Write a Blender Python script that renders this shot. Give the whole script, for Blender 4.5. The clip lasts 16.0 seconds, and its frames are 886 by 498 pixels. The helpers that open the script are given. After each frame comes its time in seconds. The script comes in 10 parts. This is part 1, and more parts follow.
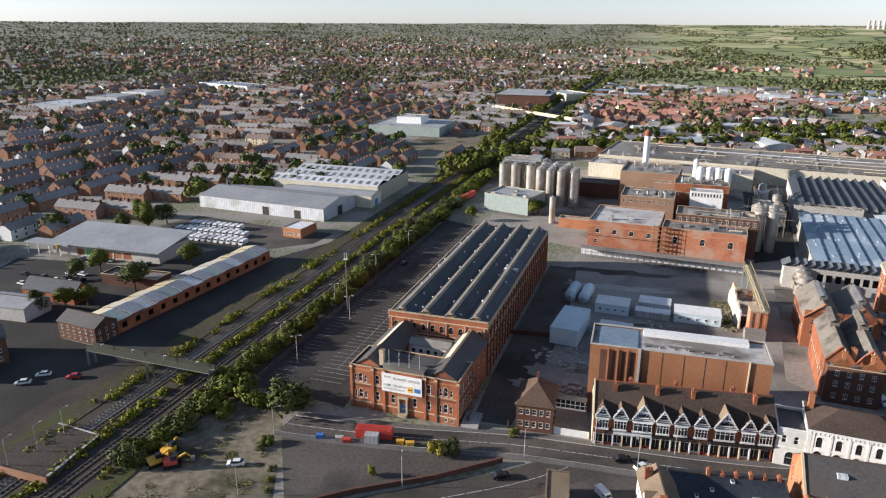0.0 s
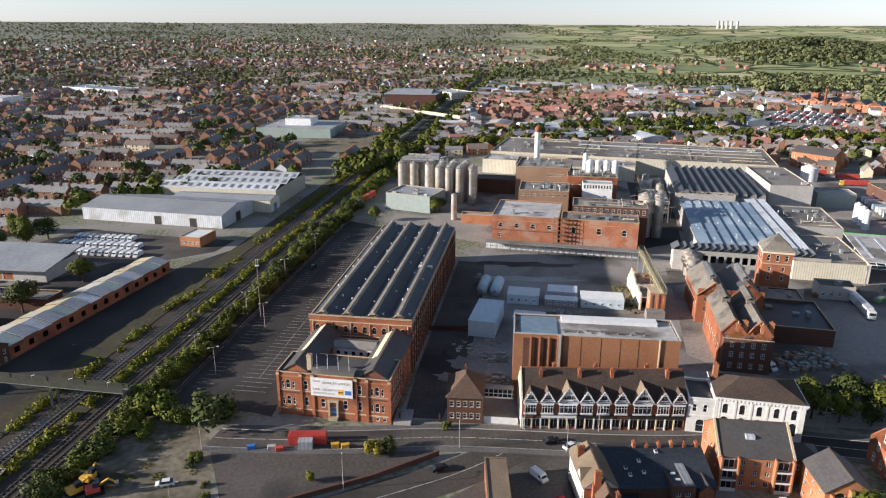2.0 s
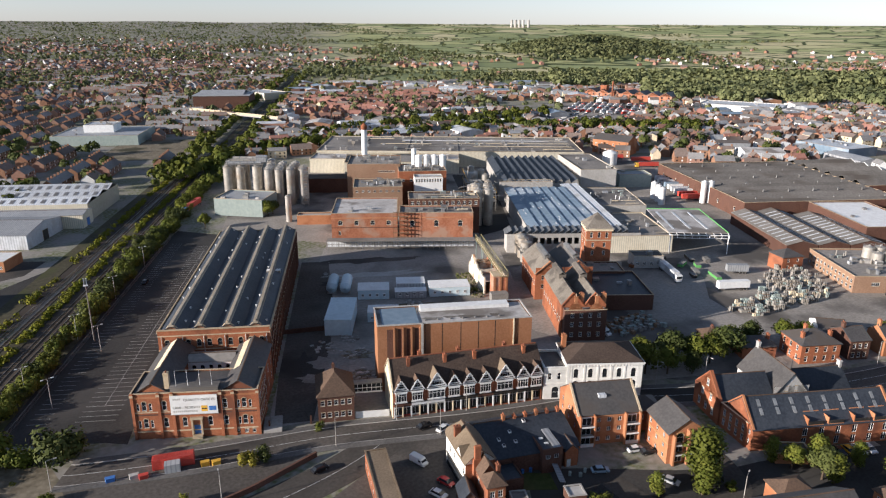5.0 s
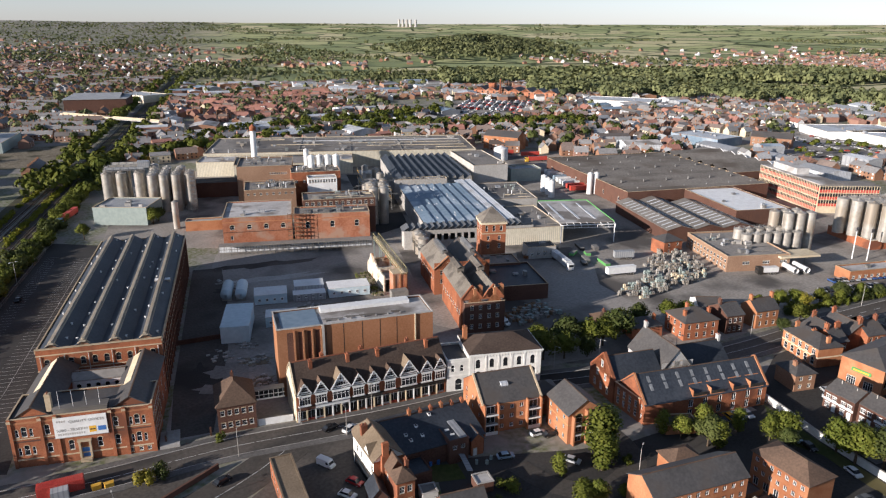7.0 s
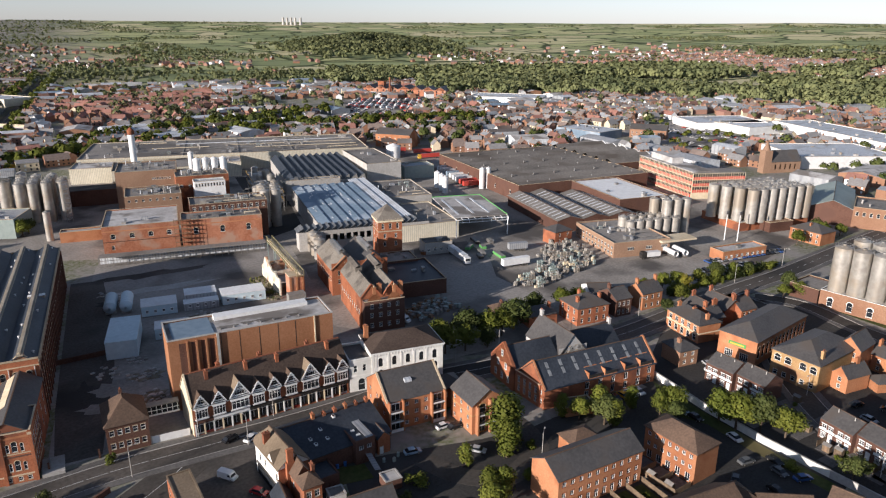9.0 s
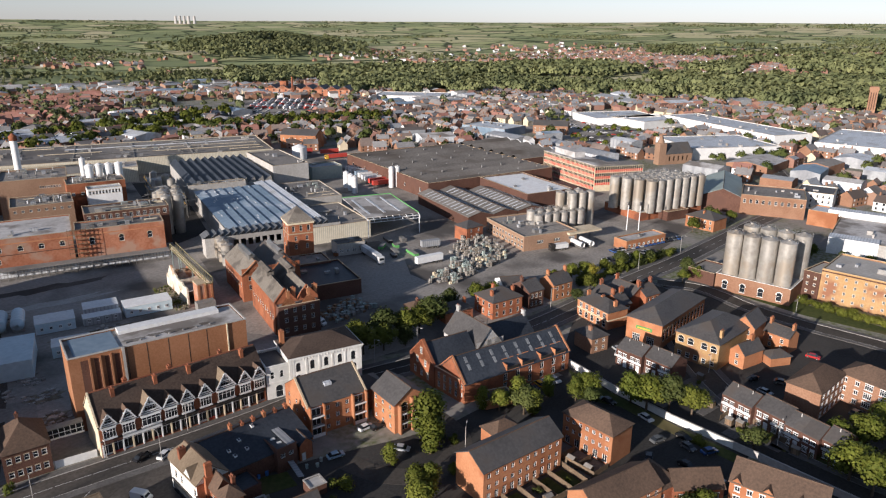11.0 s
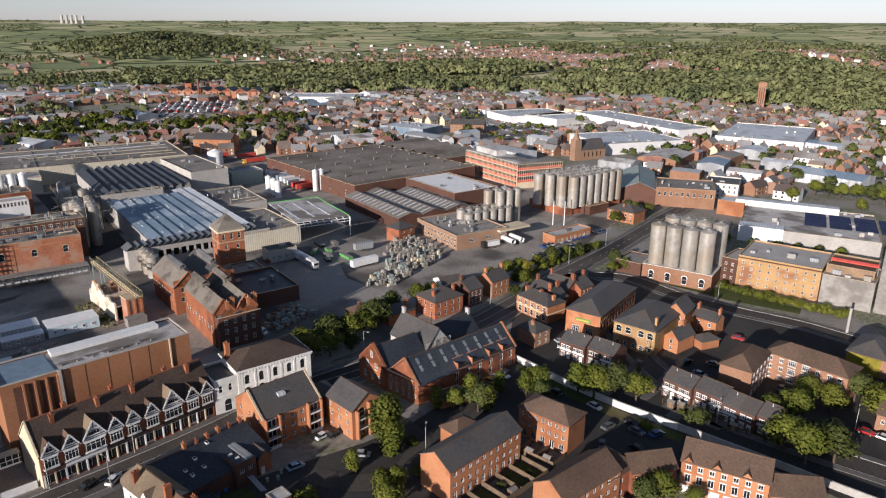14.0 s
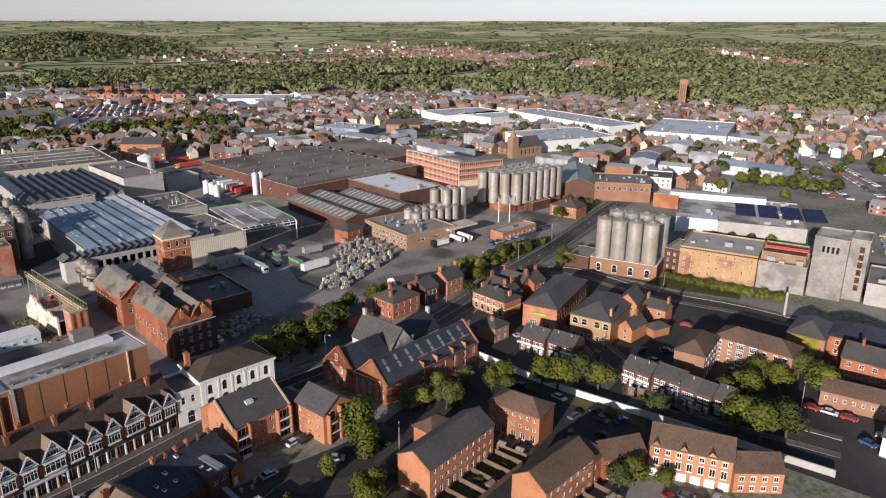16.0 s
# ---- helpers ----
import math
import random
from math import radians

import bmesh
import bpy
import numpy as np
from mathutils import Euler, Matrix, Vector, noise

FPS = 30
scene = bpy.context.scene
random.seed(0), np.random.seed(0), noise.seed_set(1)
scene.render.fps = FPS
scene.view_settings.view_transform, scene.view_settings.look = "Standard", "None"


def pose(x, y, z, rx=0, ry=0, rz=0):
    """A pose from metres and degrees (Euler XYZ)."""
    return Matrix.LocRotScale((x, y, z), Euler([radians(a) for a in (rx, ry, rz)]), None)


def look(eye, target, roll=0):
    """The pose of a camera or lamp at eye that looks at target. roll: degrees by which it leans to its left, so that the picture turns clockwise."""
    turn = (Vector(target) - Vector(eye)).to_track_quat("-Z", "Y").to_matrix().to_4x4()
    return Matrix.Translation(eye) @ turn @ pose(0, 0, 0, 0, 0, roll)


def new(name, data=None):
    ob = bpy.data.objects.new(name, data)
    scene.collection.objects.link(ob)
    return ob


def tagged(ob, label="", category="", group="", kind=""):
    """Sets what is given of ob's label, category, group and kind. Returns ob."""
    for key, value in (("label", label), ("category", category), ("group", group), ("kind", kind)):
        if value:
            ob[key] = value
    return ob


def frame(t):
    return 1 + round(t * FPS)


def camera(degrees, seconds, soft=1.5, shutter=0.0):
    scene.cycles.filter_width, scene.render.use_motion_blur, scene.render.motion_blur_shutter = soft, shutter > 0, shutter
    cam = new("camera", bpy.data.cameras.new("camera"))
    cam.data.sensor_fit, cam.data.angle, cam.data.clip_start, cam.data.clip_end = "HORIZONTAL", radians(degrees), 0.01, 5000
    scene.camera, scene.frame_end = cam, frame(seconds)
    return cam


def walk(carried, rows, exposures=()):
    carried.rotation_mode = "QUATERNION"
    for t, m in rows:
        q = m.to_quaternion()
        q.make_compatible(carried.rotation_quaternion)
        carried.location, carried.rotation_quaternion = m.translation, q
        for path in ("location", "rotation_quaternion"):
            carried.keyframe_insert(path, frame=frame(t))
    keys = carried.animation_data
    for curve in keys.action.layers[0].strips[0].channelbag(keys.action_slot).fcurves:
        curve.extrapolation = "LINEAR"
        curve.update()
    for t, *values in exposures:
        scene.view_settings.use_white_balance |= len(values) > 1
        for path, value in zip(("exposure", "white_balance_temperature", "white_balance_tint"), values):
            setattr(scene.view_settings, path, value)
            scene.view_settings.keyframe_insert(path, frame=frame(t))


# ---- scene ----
cam = camera(64.96, 16.0, soft=1.2)
walk(cam, [
    (0, look((0.00, -0.00, 100.00), (-0.00, 95.19, 69.35), 0.28)),
    (0.5, look((-2.33, -0.54, 100.15), (1.05, 94.59, 69.50), 0.28)),
    (1, look((-4.72, -0.95, 100.19), (2.66, 93.96, 69.56), 0.28)),
    (1.5, look((-7.02, -1.23, 100.29), (5.04, 93.21, 69.68), 0.28)),
    (2, look((-9.49, -1.40, 100.30), (6.55, 92.45, 69.69), 0.28)),
    (2.5, look((-11.83, -1.41, 100.27), (7.66, 91.78, 69.66), 0.28)),
    (3, look((-14.06, -1.42, 100.16), (9.54, 90.80, 69.53), 0.29)),
    (3.5, look((-16.27, -1.37, 100.14), (11.69, 89.63, 69.50), 0.30)),
    (4, look((-18.29, -1.20, 100.12), (14.03, 88.33, 69.46), 0.30)),
    (4.5, look((-19.45, -1.20, 100.11), (17.10, 86.69, 69.46), 0.32)),
    (7, look((-19.95, -1.71, 99.44), (33.15, 77.31, 68.83), 0.33)),
    (7.5, look((-19.92, -1.74, 99.28), (36.18, 75.17, 68.66), 0.33)),
    (8, look((-19.90, -1.68, 99.15), (39.13, 73.00, 68.51), 0.34)),
    (8.5, look((-19.95, -1.61, 99.03), (41.94, 70.70, 68.35), 0.35)),
    (9, look((-19.93, -1.60, 99.01), (44.71, 68.24, 68.28), 0.36)),
    (11.5, look((-21.59, 0.06, 98.87), (53.43, 58.56, 68.07), 0.40)),
    (12, look((-22.57, 1.01, 99.10), (53.77, 57.78, 68.28), 0.41)),
    (12.5, look((-23.50, 2.16, 99.28), (54.00, 57.31, 68.44), 0.41)),
    (13, look((-24.58, 3.53, 99.47), (54.02, 57.12, 68.64), 0.39)),
    (13.5, look((-25.82, 4.99, 99.66), (53.83, 57.00, 68.83), 0.37)),
    (14, look((-27.10, 6.63, 99.84), (53.64, 56.93, 69.03), 0.34)),
    (14.5, look((-28.45, 8.35, 99.97), (53.48, 56.69, 69.16), 0.31)),
    (15, look((-29.64, 10.12, 100.00), (53.50, 56.37, 69.19), 0.28)),
    (15.5, look((-30.88, 11.88, 100.04), (53.45, 55.91, 69.24), 0.25)),
    (16, look((-32.19, 13.86, 100.01), (53.35, 55.50, 69.19), 0.24)),
], [(0, 1.06, 5300, 14), (4.5, 0.9, 5350, 15), (8, 0.72, 5350, 16), (13, 0.47, 5350, 17), (16, 0.39, 5350, 18)])

# ---- sky and sun: low evening sun from the left, level with the view ----
SUN_ELEV = radians(14.5)
SUN_DIR = Vector((-1.0, 0.02, 0)).normalized() * math.cos(SUN_ELEV) + Vector((0, 0, math.sin(SUN_ELEV)))
world = bpy.data.worlds.new("sky")
scene.world = world
world.use_nodes = True
wn = world.node_tree.nodes
wl = world.node_tree.links
sky = wn.new("ShaderNodeTexSky")
sky.sky_type = "NISHITA"
sky.sun_disc = False
sky.sun_elevation = SUN_ELEV
sky.sun_rotation = math.atan2(SUN_DIR.x, SUN_DIR.y)
sky.air_density, sky.dust_density, sky.ozone_density = 1.0, 0.15, 1.0
wn["Background"].inputs["Strength"].default_value = 0.07
grey = wn.new("ShaderNodeRGBToBW")
milky = wn.new("ShaderNodeMix")
milky.data_type = "RGBA"
milky.inputs[0].default_value = 0.5
wl.new(sky.outputs["Color"], grey.inputs["Color"])
wl.new(sky.outputs["Color"], milky.inputs[6])
wl.new(grey.outputs["Val"], milky.inputs[7])
wl.new(milky.outputs[2], wn["Background"].inputs["Color"])
sun_data = bpy.data.lights.new("sun", "SUN")
sun_data.energy, sun_data.angle, sun_data.color = 5.0, radians(0.6), (1.0, 0.83, 0.6)
sun = new("sun", sun_data)
sun.matrix_world = look(SUN_DIR * 300, (0, 0, 0))

# ---- materials ----
def surf(name, a, b, grain=3.0, stain=0.12, rough=0.85, metal=0.0, bump=0.15, vary=0.12, contrast=0.5, c=None, cscale=0.03, ribs=0.0):
    """A weathered surface: two colours mixed by fine grain and broad stains, an optional third in large patches; vary: tint per object; ribs: pitch of sheet ribs."""
    m = bpy.data.materials.new(name)
    m.use_nodes = True
    n, l = m.node_tree.nodes, m.node_tree.links
    p = n["Principled BSDF"]
    p.inputs["Roughness"].default_value, p.inputs["Metallic"].default_value = rough, metal
    p.inputs["Specular IOR Level"].default_value = 0.12 if rough >= 0.7 else 0.4
    geo = n.new("ShaderNodeNewGeometry")
    info = n.new("ShaderNodeObjectInfo")

    def tex(scale, detail=4.0):
        t = n.new("ShaderNodeTexNoise")
        t.inputs["Scale"].default_value, t.inputs["Detail"].default_value = scale, detail
        l.new(geo.outputs["Position"], t.inputs["Vector"])
        return t.outputs["Fac"]

    def mix(fac, x, y, kind="MIX"):
        k = n.new("ShaderNodeMix")
        k.data_type, k.blend_type = "RGBA", kind
        for s, v in ((k.inputs[0], fac), (k.inputs[6], x), (k.inputs[7], y)):
            if hasattr(v, "links"):
                l.new(v, s)
            else:
                s.default_value = v
        return k.outputs[2]

    def ramp(v, lo, hi):
        r = n.new("ShaderNodeMapRange")
        r.inputs[1].default_value, r.inputs[2].default_value = lo, hi
        l.new(v, r.inputs[0])
        return r.outputs[0]

    g, s = tex(grain), tex(stain, 6.0)
    both = n.new("ShaderNodeMath")
    both.operation = "ADD"
    l.new(g, both.inputs[0])
    l.new(s, both.inputs[1])
    col = mix(ramp(both.outputs[0], 1.0 - contrast * 0.5, 1.0 + contrast * 0.5), (*a, 1), (*b, 1))
    if c:
        col = mix(ramp(tex(cscale, 5.0), 0.5, 0.62), col, (*c, 1))
    if ribs:
        w = n.new("ShaderNodeTexWave")
        w.inputs["Scale"].default_value = 1.0 / (ribs * 20) * 6.2832
        co = n.new("ShaderNodeTexCoord")
        l.new(co.outputs["Object"], w.inputs["Vector"])
        dark = mix(1.0, col, (0.72, 0.72, 0.74, 1), "MULTIPLY")
        col = mix(ramp(w.outputs["Fac"], 0.6, 0.95), col, dark)
    if vary:
        v = n.new("ShaderNodeMapRange")
        v.inputs[3].default_value, v.inputs[4].default_value = 1 - vary, 1 + vary
        l.new(info.outputs["Random"], v.inputs[0])
        hsv = n.new("ShaderNodeHueSaturation")
        l.new(v.outputs[0], hsv.inputs["Value"])
        l.new(col, hsv.inputs["Color"])
        col = hsv.outputs["Color"]
    l.new(col, p.inputs["Base Color"])
    if bump:
        bp = n.new("ShaderNodeBump")
        bp.inputs["Strength"].default_value, bp.inputs["Distance"].default_value = bump, 0.1
        l.new(g, bp.inputs["Height"])
        l.new(bp.outputs["Normal"], p.inputs["Normal"])
    return m


BRICK = surf("red_brick", (0.26, 0.092, 0.045), (0.39, 0.155, 0.077), 2.5, 0.15, c=(0.19, 0.078, 0.046), cscale=0.12)
BRICK_O = surf("orange_brick", (0.36, 0.16, 0.075), (0.46, 0.218, 0.11), 2.5, 0.15, c=(0.32, 0.13, 0.06), cscale=0.12)
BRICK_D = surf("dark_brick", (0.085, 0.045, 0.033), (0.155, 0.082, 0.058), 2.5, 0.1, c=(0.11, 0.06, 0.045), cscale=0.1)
BRICK_B = surf("brown_brick", (0.3, 0.138, 0.066), (0.385, 0.188, 0.098), 2.0, 0.08)
BRICK_T = surf("tan_brick", (0.25, 0.155, 0.1), (0.34, 0.22, 0.145), 2.0, 0.08)
BRICK_W = surf("weathered_brick", (0.3, 0.115, 0.06), (0.42, 0.19, 0.11), 1.2, 0.2, c=(0.38, 0.24, 0.17), cscale=0.14)
BRICK_Y = surf("yellow_brick", (0.34, 0.21, 0.09), (0.46, 0.3, 0.145), 2.5, 0.12, c=(0.25, 0.12, 0.07), cscale=0.1)
BRICK_P = surf("pale_brick", (0.24, 0.125, 0.075), (0.34, 0.2, 0.125), 2.5, 0.12)
SLATE = surf("slate", (0.06, 0.056, 0.054), (0.10, 0.094, 0.09), 1.5, 0.1, rough=0.6, c=(0.085, 0.072, 0.062), cscale=0.1)
SLATE_D = surf("navy_slate", (0.022, 0.027, 0.036), (0.05, 0.056, 0.068), 1.5, 0.1, rough=0.55)
TILE = surf("brown_tile", (0.085, 0.06, 0.045), (0.15, 0.10, 0.07), 2.0, 0.12)
TILE_T = surf("tan_tile", (0.16, 0.122, 0.082), (0.25, 0.192, 0.132), 2.0, 0.12)
TILE_R = surf("clay_tile", (0.24, 0.09, 0.05), (0.34, 0.14, 0.08), 2.0, 0.12)
TILE_P = surf("pink_tile", (0.27, 0.15, 0.11), (0.35, 0.21, 0.16), 2.0, 0.12)
FELT = surf("roof_felt", (0.2, 0.185, 0.168), (0.31, 0.285, 0.255), 0.8, 0.06, c=(0.15, 0.138, 0.125))
FELT_K = surf("dark_brown_felt", (0.15, 0.137, 0.122), (0.24, 0.22, 0.195), 0.8, 0.06, c=(0.13, 0.112, 0.095))
# pale metal; the cabins' blue cast is skylight in shade, put into the colour
ICE = surf("pale_blue_sheet", (0.5, 0.6, 0.64), (0.62, 0.72, 0.76), 0.7, 0.1, rough=0.5, bump=0.05)
FELT_L = surf("pale_roof_felt", (0.36, 0.34, 0.32), (0.52, 0.5, 0.48), 0.6, 0.08, c=(0.2, 0.18, 0.16), cscale=0.07)
SHEET_W = surf("white_sheet", (0.5, 0.52, 0.54), (0.68, 0.7, 0.72), 0.7, 0.08, rough=0.5, ribs=1.2, bump=0.05, c=(0.42, 0.42, 0.41), cscale=0.08)
SHEET_G = surf("grey_sheet", (0.27, 0.28, 0.29), (0.38, 0.385, 0.39), 0.7, 0.08, rough=0.55, ribs=1.0, bump=0.05)
SHEET_B = surf("blue_grey_sheet", (0.15, 0.21, 0.275), (0.23, 0.295, 0.365), 0.5, 0.06, rough=0.55, bump=0.05, c=(0.36, 0.41, 0.46), cscale=0.05)
SHEET_K = surf("dark_sheet", (0.09, 0.095, 0.10), (0.15, 0.155, 0.16), 0.7, 0.08, rough=0.5, ribs=1.0, bump=0.05)
SHEET_C = surf("cream_sheet", (0.55, 0.5, 0.38), (0.68, 0.63, 0.5), 0.7, 0.08, rough=0.6, ribs=1.0, bump=0.05)
SHEET_GN = surf("green_sheet", (0.26, 0.31, 0.285), (0.34, 0.39, 0.36), 0.7, 0.08, rough=0.6, bump=0.05)
STONE = surf("buff_stone", (0.4, 0.31, 0.2), (0.52, 0.42, 0.29), 2.0, 0.2)
STUCCO = surf("white_stucco", (0.66, 0.65, 0.6), (0.8, 0.79, 0.75), 1.0, 0.2)
PAINT = surf("white_paint", (0.68, 0.67, 0.65), (0.8, 0.8, 0.78), 1.0, 0.3, rough=0.6)
PAINT_B = surf("black_paint", (0.02, 0.018, 0.016), (0.05, 0.045, 0.04), 2.0, 0.3, rough=0.6)
PAINT_R = surf("red_paint", (0.46, 0.05, 0.035), (0.58, 0.09, 0.06), 2.0, 0.3, rough=0.5)
PAINT_BL = surf("blue_paint", (0.05, 0.14, 0.4), (0.08, 0.2, 0.5), 2.0, 0.3, rough=0.5)
PAINT_Y = surf("yellow_paint", (0.6, 0.33, 0.03), (0.72, 0.43, 0.05), 2.0, 0.3, rough=0.5)
PAINT_GN = surf("green_paint", (0.1, 0.3, 0.08), (0.16, 0.42, 0.12), 2.0, 0.3, rough=0.5)
CREAM = surf("cream_render", (0.58, 0.48, 0.32), (0.7, 0.6, 0.43), 1.0, 0.2)
CONC = surf("concrete", (0.36, 0.34, 0.31), (0.47, 0.45, 0.42), 1.2, 0.15)
CONC_D = surf("dark_concrete", (0.2, 0.19, 0.175), (0.3, 0.285, 0.26), 1.2, 0.12)
ASPH = surf("asphalt", (0.036, 0.034, 0.032), (0.064, 0.061, 0.057), 1.5, 0.05, vary=0, c=(0.075, 0.07, 0.065), cscale=0.02)
ASPH_R = surf("road_asphalt", (0.062, 0.055, 0.048), (0.1, 0.09, 0.079), 1.2, 0.05, vary=0, c=(0.05, 0.045, 0.04), cscale=0.05)
ASPH_L = surf("worn_asphalt", (0.075, 0.066, 0.058), (0.135, 0.12, 0.105), 1.2, 0.04, vary=0, c=(0.05, 0.047, 0.044), cscale=0.03)
YARD = surf("yard_concrete", (0.25, 0.228, 0.204), (0.37, 0.342, 0.308), 0.9, 0.05, vary=0, c=(0.12, 0.11, 0.1), cscale=0.025)
YARD_L = surf("pale_yard_concrete", (0.23, 0.207, 0.18), (0.37, 0.34, 0.3), 0.9, 0.05, vary=0, c=(0.11, 0.1, 0.09), cscale=0.03)
PAVE = surf("paving", (0.1, 0.094, 0.088), (0.17, 0.16, 0.15), 1.5, 0.08, vary=0)
DIRT = surf("dusty_ground", (0.12, 0.1, 0.07), (0.3, 0.26, 0.19), 0.5, 0.05, vary=0, c=(0.06, 0.056, 0.035), cscale=0.05)
BALLAST = surf("ballast", (0.045, 0.037, 0.03), (0.09, 0.074, 0.06), 2.0, 0.06, vary=0)
GRASS = surf("grass", (0.045, 0.06, 0.018), (0.09, 0.1, 0.032), 0.8, 0.04, vary=0, c=(0.13, 0.11, 0.05), cscale=0.03)
LINE = surf("road_paint", (0.5, 0.5, 0.48), (0.68, 0.68, 0.66), 3.0, 0.4, vary=0)
STEEL = surf("stainless_steel", (0.33, 0.305, 0.265), (0.5, 0.47, 0.42), 0.5, 0.15, rough=0.42, metal=0.35, bump=0.03, c=(0.36, 0.31, 0.245), cscale=0.1)
STEEL_D = surf("dull_steel", (0.22, 0.21, 0.2), (0.34, 0.33, 0.31), 1.0, 0.15, rough=0.5, metal=0.6)
RUST = surf("rust", (0.14, 0.06, 0.03), (0.26, 0.12, 0.06), 2.0, 0.2)
TIMBER = surf("timber", (0.2, 0.13, 0.08), (0.32, 0.22, 0.14), 2.0, 0.2)
BARK = surf("bark", (0.07, 0.05, 0.035), (0.13, 0.1, 0.07), 3.0, 0.3)
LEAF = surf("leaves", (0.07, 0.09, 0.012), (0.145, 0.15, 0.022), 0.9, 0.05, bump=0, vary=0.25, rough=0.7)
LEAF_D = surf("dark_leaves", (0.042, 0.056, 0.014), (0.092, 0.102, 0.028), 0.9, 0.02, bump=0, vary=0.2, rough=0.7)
# far foliage paler than the near leaves, distance haze painted into its colour
LEAF_HAZED = surf("hazed_far_leaves", (0.095, 0.11, 0.048), (0.19, 0.196, 0.082), 0.03, 0.012, bump=0, vary=0.2, rough=0.8)
LEAF_Y = surf("yellow_leaves", (0.18, 0.16, 0.02), (0.3, 0.25, 0.03), 0.6, 0.2, bump=0, vary=0.1, rough=0.7)
GLASS = surf("window_glass", (0.012, 0.014, 0.017), (0.03, 0.034, 0.04), 0.4, 0.3, rough=0.08, bump=0)
TYRE = surf("rubber", (0.015, 0.015, 0.015), (0.03, 0.03, 0.03), 2.0, 0.3)
SOLAR = surf("solar_panel", (0.015, 0.02, 0.05), (0.03, 0.035, 0.075), 2.0, 0.3, rough=0.2, bump=0)


# ---- mesh building ----
class Shape:
    """Collects faces of one mesh; m picks the material slot."""

    def __init__(self):
        self.v, self.f, self.m, self.s = [], [], [], []

    def face(self, pts, m=0, smooth=False):
        k = len(self.v)
        self.v.extend(tuple(p) for p in pts)
        self.f.append(tuple(range(k, k + len(pts))))
        self.m.append(m)
        self.s.append(smooth)

    def box(self, x0, y0, z0, x1, y1, z1, m=0, mt=None):
        k = len(self.v)
        self.v += [(x0, y0, z0), (x1, y0, z0), (x1, y1, z0), (x0, y1, z0), (x0, y0, z1), (x1, y0, z1), (x1, y1, z1), (x0, y1, z1)]
        for i, q in enumerate(((3, 2, 1, 0), (4, 5, 6, 7), (0, 1, 5, 4), (1, 2, 6, 5), (2, 3, 7, 6), (3, 0, 4, 7))):
            self.f.append(tuple(k + j for j in q))
            self.m.append(mt if (mt is not None and i == 1) else m)
            self.s.append(False)
        return self

    def prism(self, poly, z0, z1, m=0, mt=None):
        n = len(poly)
        self.face([(x, y, z1) for x, y in poly], m if mt is None else mt)
        self.face([(x, y, z0) for x, y in reversed(poly)], m)
        for i in range(n):
            (x, y), (a, b) = poly[i], poly[(i + 1) % n]
            self.face([(x, y, z0), (a, b, z0), (a, b, z1), (x, y, z1)], m)
        return self

    def tube(self, x, y, z0, z1, r0, r1=None, n=16, m=0, cap=True):
        r1 = r0 if r1 is None else r1
        c = [(math.cos(2 * math.pi * i / n), math.sin(2 * math.pi * i / n)) for i in range(n)]
        k = len(self.v)
        self.v += [(x + r0 * a, y + r0 * b, z0) for a, b in c] + [(x + r1 * a, y + r1 * b, z1) for a, b in c]
        for i in range(n):
            j = (i + 1) % n
            self.f.append((k + i, k + j, k + n + j, k + n + i))
            self.m.append(m)
            self.s.append(True)
        if cap:
            self.face([(x + r1 * a, y + r1 * b, z1) for a, b in c], m)
        return self

    def bar(self, a, b, w, h=None, m=0):
        """A square bar from a to b."""
        a, b, h = Vector(a), Vector(b), h or w
        d = (b - a).normalized()
        up = Vector((0, 0, 1)) if abs(d.z) < 0.95 else Vector((1, 0, 0))
        r = d.cross(up).normalized() * (w / 2)
        u = r.cross(d).normalized() * (h / 2)
        k = len(self.v)
        self.v += [tuple(q + i * r + j * u) for q in (a, b) for i, j in ((-1, -1), (1, -1), (1, 1), (-1, 1))]
        for q in ((0, 1, 2, 3), (7, 6, 5, 4), (0, 4, 5, 1), (1, 5, 6, 2), (2, 6, 7, 3), (3, 7, 4, 0)):
            self.f.append(tuple(k + i for i in q))
            self.m.append(m)
            self.s.append(False)
        return self

    def slab(self, pts, t, m=0):
        """A sheet of thickness t under the polygon pts."""
        pts = [Vector(p) for p in pts]
        low = [p - Vector((0, 0, t)) for p in pts]
        self.face(pts, m)
        self.face(low[::-1], m)
        for i in range(len(pts)):
            j = (i + 1) % len(pts)
            self.face([low[i], low[j], pts[j], pts[i]], m)
        return self

    def roof_gable(self, x0, y0, x1, y1, ze, zr, axis="x", o=0.3, t=0.18, m=0):
        if axis == "x":
            c, k = (y0 + y1) / 2, (zr - ze) / ((y1 - y0) / 2)
            for e, s in ((y0, -1), (y1, 1)):
                p = [(x0 - o, e + s * o, ze - k * o + t), (x1 + o, e + s * o, ze - k * o + t), (x1 + o, c, zr + t), (x0 - o, c, zr + t)]
                self.slab(p if s < 0 else p[::-1], t, m)
        else:
            c, k = (x0 + x1) / 2, (zr - ze) / ((x1 - x0) / 2)
            for e, s in ((x0, -1), (x1, 1)):
                p = [(e + s * o, y1 + o, ze - k * o + t), (e + s * o, y0 - o, ze - k * o + t), (c, y0 - o, zr + t), (c, y1 + o, zr + t)]
                self.slab(p if s < 0 else p[::-1], t, m)
        return self

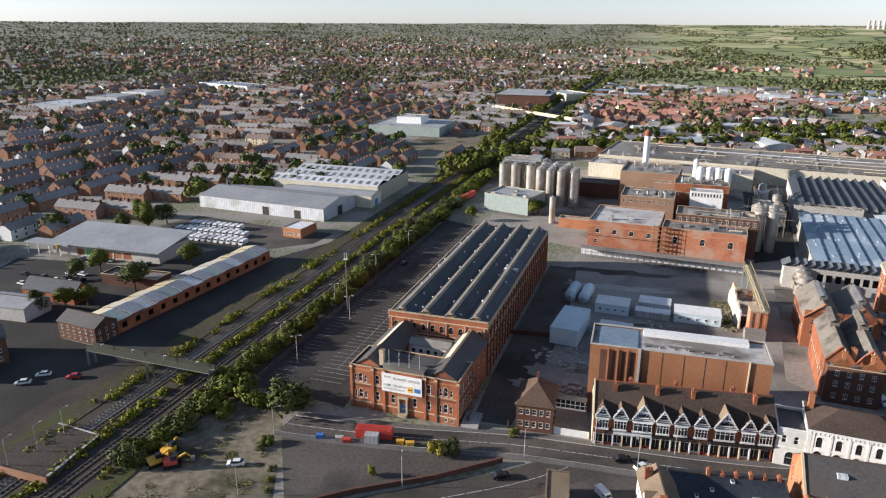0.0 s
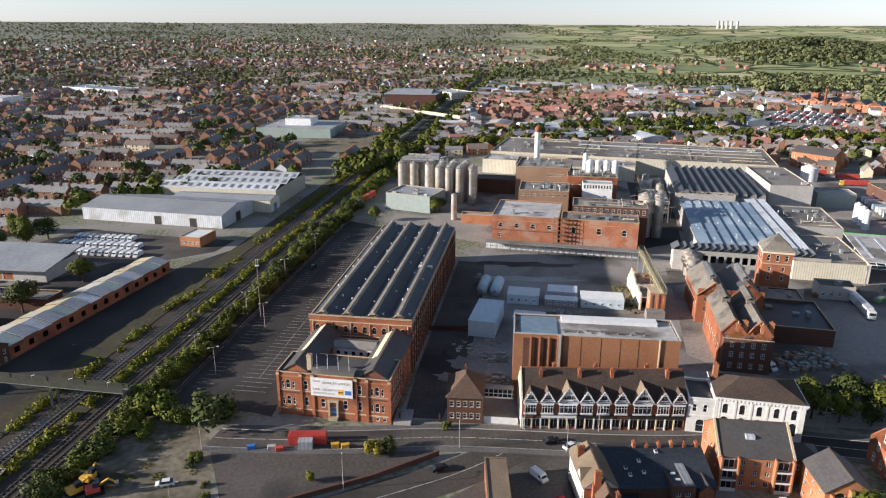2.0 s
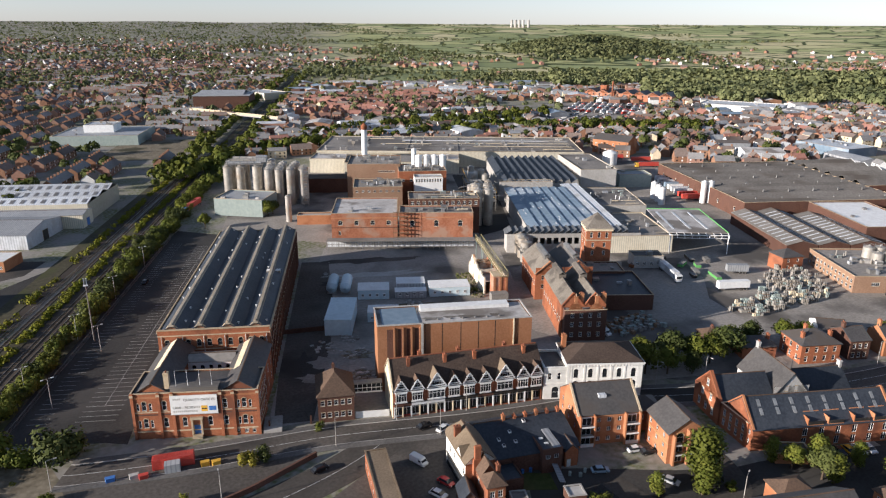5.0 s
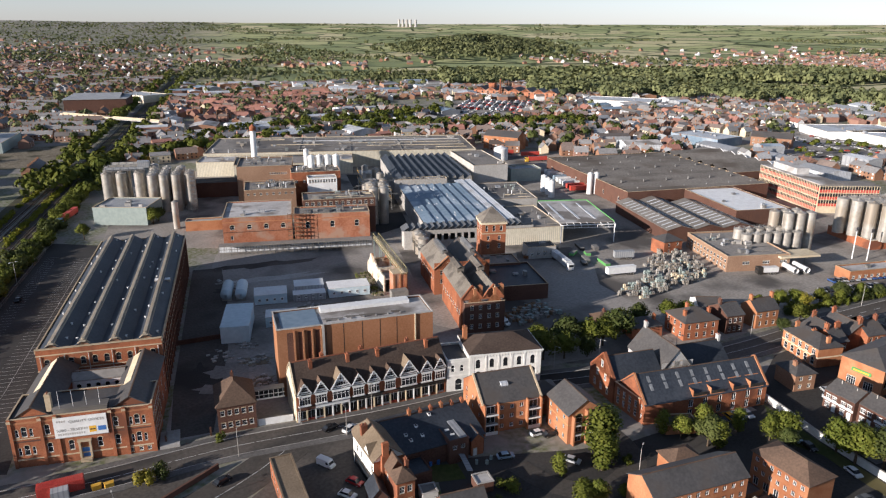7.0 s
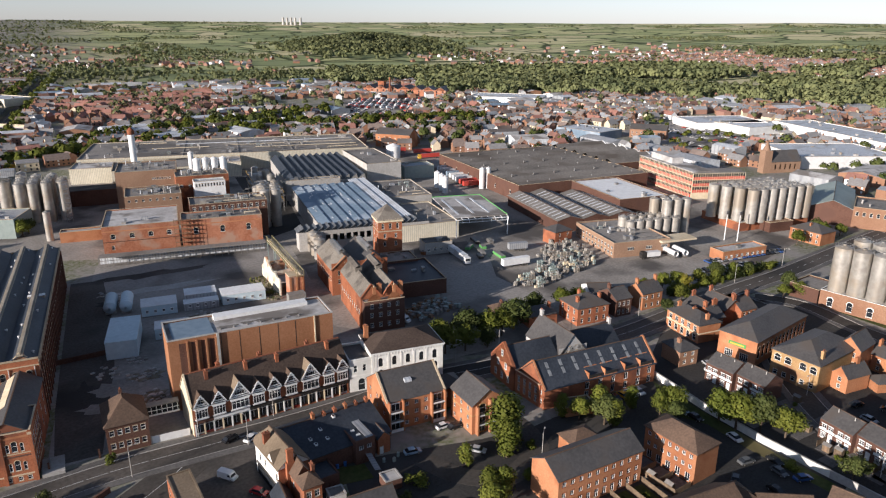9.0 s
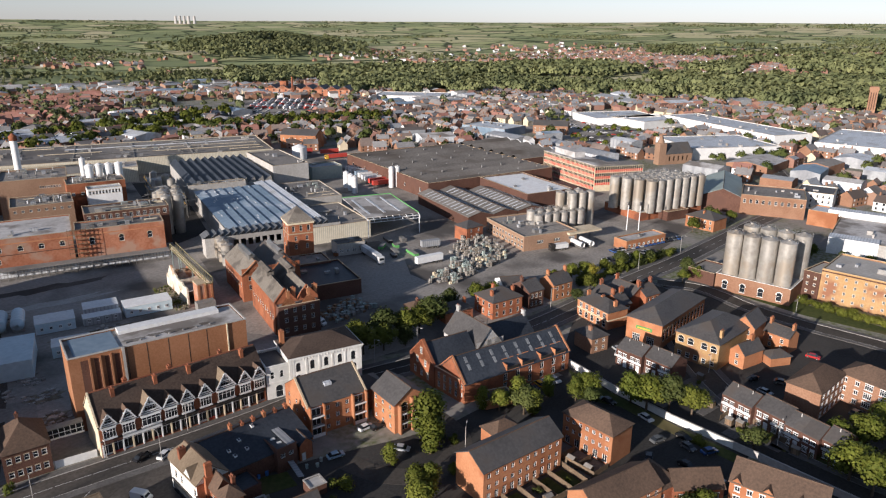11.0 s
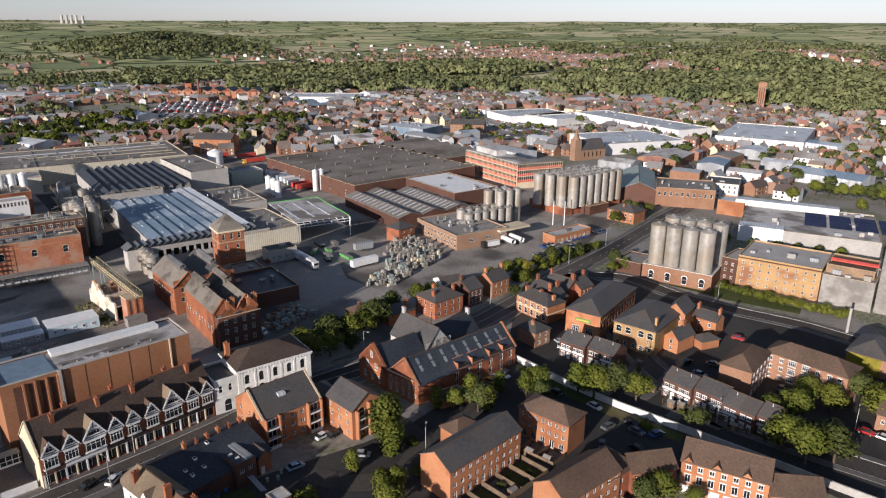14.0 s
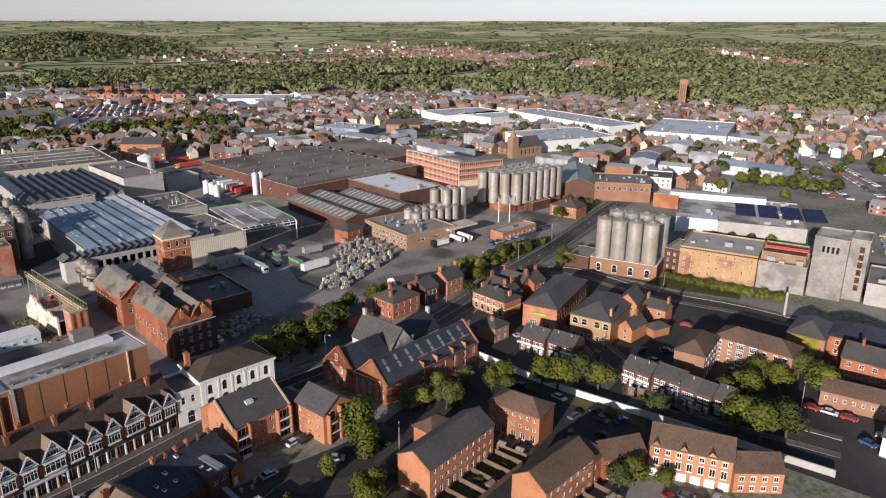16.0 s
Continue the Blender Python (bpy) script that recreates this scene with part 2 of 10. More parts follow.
    def roof_hip(self, x0, y0, x1, y1, ze, zr, o=0.35, t=0.15, m=0, ends=(1, 1)):
        x0, y0, x1, y1 = x0 - o, y0 - o, x1 + o, y1 + o
        if x1 - x0 >= y1 - y0:
            h, c = (y1 - y0) / 2, (y0 + y1) / 2
            a, b = (x0 + h * ends[0], c, zr), (x1 - h * ends[1], c, zr)
            q = [(x0, y0, ze), (x1, y0, ze), (x1, y1, ze), (x0, y1, ze)]
            fs = [(q[0], q[1], b, a), (q[1], q[2], b), (q[2], q[3], a, b), (q[3], q[0], a)]
        else:
            h, c = (x1 - x0) / 2, (x0 + x1) / 2
            a, b = (c, y0 + h * ends[0], zr), (c, y1 - h * ends[1], zr)
            q = [(x0, y0, ze), (x1, y0, ze), (x1, y1, ze), (x0, y1, ze)]
            fs = [(q[0], q[1], a), (q[1], q[2], b, a), (q[2], q[3], b), (q[3], q[0], a, b)]
        for f in fs:
            self.face(f, m)
        for i in range(4):
            (x, y, z), (a_, b_, _) = q[i], q[(i + 1) % 4]
            self.face([(x, y, z - t), (a_, b_, z - t), (a_, b_, z), (x, y, z)], m)
        self.face([(x, y, ze - t) for x, y, _ in reversed(q)], m)
        return self

    def mesh(self, name, mats):
        me = bpy.data.meshes.new(name)
        me.from_pydata(self.v, [], self.f)
        for k in mats:
            me.materials.append(k)
        me.polygons.foreach_set("material_index", self.m)
        me.polygons.foreach_set("use_smooth", self.s)
        me.update()
        return me


def part(name, shape, mats, parent=None, label="", at=None):
    """One mesh object under a thing or a part. shape: a Shape, or mesh data to share."""
    me = shape.mesh(name, mats if isinstance(mats, (list, tuple)) else [mats]) if isinstance(shape, Shape) else shape
    ob = new(name, me)
    ob.parent = parent
    if at is not None:
        ob.matrix_basis = at
    if label:
        ob["label"] = label
    return ob


def thing(name, label, category, at=None, group="", kind=""):
    ob = new(name)
    ob.empty_display_size = 0.5
    if at is not None:
        ob.matrix_basis = at
    return tagged(ob, label, category, group, kind)


def solo(name, shape, mats, label, category, at=None, group="", kind=""):
    return tagged(part(name, shape, mats, None, "", at), label, category, group, kind)


def line(p, q, z=0.0):
    """Local frame of a building: x from p to q along its front, y to the back."""
    return pose(p[0], p[1], z, 0, 0, math.degrees(math.atan2(q[1] - p[1], q[0] - p[0])))


def span(p, q):
    return math.hypot(q[0] - p[0], q[1] - p[1])


# ---- windows ----
WINDOWS, WINDOW_PIECES = {}, {}
CLOSE_UP = ("brick_office", "flats", "converted_school", "town_house_row", "gatehouse", "stucco_building", "stucco_annexe", "mews_row", "l_shaped_flats", "office_wing", "pub_row", "maltings", "green_sign_hall", "gothic_workshop")


def window_mesh(w, h, style="sash", frame=PAINT, trim=STONE):
    key = (round(w, 2), round(h, 2), style, frame.name, trim.name)
    if key in WINDOWS:
        return WINDOWS[key]
    s, t, d = Shape(), 0.09, 0.1
    s.face([(-w / 2, d, 0), (w / 2, d, 0), (w / 2, d, h), (-w / 2, d, h)], 1)
    s.box(-w / 2, d - 0.05, 0, -w / 2 + t, d + 0.02, h)
    s.box(w / 2 - t, d - 0.05, 0, w / 2, d + 0.02, h)
    s.box(-w / 2 + t, d - 0.05, 0, w / 2 - t, d + 0.02, t)
    s.box(-w / 2 + t, d - 0.05, h - t, w / 2 - t, d + 0.02, h)
    if style in ("sash", "arch", "pair"):
        s.box(-w / 2 + t, d - 0.04, h * 0.52, w / 2 - t, d + 0.01, h * 0.52 + 0.07)
    if style in ("pair", "casement", "wide", "door"):
        k = 4 if style == "wide" else 2
        for i in range(1, k):
            x = -w / 2 + w * i / k
            s.box(x - 0.045, d - 0.04, t, x + 0.045, d + 0.01, h - t)
    if style == "wide":
        s.box(-w / 2 + t, d - 0.04, h * 0.68, w / 2 - t, d + 0.01, h * 0.68 + 0.07)
    s.box(-w / 2 - 0.08, -0.07, -0.14, w / 2 + 0.08, d, 0, 2)
    if style == "arch":
        # stone head: spandrels that close the square opening to a round one, and a proud hood
        r, n = w / 2, 8
        for i in range(n):
            a0, a1 = math.pi * i / n, math.pi * (i + 1) / n
            p = [(r * math.cos(a), h - r + r * math.sin(a)) for a in (a0, a1)]
            q = [(x * 1.28, (z - h + r) * 1.28 + h - r) for x, z in p]
            top = [(x, h + 0.0) for x, z in p]
            s.face([(p[1][0], 0.02, p[1][1]), (p[0][0], 0.02, p[0][1]), (top[0][0], 0.02, top[0][1]), (top[1][0], 0.02, top[1][1])], 2)
            s.face([(q[1][0], -0.06, q[1][1]), (p[1][0], -0.06, p[1][1]), (p[0][0], -0.06, p[0][1]), (q[0][0], -0.06, q[0][1])], 2)
            s.face([(p[1][0], -0.06, p[1][1]), (p[1][0], 0.1, p[1][1]), (p[0][0], 0.1, p[0][1]), (p[0][0], -0.06, p[0][1])], 2)
            s.face([(q[0][0], -0.06, q[0][1]), (q[0][0], 0.02, q[0][1]), (q[1][0], 0.02, q[1][1]), (q[1][0], -0.06, q[1][1])], 2)
    else:
        s.box(-w / 2 - 0.1, -0.04, h, w / 2 + 0.1, d, h + 0.2, 2)
    me = s.mesh("window", [frame, GLASS, trim])
    WINDOWS[key] = me
    pieces = []
    for k, nm in enumerate(("window", "pane", "sill")):
        q = Shape()
        for f, m in zip(s.f, s.m):
            if m == k:
                q.face([s.v[i] for i in f])
        pieces.append(q.mesh(nm, [(frame, GLASS, trim)[k]]))
    WINDOW_PIECES[me.name] = pieces
    return me


def window_set(me, ob, at):
    """A window whose pane and surround are parts of their own."""
    f, g, t = WINDOW_PIECES[me.name]
    w = part("window", f, None, ob, "", at)
    part("pane", g, None, w)
    part("sill", t, None, w)


def spread(n, a, b):
    return [a + (b - a) * (i + 0.5) / n for i in range(n)]


FACE_TURN = (0, 90, 180, 270)


def face_at(face, s, W, D):
    return ((s, 0), (W, s), (W - s, D), (0, D - s))[face]


def wall_shape(W, D, H, holes, gables=(), zr=0.0, m=0, z0=0.0, shape=None):
    """Four walls W x D x H with rectangular openings: holes = [(face, s0, s1, z0, z1)]; gables: faces with a gable up to zr."""
    sh = shape or Shape()
    for f in range(4):
        L = W if f in (0, 2) else D
        mine = [h[1:] for h in holes if h[0] == f]
        xs = sorted({0, L, *[v for h in mine for v in h[:2]]})
        zs = sorted({z0, H, *[v for h in mine for v in h[2:]]})

        def at(s, z, inn=0.0):
            a = radians(FACE_TURN[f])
            x, y = face_at(f, s, W, D)
            return (x - math.sin(a) * inn, y + math.cos(a) * inn, z)

        for i in range(len(xs) - 1):
            for j in range(len(zs) - 1):
                cx, cz = (xs[i] + xs[i + 1]) / 2, (zs[j] + zs[j + 1]) / 2
                if any(h[0] < cx < h[1] and h[2] < cz < h[3] for h in mine):
                    continue
                sh.face([at(xs[i], zs[j]), at(xs[i + 1], zs[j]), at(xs[i + 1], zs[j + 1]), at(xs[i], zs[j + 1])], m)
        for a, b, c, d in mine:
            e = 0.16
            sh.face([at(a, c), at(a, c, e), at(a, d, e), at(a, d)], m)
            sh.face([at(b, d), at(b, d, e), at(b, c, e), at(b, c)], m)
            sh.face([at(a, c), at(b, c), at(b, c, e), at(a, c, e)], m)
            sh.face([at(a, d, e), at(b, d, e), at(b, d), at(a, d)], m)
        if f in gables:
            sh.face([at(0, H), at(L, H), at(L / 2, zr)], m)
    return sh


def put_windows(ob, W, D, specs, wall_holes):
    """specs: (face, centres, sills, w, h, style, frame, trim)."""
    for face, centres, sills, w, h, style, frame, trim in specs:
        me = window_mesh(w, h, style, frame, trim)
        for z in sills:
            for s in centres:
                x, y = face_at(face, s, W, D)
                at = pose(x, y, z, 0, 0, FACE_TURN[face])
                if ob.name.split(".")[0] in CLOSE_UP:
                    window_set(me, ob, at)
                else:
                    part("window", me, None, ob, "", at)


def chimney(ob, x, y, z, h=1.8, w=0.7, d=1.3, mat=None, pots=3):
    s = Shape().box(x - w / 2, y - d / 2, z - 1.2, x + w / 2, y + d / 2, z + h)
    s.box(x - w / 2 - 0.1, y - d / 2 - 0.1, z + h - 0.35, x + w / 2 + 0.1, y + d / 2 + 0.1, z + h - 0.12)
    c = part("chimney", s, mat or BRICK, ob)
    for i in range(min(pots, 2)):
        part("chimney_pot", Shape().tube(x, y - d / 2 + d * (i + 0.5) / min(pots, 2), z + h, z + h + 0.45, 0.14, 0.11, 8), TILE_R, c, "clay chimney pot")


def house(name, label, p, q, D, eave, ridge, kind="x", wall=None, roof=None, wins=(), chims=(), cat="house", group="", frame=None, trim=None, over=0.3, doors=(), base=None, bands=(), parapet=0.6):
    """A building on the line p-q. kind: ridge along x or y, hip, flat. wins: (face, n or centres, sills, w, h, style). chims: (x, y) as shares of the plan."""
    W = span(p, q)
    wall, roof, frame, trim = wall or BRICK, roof or SLATE, frame or PAINT, trim or STONE
    ob = thing(name, label, cat, line(p, q), group)
    specs, holes = [], []
    for f, cs, sills, w, h, style in wins:
        L = W if f in (0, 2) else D
        cs = spread(cs, 0.4, L - 0.4) if isinstance(cs, int) else [c * L if c <= 1 else c for c in cs]
        specs.append((f, cs, sills, w, h, style, frame, trim))
        holes += [(f, c - w / 2, c + w / 2, z, z + h) for c in cs for z in sills]
    gab = {"x": (1, 3), "y": (0, 2)}.get(kind, ())
    part("wall", wall_shape(W, D, eave + (parapet if kind == "flat" else 0), holes, gab, ridge), wall, ob)
    put_windows(ob, W, D, specs, holes)
    r = Shape()
    if kind in ("x", "y"):
        r.roof_gable(0, 0, W, D, eave, ridge, kind, over)
    elif kind == "hip":
        r.roof_hip(0, 0, W, D, eave, ridge, over + 0.1)
    else:
        r.box(0.25, 0.25, eave - 0.3, W - 0.25, D - 0.25, eave)
        cp = Shape()
        for b in ((-0.1, -0.1, W + 0.1, 0.28), (-0.1, D - 0.28, W + 0.1, D + 0.1), (-0.1, 0.28, 0.28, D - 0.28), (W - 0.28, 0.28, W + 0.1, D - 0.28)):
            cp.box(b[0], b[1], eave + parapet, b[2], b[3], eave + parapet + 0.15)
        part("coping", cp, trim, ob)
    part("roof", r, roof, ob)
    if kind in ("x", "y"):
        rc = Shape()
        if kind == "x":
            rc.box(-over, D / 2 - 0.15, ridge + 0.12, W + over, D / 2 + 0.15, ridge + 0.28)
        else:
            rc.box(W / 2 - 0.15, -over, ridge + 0.12, W / 2 + 0.15, D + over, ridge + 0.28)
        part("ridge_tiles", rc, TILE, ob)
    for cx, cy in chims:
        x, y = cx * W, cy * D
        k = abs(cy - 0.5) * 2 if kind == "x" else abs(cx - 0.5) * 2 if kind == "y" else 0.6
        z = ridge - (ridge - eave) * k if kind != "flat" else eave + 0.5
        chimney(ob, x, y, z, 1.8, mat=wall)
    for f, s, w, h, mat in doors:
        L = W if f in (0, 2) else D
        x, y = face_at(f, s * L, W, D)
        d = Shape().box(-w / 2, -0.06, 0, w / 2, 0.02, h).box(-w / 2 - 0.12, -0.09, 0, -w / 2, 0.0, h + 0.12, 1).box(w / 2, -0.09, 0, w / 2 + 0.12, 0.0, h + 0.12, 1).box(-w / 2, -0.09, h, w / 2, 0.0, h + 0.12, 1)
        part("door", d, [mat, trim], ob, "", pose(x, y, 0, 0, 0, FACE_TURN[f]))
    for z, h, mat in bands:
        b = Shape()
        b.box(-0.07, -0.07, z, W + 0.07, 0.0, z + h).box(-0.07, D, z, W + 0.07, D + 0.07, z + h).box(-0.07, 0, z, 0, D, z + h).box(W, 0, z, W + 0.07, D, z + h)
        part("string_course", b, mat, ob)
    return ob


def silo(p, r, z0, z1, mat=None, group="silos", label="tall stainless steel silo with a shallow domed top", rail=True):
    ob = thing("silo", label, "silo", pose(p[0], p[1], z0), group)
    h = z1 - z0
    s = Shape().tube(0, 0, 0, h, r, n=20, cap=False)
    part("body", s, mat or STEEL, ob)
    t = Shape().tube(0, 0, h, h + r * 0.28, r, r * 0.35, 20).tube(0, 0, h + r * 0.28, h + r * 0.28 + 0.35, r * 0.2, n=10)
    part("top", t, mat or STEEL, ob)
    if rail:
        g = Shape()
        for i in range(12):
            a, b = 2 * math.pi * i / 12, 2 * math.pi * (i + 1) / 12
            A, B = (math.cos(a) * r, math.sin(a) * r), (math.cos(b) * r, math.sin(b) * r)
            g.bar((*A, h), (*A, h + 1.1), 0.06)
            g.bar((*A, h + 1.05), (*B, h + 1.05), 0.06)
            g.bar((*A, h + 0.55), (*B, h + 0.55), 0.05)
        part("guard_rail", g, STEEL_D, ob)
    return ob


# ---- the land: one sheet to the horizon, flat in the valley, rising to hills far off ----
def smooth(v):
    v = max(0.0, min(1.0, v))
    return v * v * (3 - 2 * v)


def land(x, y):
    d, th = math.hypot(x, y), math.degrees(math.atan2(x, y))
    z = 108 * max(0.0, min(1.0, (d - 1500) / 3360)) ** 1.6
    z += smooth((th - 42) / 30) * 8 * smooth((d - 1500) / 2000)
    z += 34 * math.exp(-((th - 36.3) / 4.2) ** 2 - ((d - 2550) / 330) ** 2)
    z += 30 * math.exp(-((th - 84) / 9) ** 2 - ((d - 1900) / 500) ** 2)
    z += smooth((d - 1600) / 1500) * 7 * noise.noise((x * 0.0016, y * 0.0016, 3.1))
    return z


def ground_material():
    m = bpy.data.materials.new("land")
    m.use_nodes = True
    n, l = m.node_tree.nodes, m.node_tree.links
    geo = n.new("ShaderNodeNewGeometry")

    def noise_at(scale, detail=5.0):
        t = n.new("ShaderNodeTexNoise")
        t.inputs["Scale"].default_value, t.inputs["Detail"].default_value = scale, detail
        l.new(geo.outputs["Position"], t.inputs["Vector"])
        return t.outputs["Fac"]

    def mix(fac, a, b):
        k = n.new("ShaderNodeMix")
        k.data_type = "RGBA"
        for s, v in ((k.inputs[0], fac), (k.inputs[6], a), (k.inputs[7], b)):
            if hasattr(v, "links"):
                l.new(v, s)
            else:
                s.default_value = v
        return k.outputs[2]

    def ramp(v, lo, hi):
        r = n.new("ShaderNodeMapRange")
        r.inputs[1].default_value, r.inputs[2].default_value = lo, hi
        l.new(v, r.inputs[0])
        return r.outputs[0]

    town = mix(ramp(noise_at(0.045), 0.42, 0.58), (0.25, 0.232, 0.21, 1), (0.11, 0.13, 0.045, 1))
    town = mix(ramp(noise_at(0.6), 0.35, 0.7), town, (0.3, 0.28, 0.25, 1))
    vor = n.new("ShaderNodeTexVoronoi")
    vor.inputs["Scale"].default_value = 0.0058
    l.new(geo.outputs["Position"], vor.inputs["Vector"])
    sep = n.new("ShaderNodeSeparateColor")
    l.new(vor.outputs["Color"], sep.inputs[0])
    cr = n.new("ShaderNodeValToRGB")
    e = cr.color_ramp.elements
    # far fields kept pale and dull, with distance haze put into the colour
    e[0].position, e[0].color = 0.0, (0.22, 0.25, 0.12, 1)
    e[1].position, e[1].color = 1.0, (0.48, 0.43, 0.25, 1)
    for pos, col in ((0.3, (0.3, 0.33, 0.15, 1)), (0.55, (0.41, 0.415, 0.2, 1)), (0.8, (0.56, 0.5, 0.3, 1))):
        k = e.new(pos)
        k.color = col
    l.new(sep.outputs[0], cr.inputs[0])
    hedge = n.new("ShaderNodeTexVoronoi")
    hedge.feature = "DISTANCE_TO_EDGE"
    hedge.inputs["Scale"].default_value = 0.0058
    l.new(geo.outputs["Position"], hedge.inputs["Vector"])
    field = mix(ramp(noise_at(0.02), 0.5, 0.95), cr.outputs[0], (0.3, 0.33, 0.12, 1))
    field = mix(ramp(hedge.outputs["Distance"], 0.05, 0.03), field, (0.06, 0.075, 0.03, 1))
    suburb = mix(ramp(noise_at(0.03), 0.4, 0.56), (0.13, 0.15, 0.07, 1), (0.3, 0.275, 0.24, 1))
    xyz = n.new("ShaderNodeSeparateXYZ")
    l.new(geo.outputs["Position"], xyz.inputs[0])
    east = n.new("ShaderNodeMath")
    east.operation = "MULTIPLY_ADD"
    l.new(xyz.outputs["Y"], east.inputs[0])
    east.inputs[1].default_value = -0.3
    l.new(xyz.outputs["X"], east.inputs[2])
    field = mix(ramp(east.outputs[0], -260, 120), suburb, field)
    ln = n.new("ShaderNodeVectorMath")
    ln.operation = "LENGTH"
    l.new(geo.outputs["Position"], ln.inputs[0])
    col = mix(ramp(ln.outputs["Value"], 960, 1080), town, field)
    p = n["Principled BSDF"]
    p.inputs["Roughness"].default_value = 0.95
    p.inputs["Specular IOR Level"].default_value = 0.1
    l.new(col, p.inputs["Base Color"])
    return m


rings = [0, 60, 120, 200, 300, 420, 560, 720, 900, 1080, 1260, 1440, 1620, 1800, 2000, 2150, 2300, 2450, 2600, 2750, 2900, 3100, 3300, 3500, 3700, 3900, 4100, 4300, 4500, 4700, 4860]
land_v, land_f, NS = [], [], 240
for r in rings:
    for i in range(NS):
        a = 2 * math.pi * i / NS
        x, y = r * math.sin(a), r * math.cos(a)
        land_v.append((x, y, land(x, y) - (0.0 if r < 4800 else 0)))
for k in range(len(rings) - 1):
    for i in range(NS):
        j = (i + 1) % NS
        land_f.append((k * NS + i, k * NS + j, (k + 1) * NS + j, (k + 1) * NS + i)[::-1])
gm = bpy.data.meshes.new("ground")
gm.from_pydata(land_v, [], land_f)
gm.polygons.foreach_set("use_smooth", [True] * len(land_f))
gm.materials.append(ground_material())
gm.update()
tagged(new("ground", gm), "valley floor with gardens, fields and far hills", "ground", kind="structure")


def sheet(name, poly, z, mat, label, category="ground", t=0.3):
    s = Shape()
    s.prism(poly, -t, z)
    if sum(poly[i][0] * poly[(i + 1) % len(poly)][1] - poly[(i + 1) % len(poly)][0] * poly[i][1] for i in range(len(poly))) < 0:
        s.f = [tuple(reversed(f)) for f in s.f]
    return solo(name, s, mat, label, category, kind="structure")


def strip_points(pts, off):
    out = []
    for i, p in enumerate(pts):
        a, b = pts[max(i - 1, 0)], pts[min(i + 1, len(pts) - 1)]
        d = Vector((b[0] - a[0], b[1] - a[1])).normalized()
        out.append((p[0] - d.y * off, p[1] + d.x * off))
    return out


def strip(shape, pts, o0, o1, z0, z1, m=0):
    a, b = strip_points(pts, o0), strip_points(pts, o1)
    for i in range(len(pts) - 1):
        shape.face([(*b[i], z1), (*b[i + 1], z1), (*a[i + 1], z1), (*a[i], z1)][::-1] if o1 < o0 else [(*a[i], z1), (*a[i + 1], z1), (*b[i + 1], z1), (*b[i], z1)], m)
        for q, flip in ((a, 0), (b, 1)):
            f = [(*q[i], z0), (*q[i + 1], z0), (*q[i + 1], z1), (*q[i], z1)]
            shape.face(f[::-1] if flip else f, m)


def smooth_path(pts, n=5):
    out = []
    for i in range(len(pts) - 1):
        p0, p1, p2, p3 = (Vector(pts[max(0, min(len(pts) - 1, i + k))]) for k in (-1, 0, 1, 2))
        for j in range(n):
            t = j / n
            out.append(tuple(0.5 * (2 * p1 + (p2 - p0) * t + (2 * p0 - 5 * p1 + 4 * p2 - p3) * t * t + (3 * p1 - p0 - 3 * p2 + p3) * t ** 3)))
    return out + [tuple(pts[-1])]


def road(pts, w, label, marks=True, paths=True, z=0.05, mat=None):
    pts = smooth_path(pts)
    s = Shape()
    strip(s, pts, -w / 2, w / 2, -0.2, z)
    solo("road", s, mat or ASPH_R, label, "road", kind="structure")
    if paths:
        for k in (-1, 1):
            s = Shape()
            strip(s, pts, k * (w / 2 + 0.15) if k > 0 else -(w / 2 + 2.2), w / 2 + 2.2 if k > 0 else -(w / 2 + 0.15), -0.2, z + 0.12)
            solo("pavement", s, PAVE, "grey paved footway beside the road", "pavement", kind="structure")
            s = Shape()
            strip(s, pts, k * (w / 2) if k > 0 else -(w / 2 + 0.15), w / 2 + 0.15 if k > 0 else -w / 2, -0.2, z + 0.125)
            solo("kerb", s, CONC, "pale stone kerb along the road", "kerb", kind="structure")
    if marks:
        s = Shape()
        acc, on = 0.0, True
        for i in range(len(pts) - 1):
            a, b = Vector(pts[i]), Vector(pts[i + 1])
            L = (b - a).length
            k = max(1, int(L / 3))
            for j in range(0, k, 2):
                strip(s, [tuple(a.lerp(b, j / k)), tuple(a.lerp(b, min(1, (j + 0.9) / k)))], -0.07, 0.07, z, z + 0.006)
        solo("road_marking", s, LINE, "worn white dashed centre line", "road marking", kind="structure")


# ---- roads, yards, railway ----
road([(-41, 160.5), (-36, 159), (-10, 154), (17, 151), (37, 146.5), (55, 142), (76, 138), (100, 135), (121, 128), (145, 120.5), (168, 115), (194, 112), (230, 109.5), (270, 104), (303, 101), (345, 98), (400, 95), (470, 110), (560, 150)], 8, "two-lane asphalt high street with white markings", mat=ASPH_L)
road([(-78, 82), (-48, 107.5), (-25, 121.5), (-7, 128), (13, 134), (24, 138.5), (33, 143.5)], 11, "wide side road curving up to the junction", paths=False, z=0.042)
sheet("ground_sidelot", [(-78, 74), (-48, 99), (-22, 112), (14, 127), (30, 136), (37, 143), (46, 139.5), (60, 136), (60, 118), (40, 100), (0, 84), (-50, 60)], 0.014, ASPH_L, "worn asphalt forecourt beside the side road")
road([(232, 108), (228, 90), (208, 78), (190, 71), (172, 56), (160, 42), (150, 22), (146, -10)], 6.5, "narrow residential street", marks=False)
road([(238, 100), (243, 84), (234, 60), (231, 40), (230, 20), (226, 4), (215, -30), (200, -60)], 6.5, "back street beside the brick warehouse", marks=False)
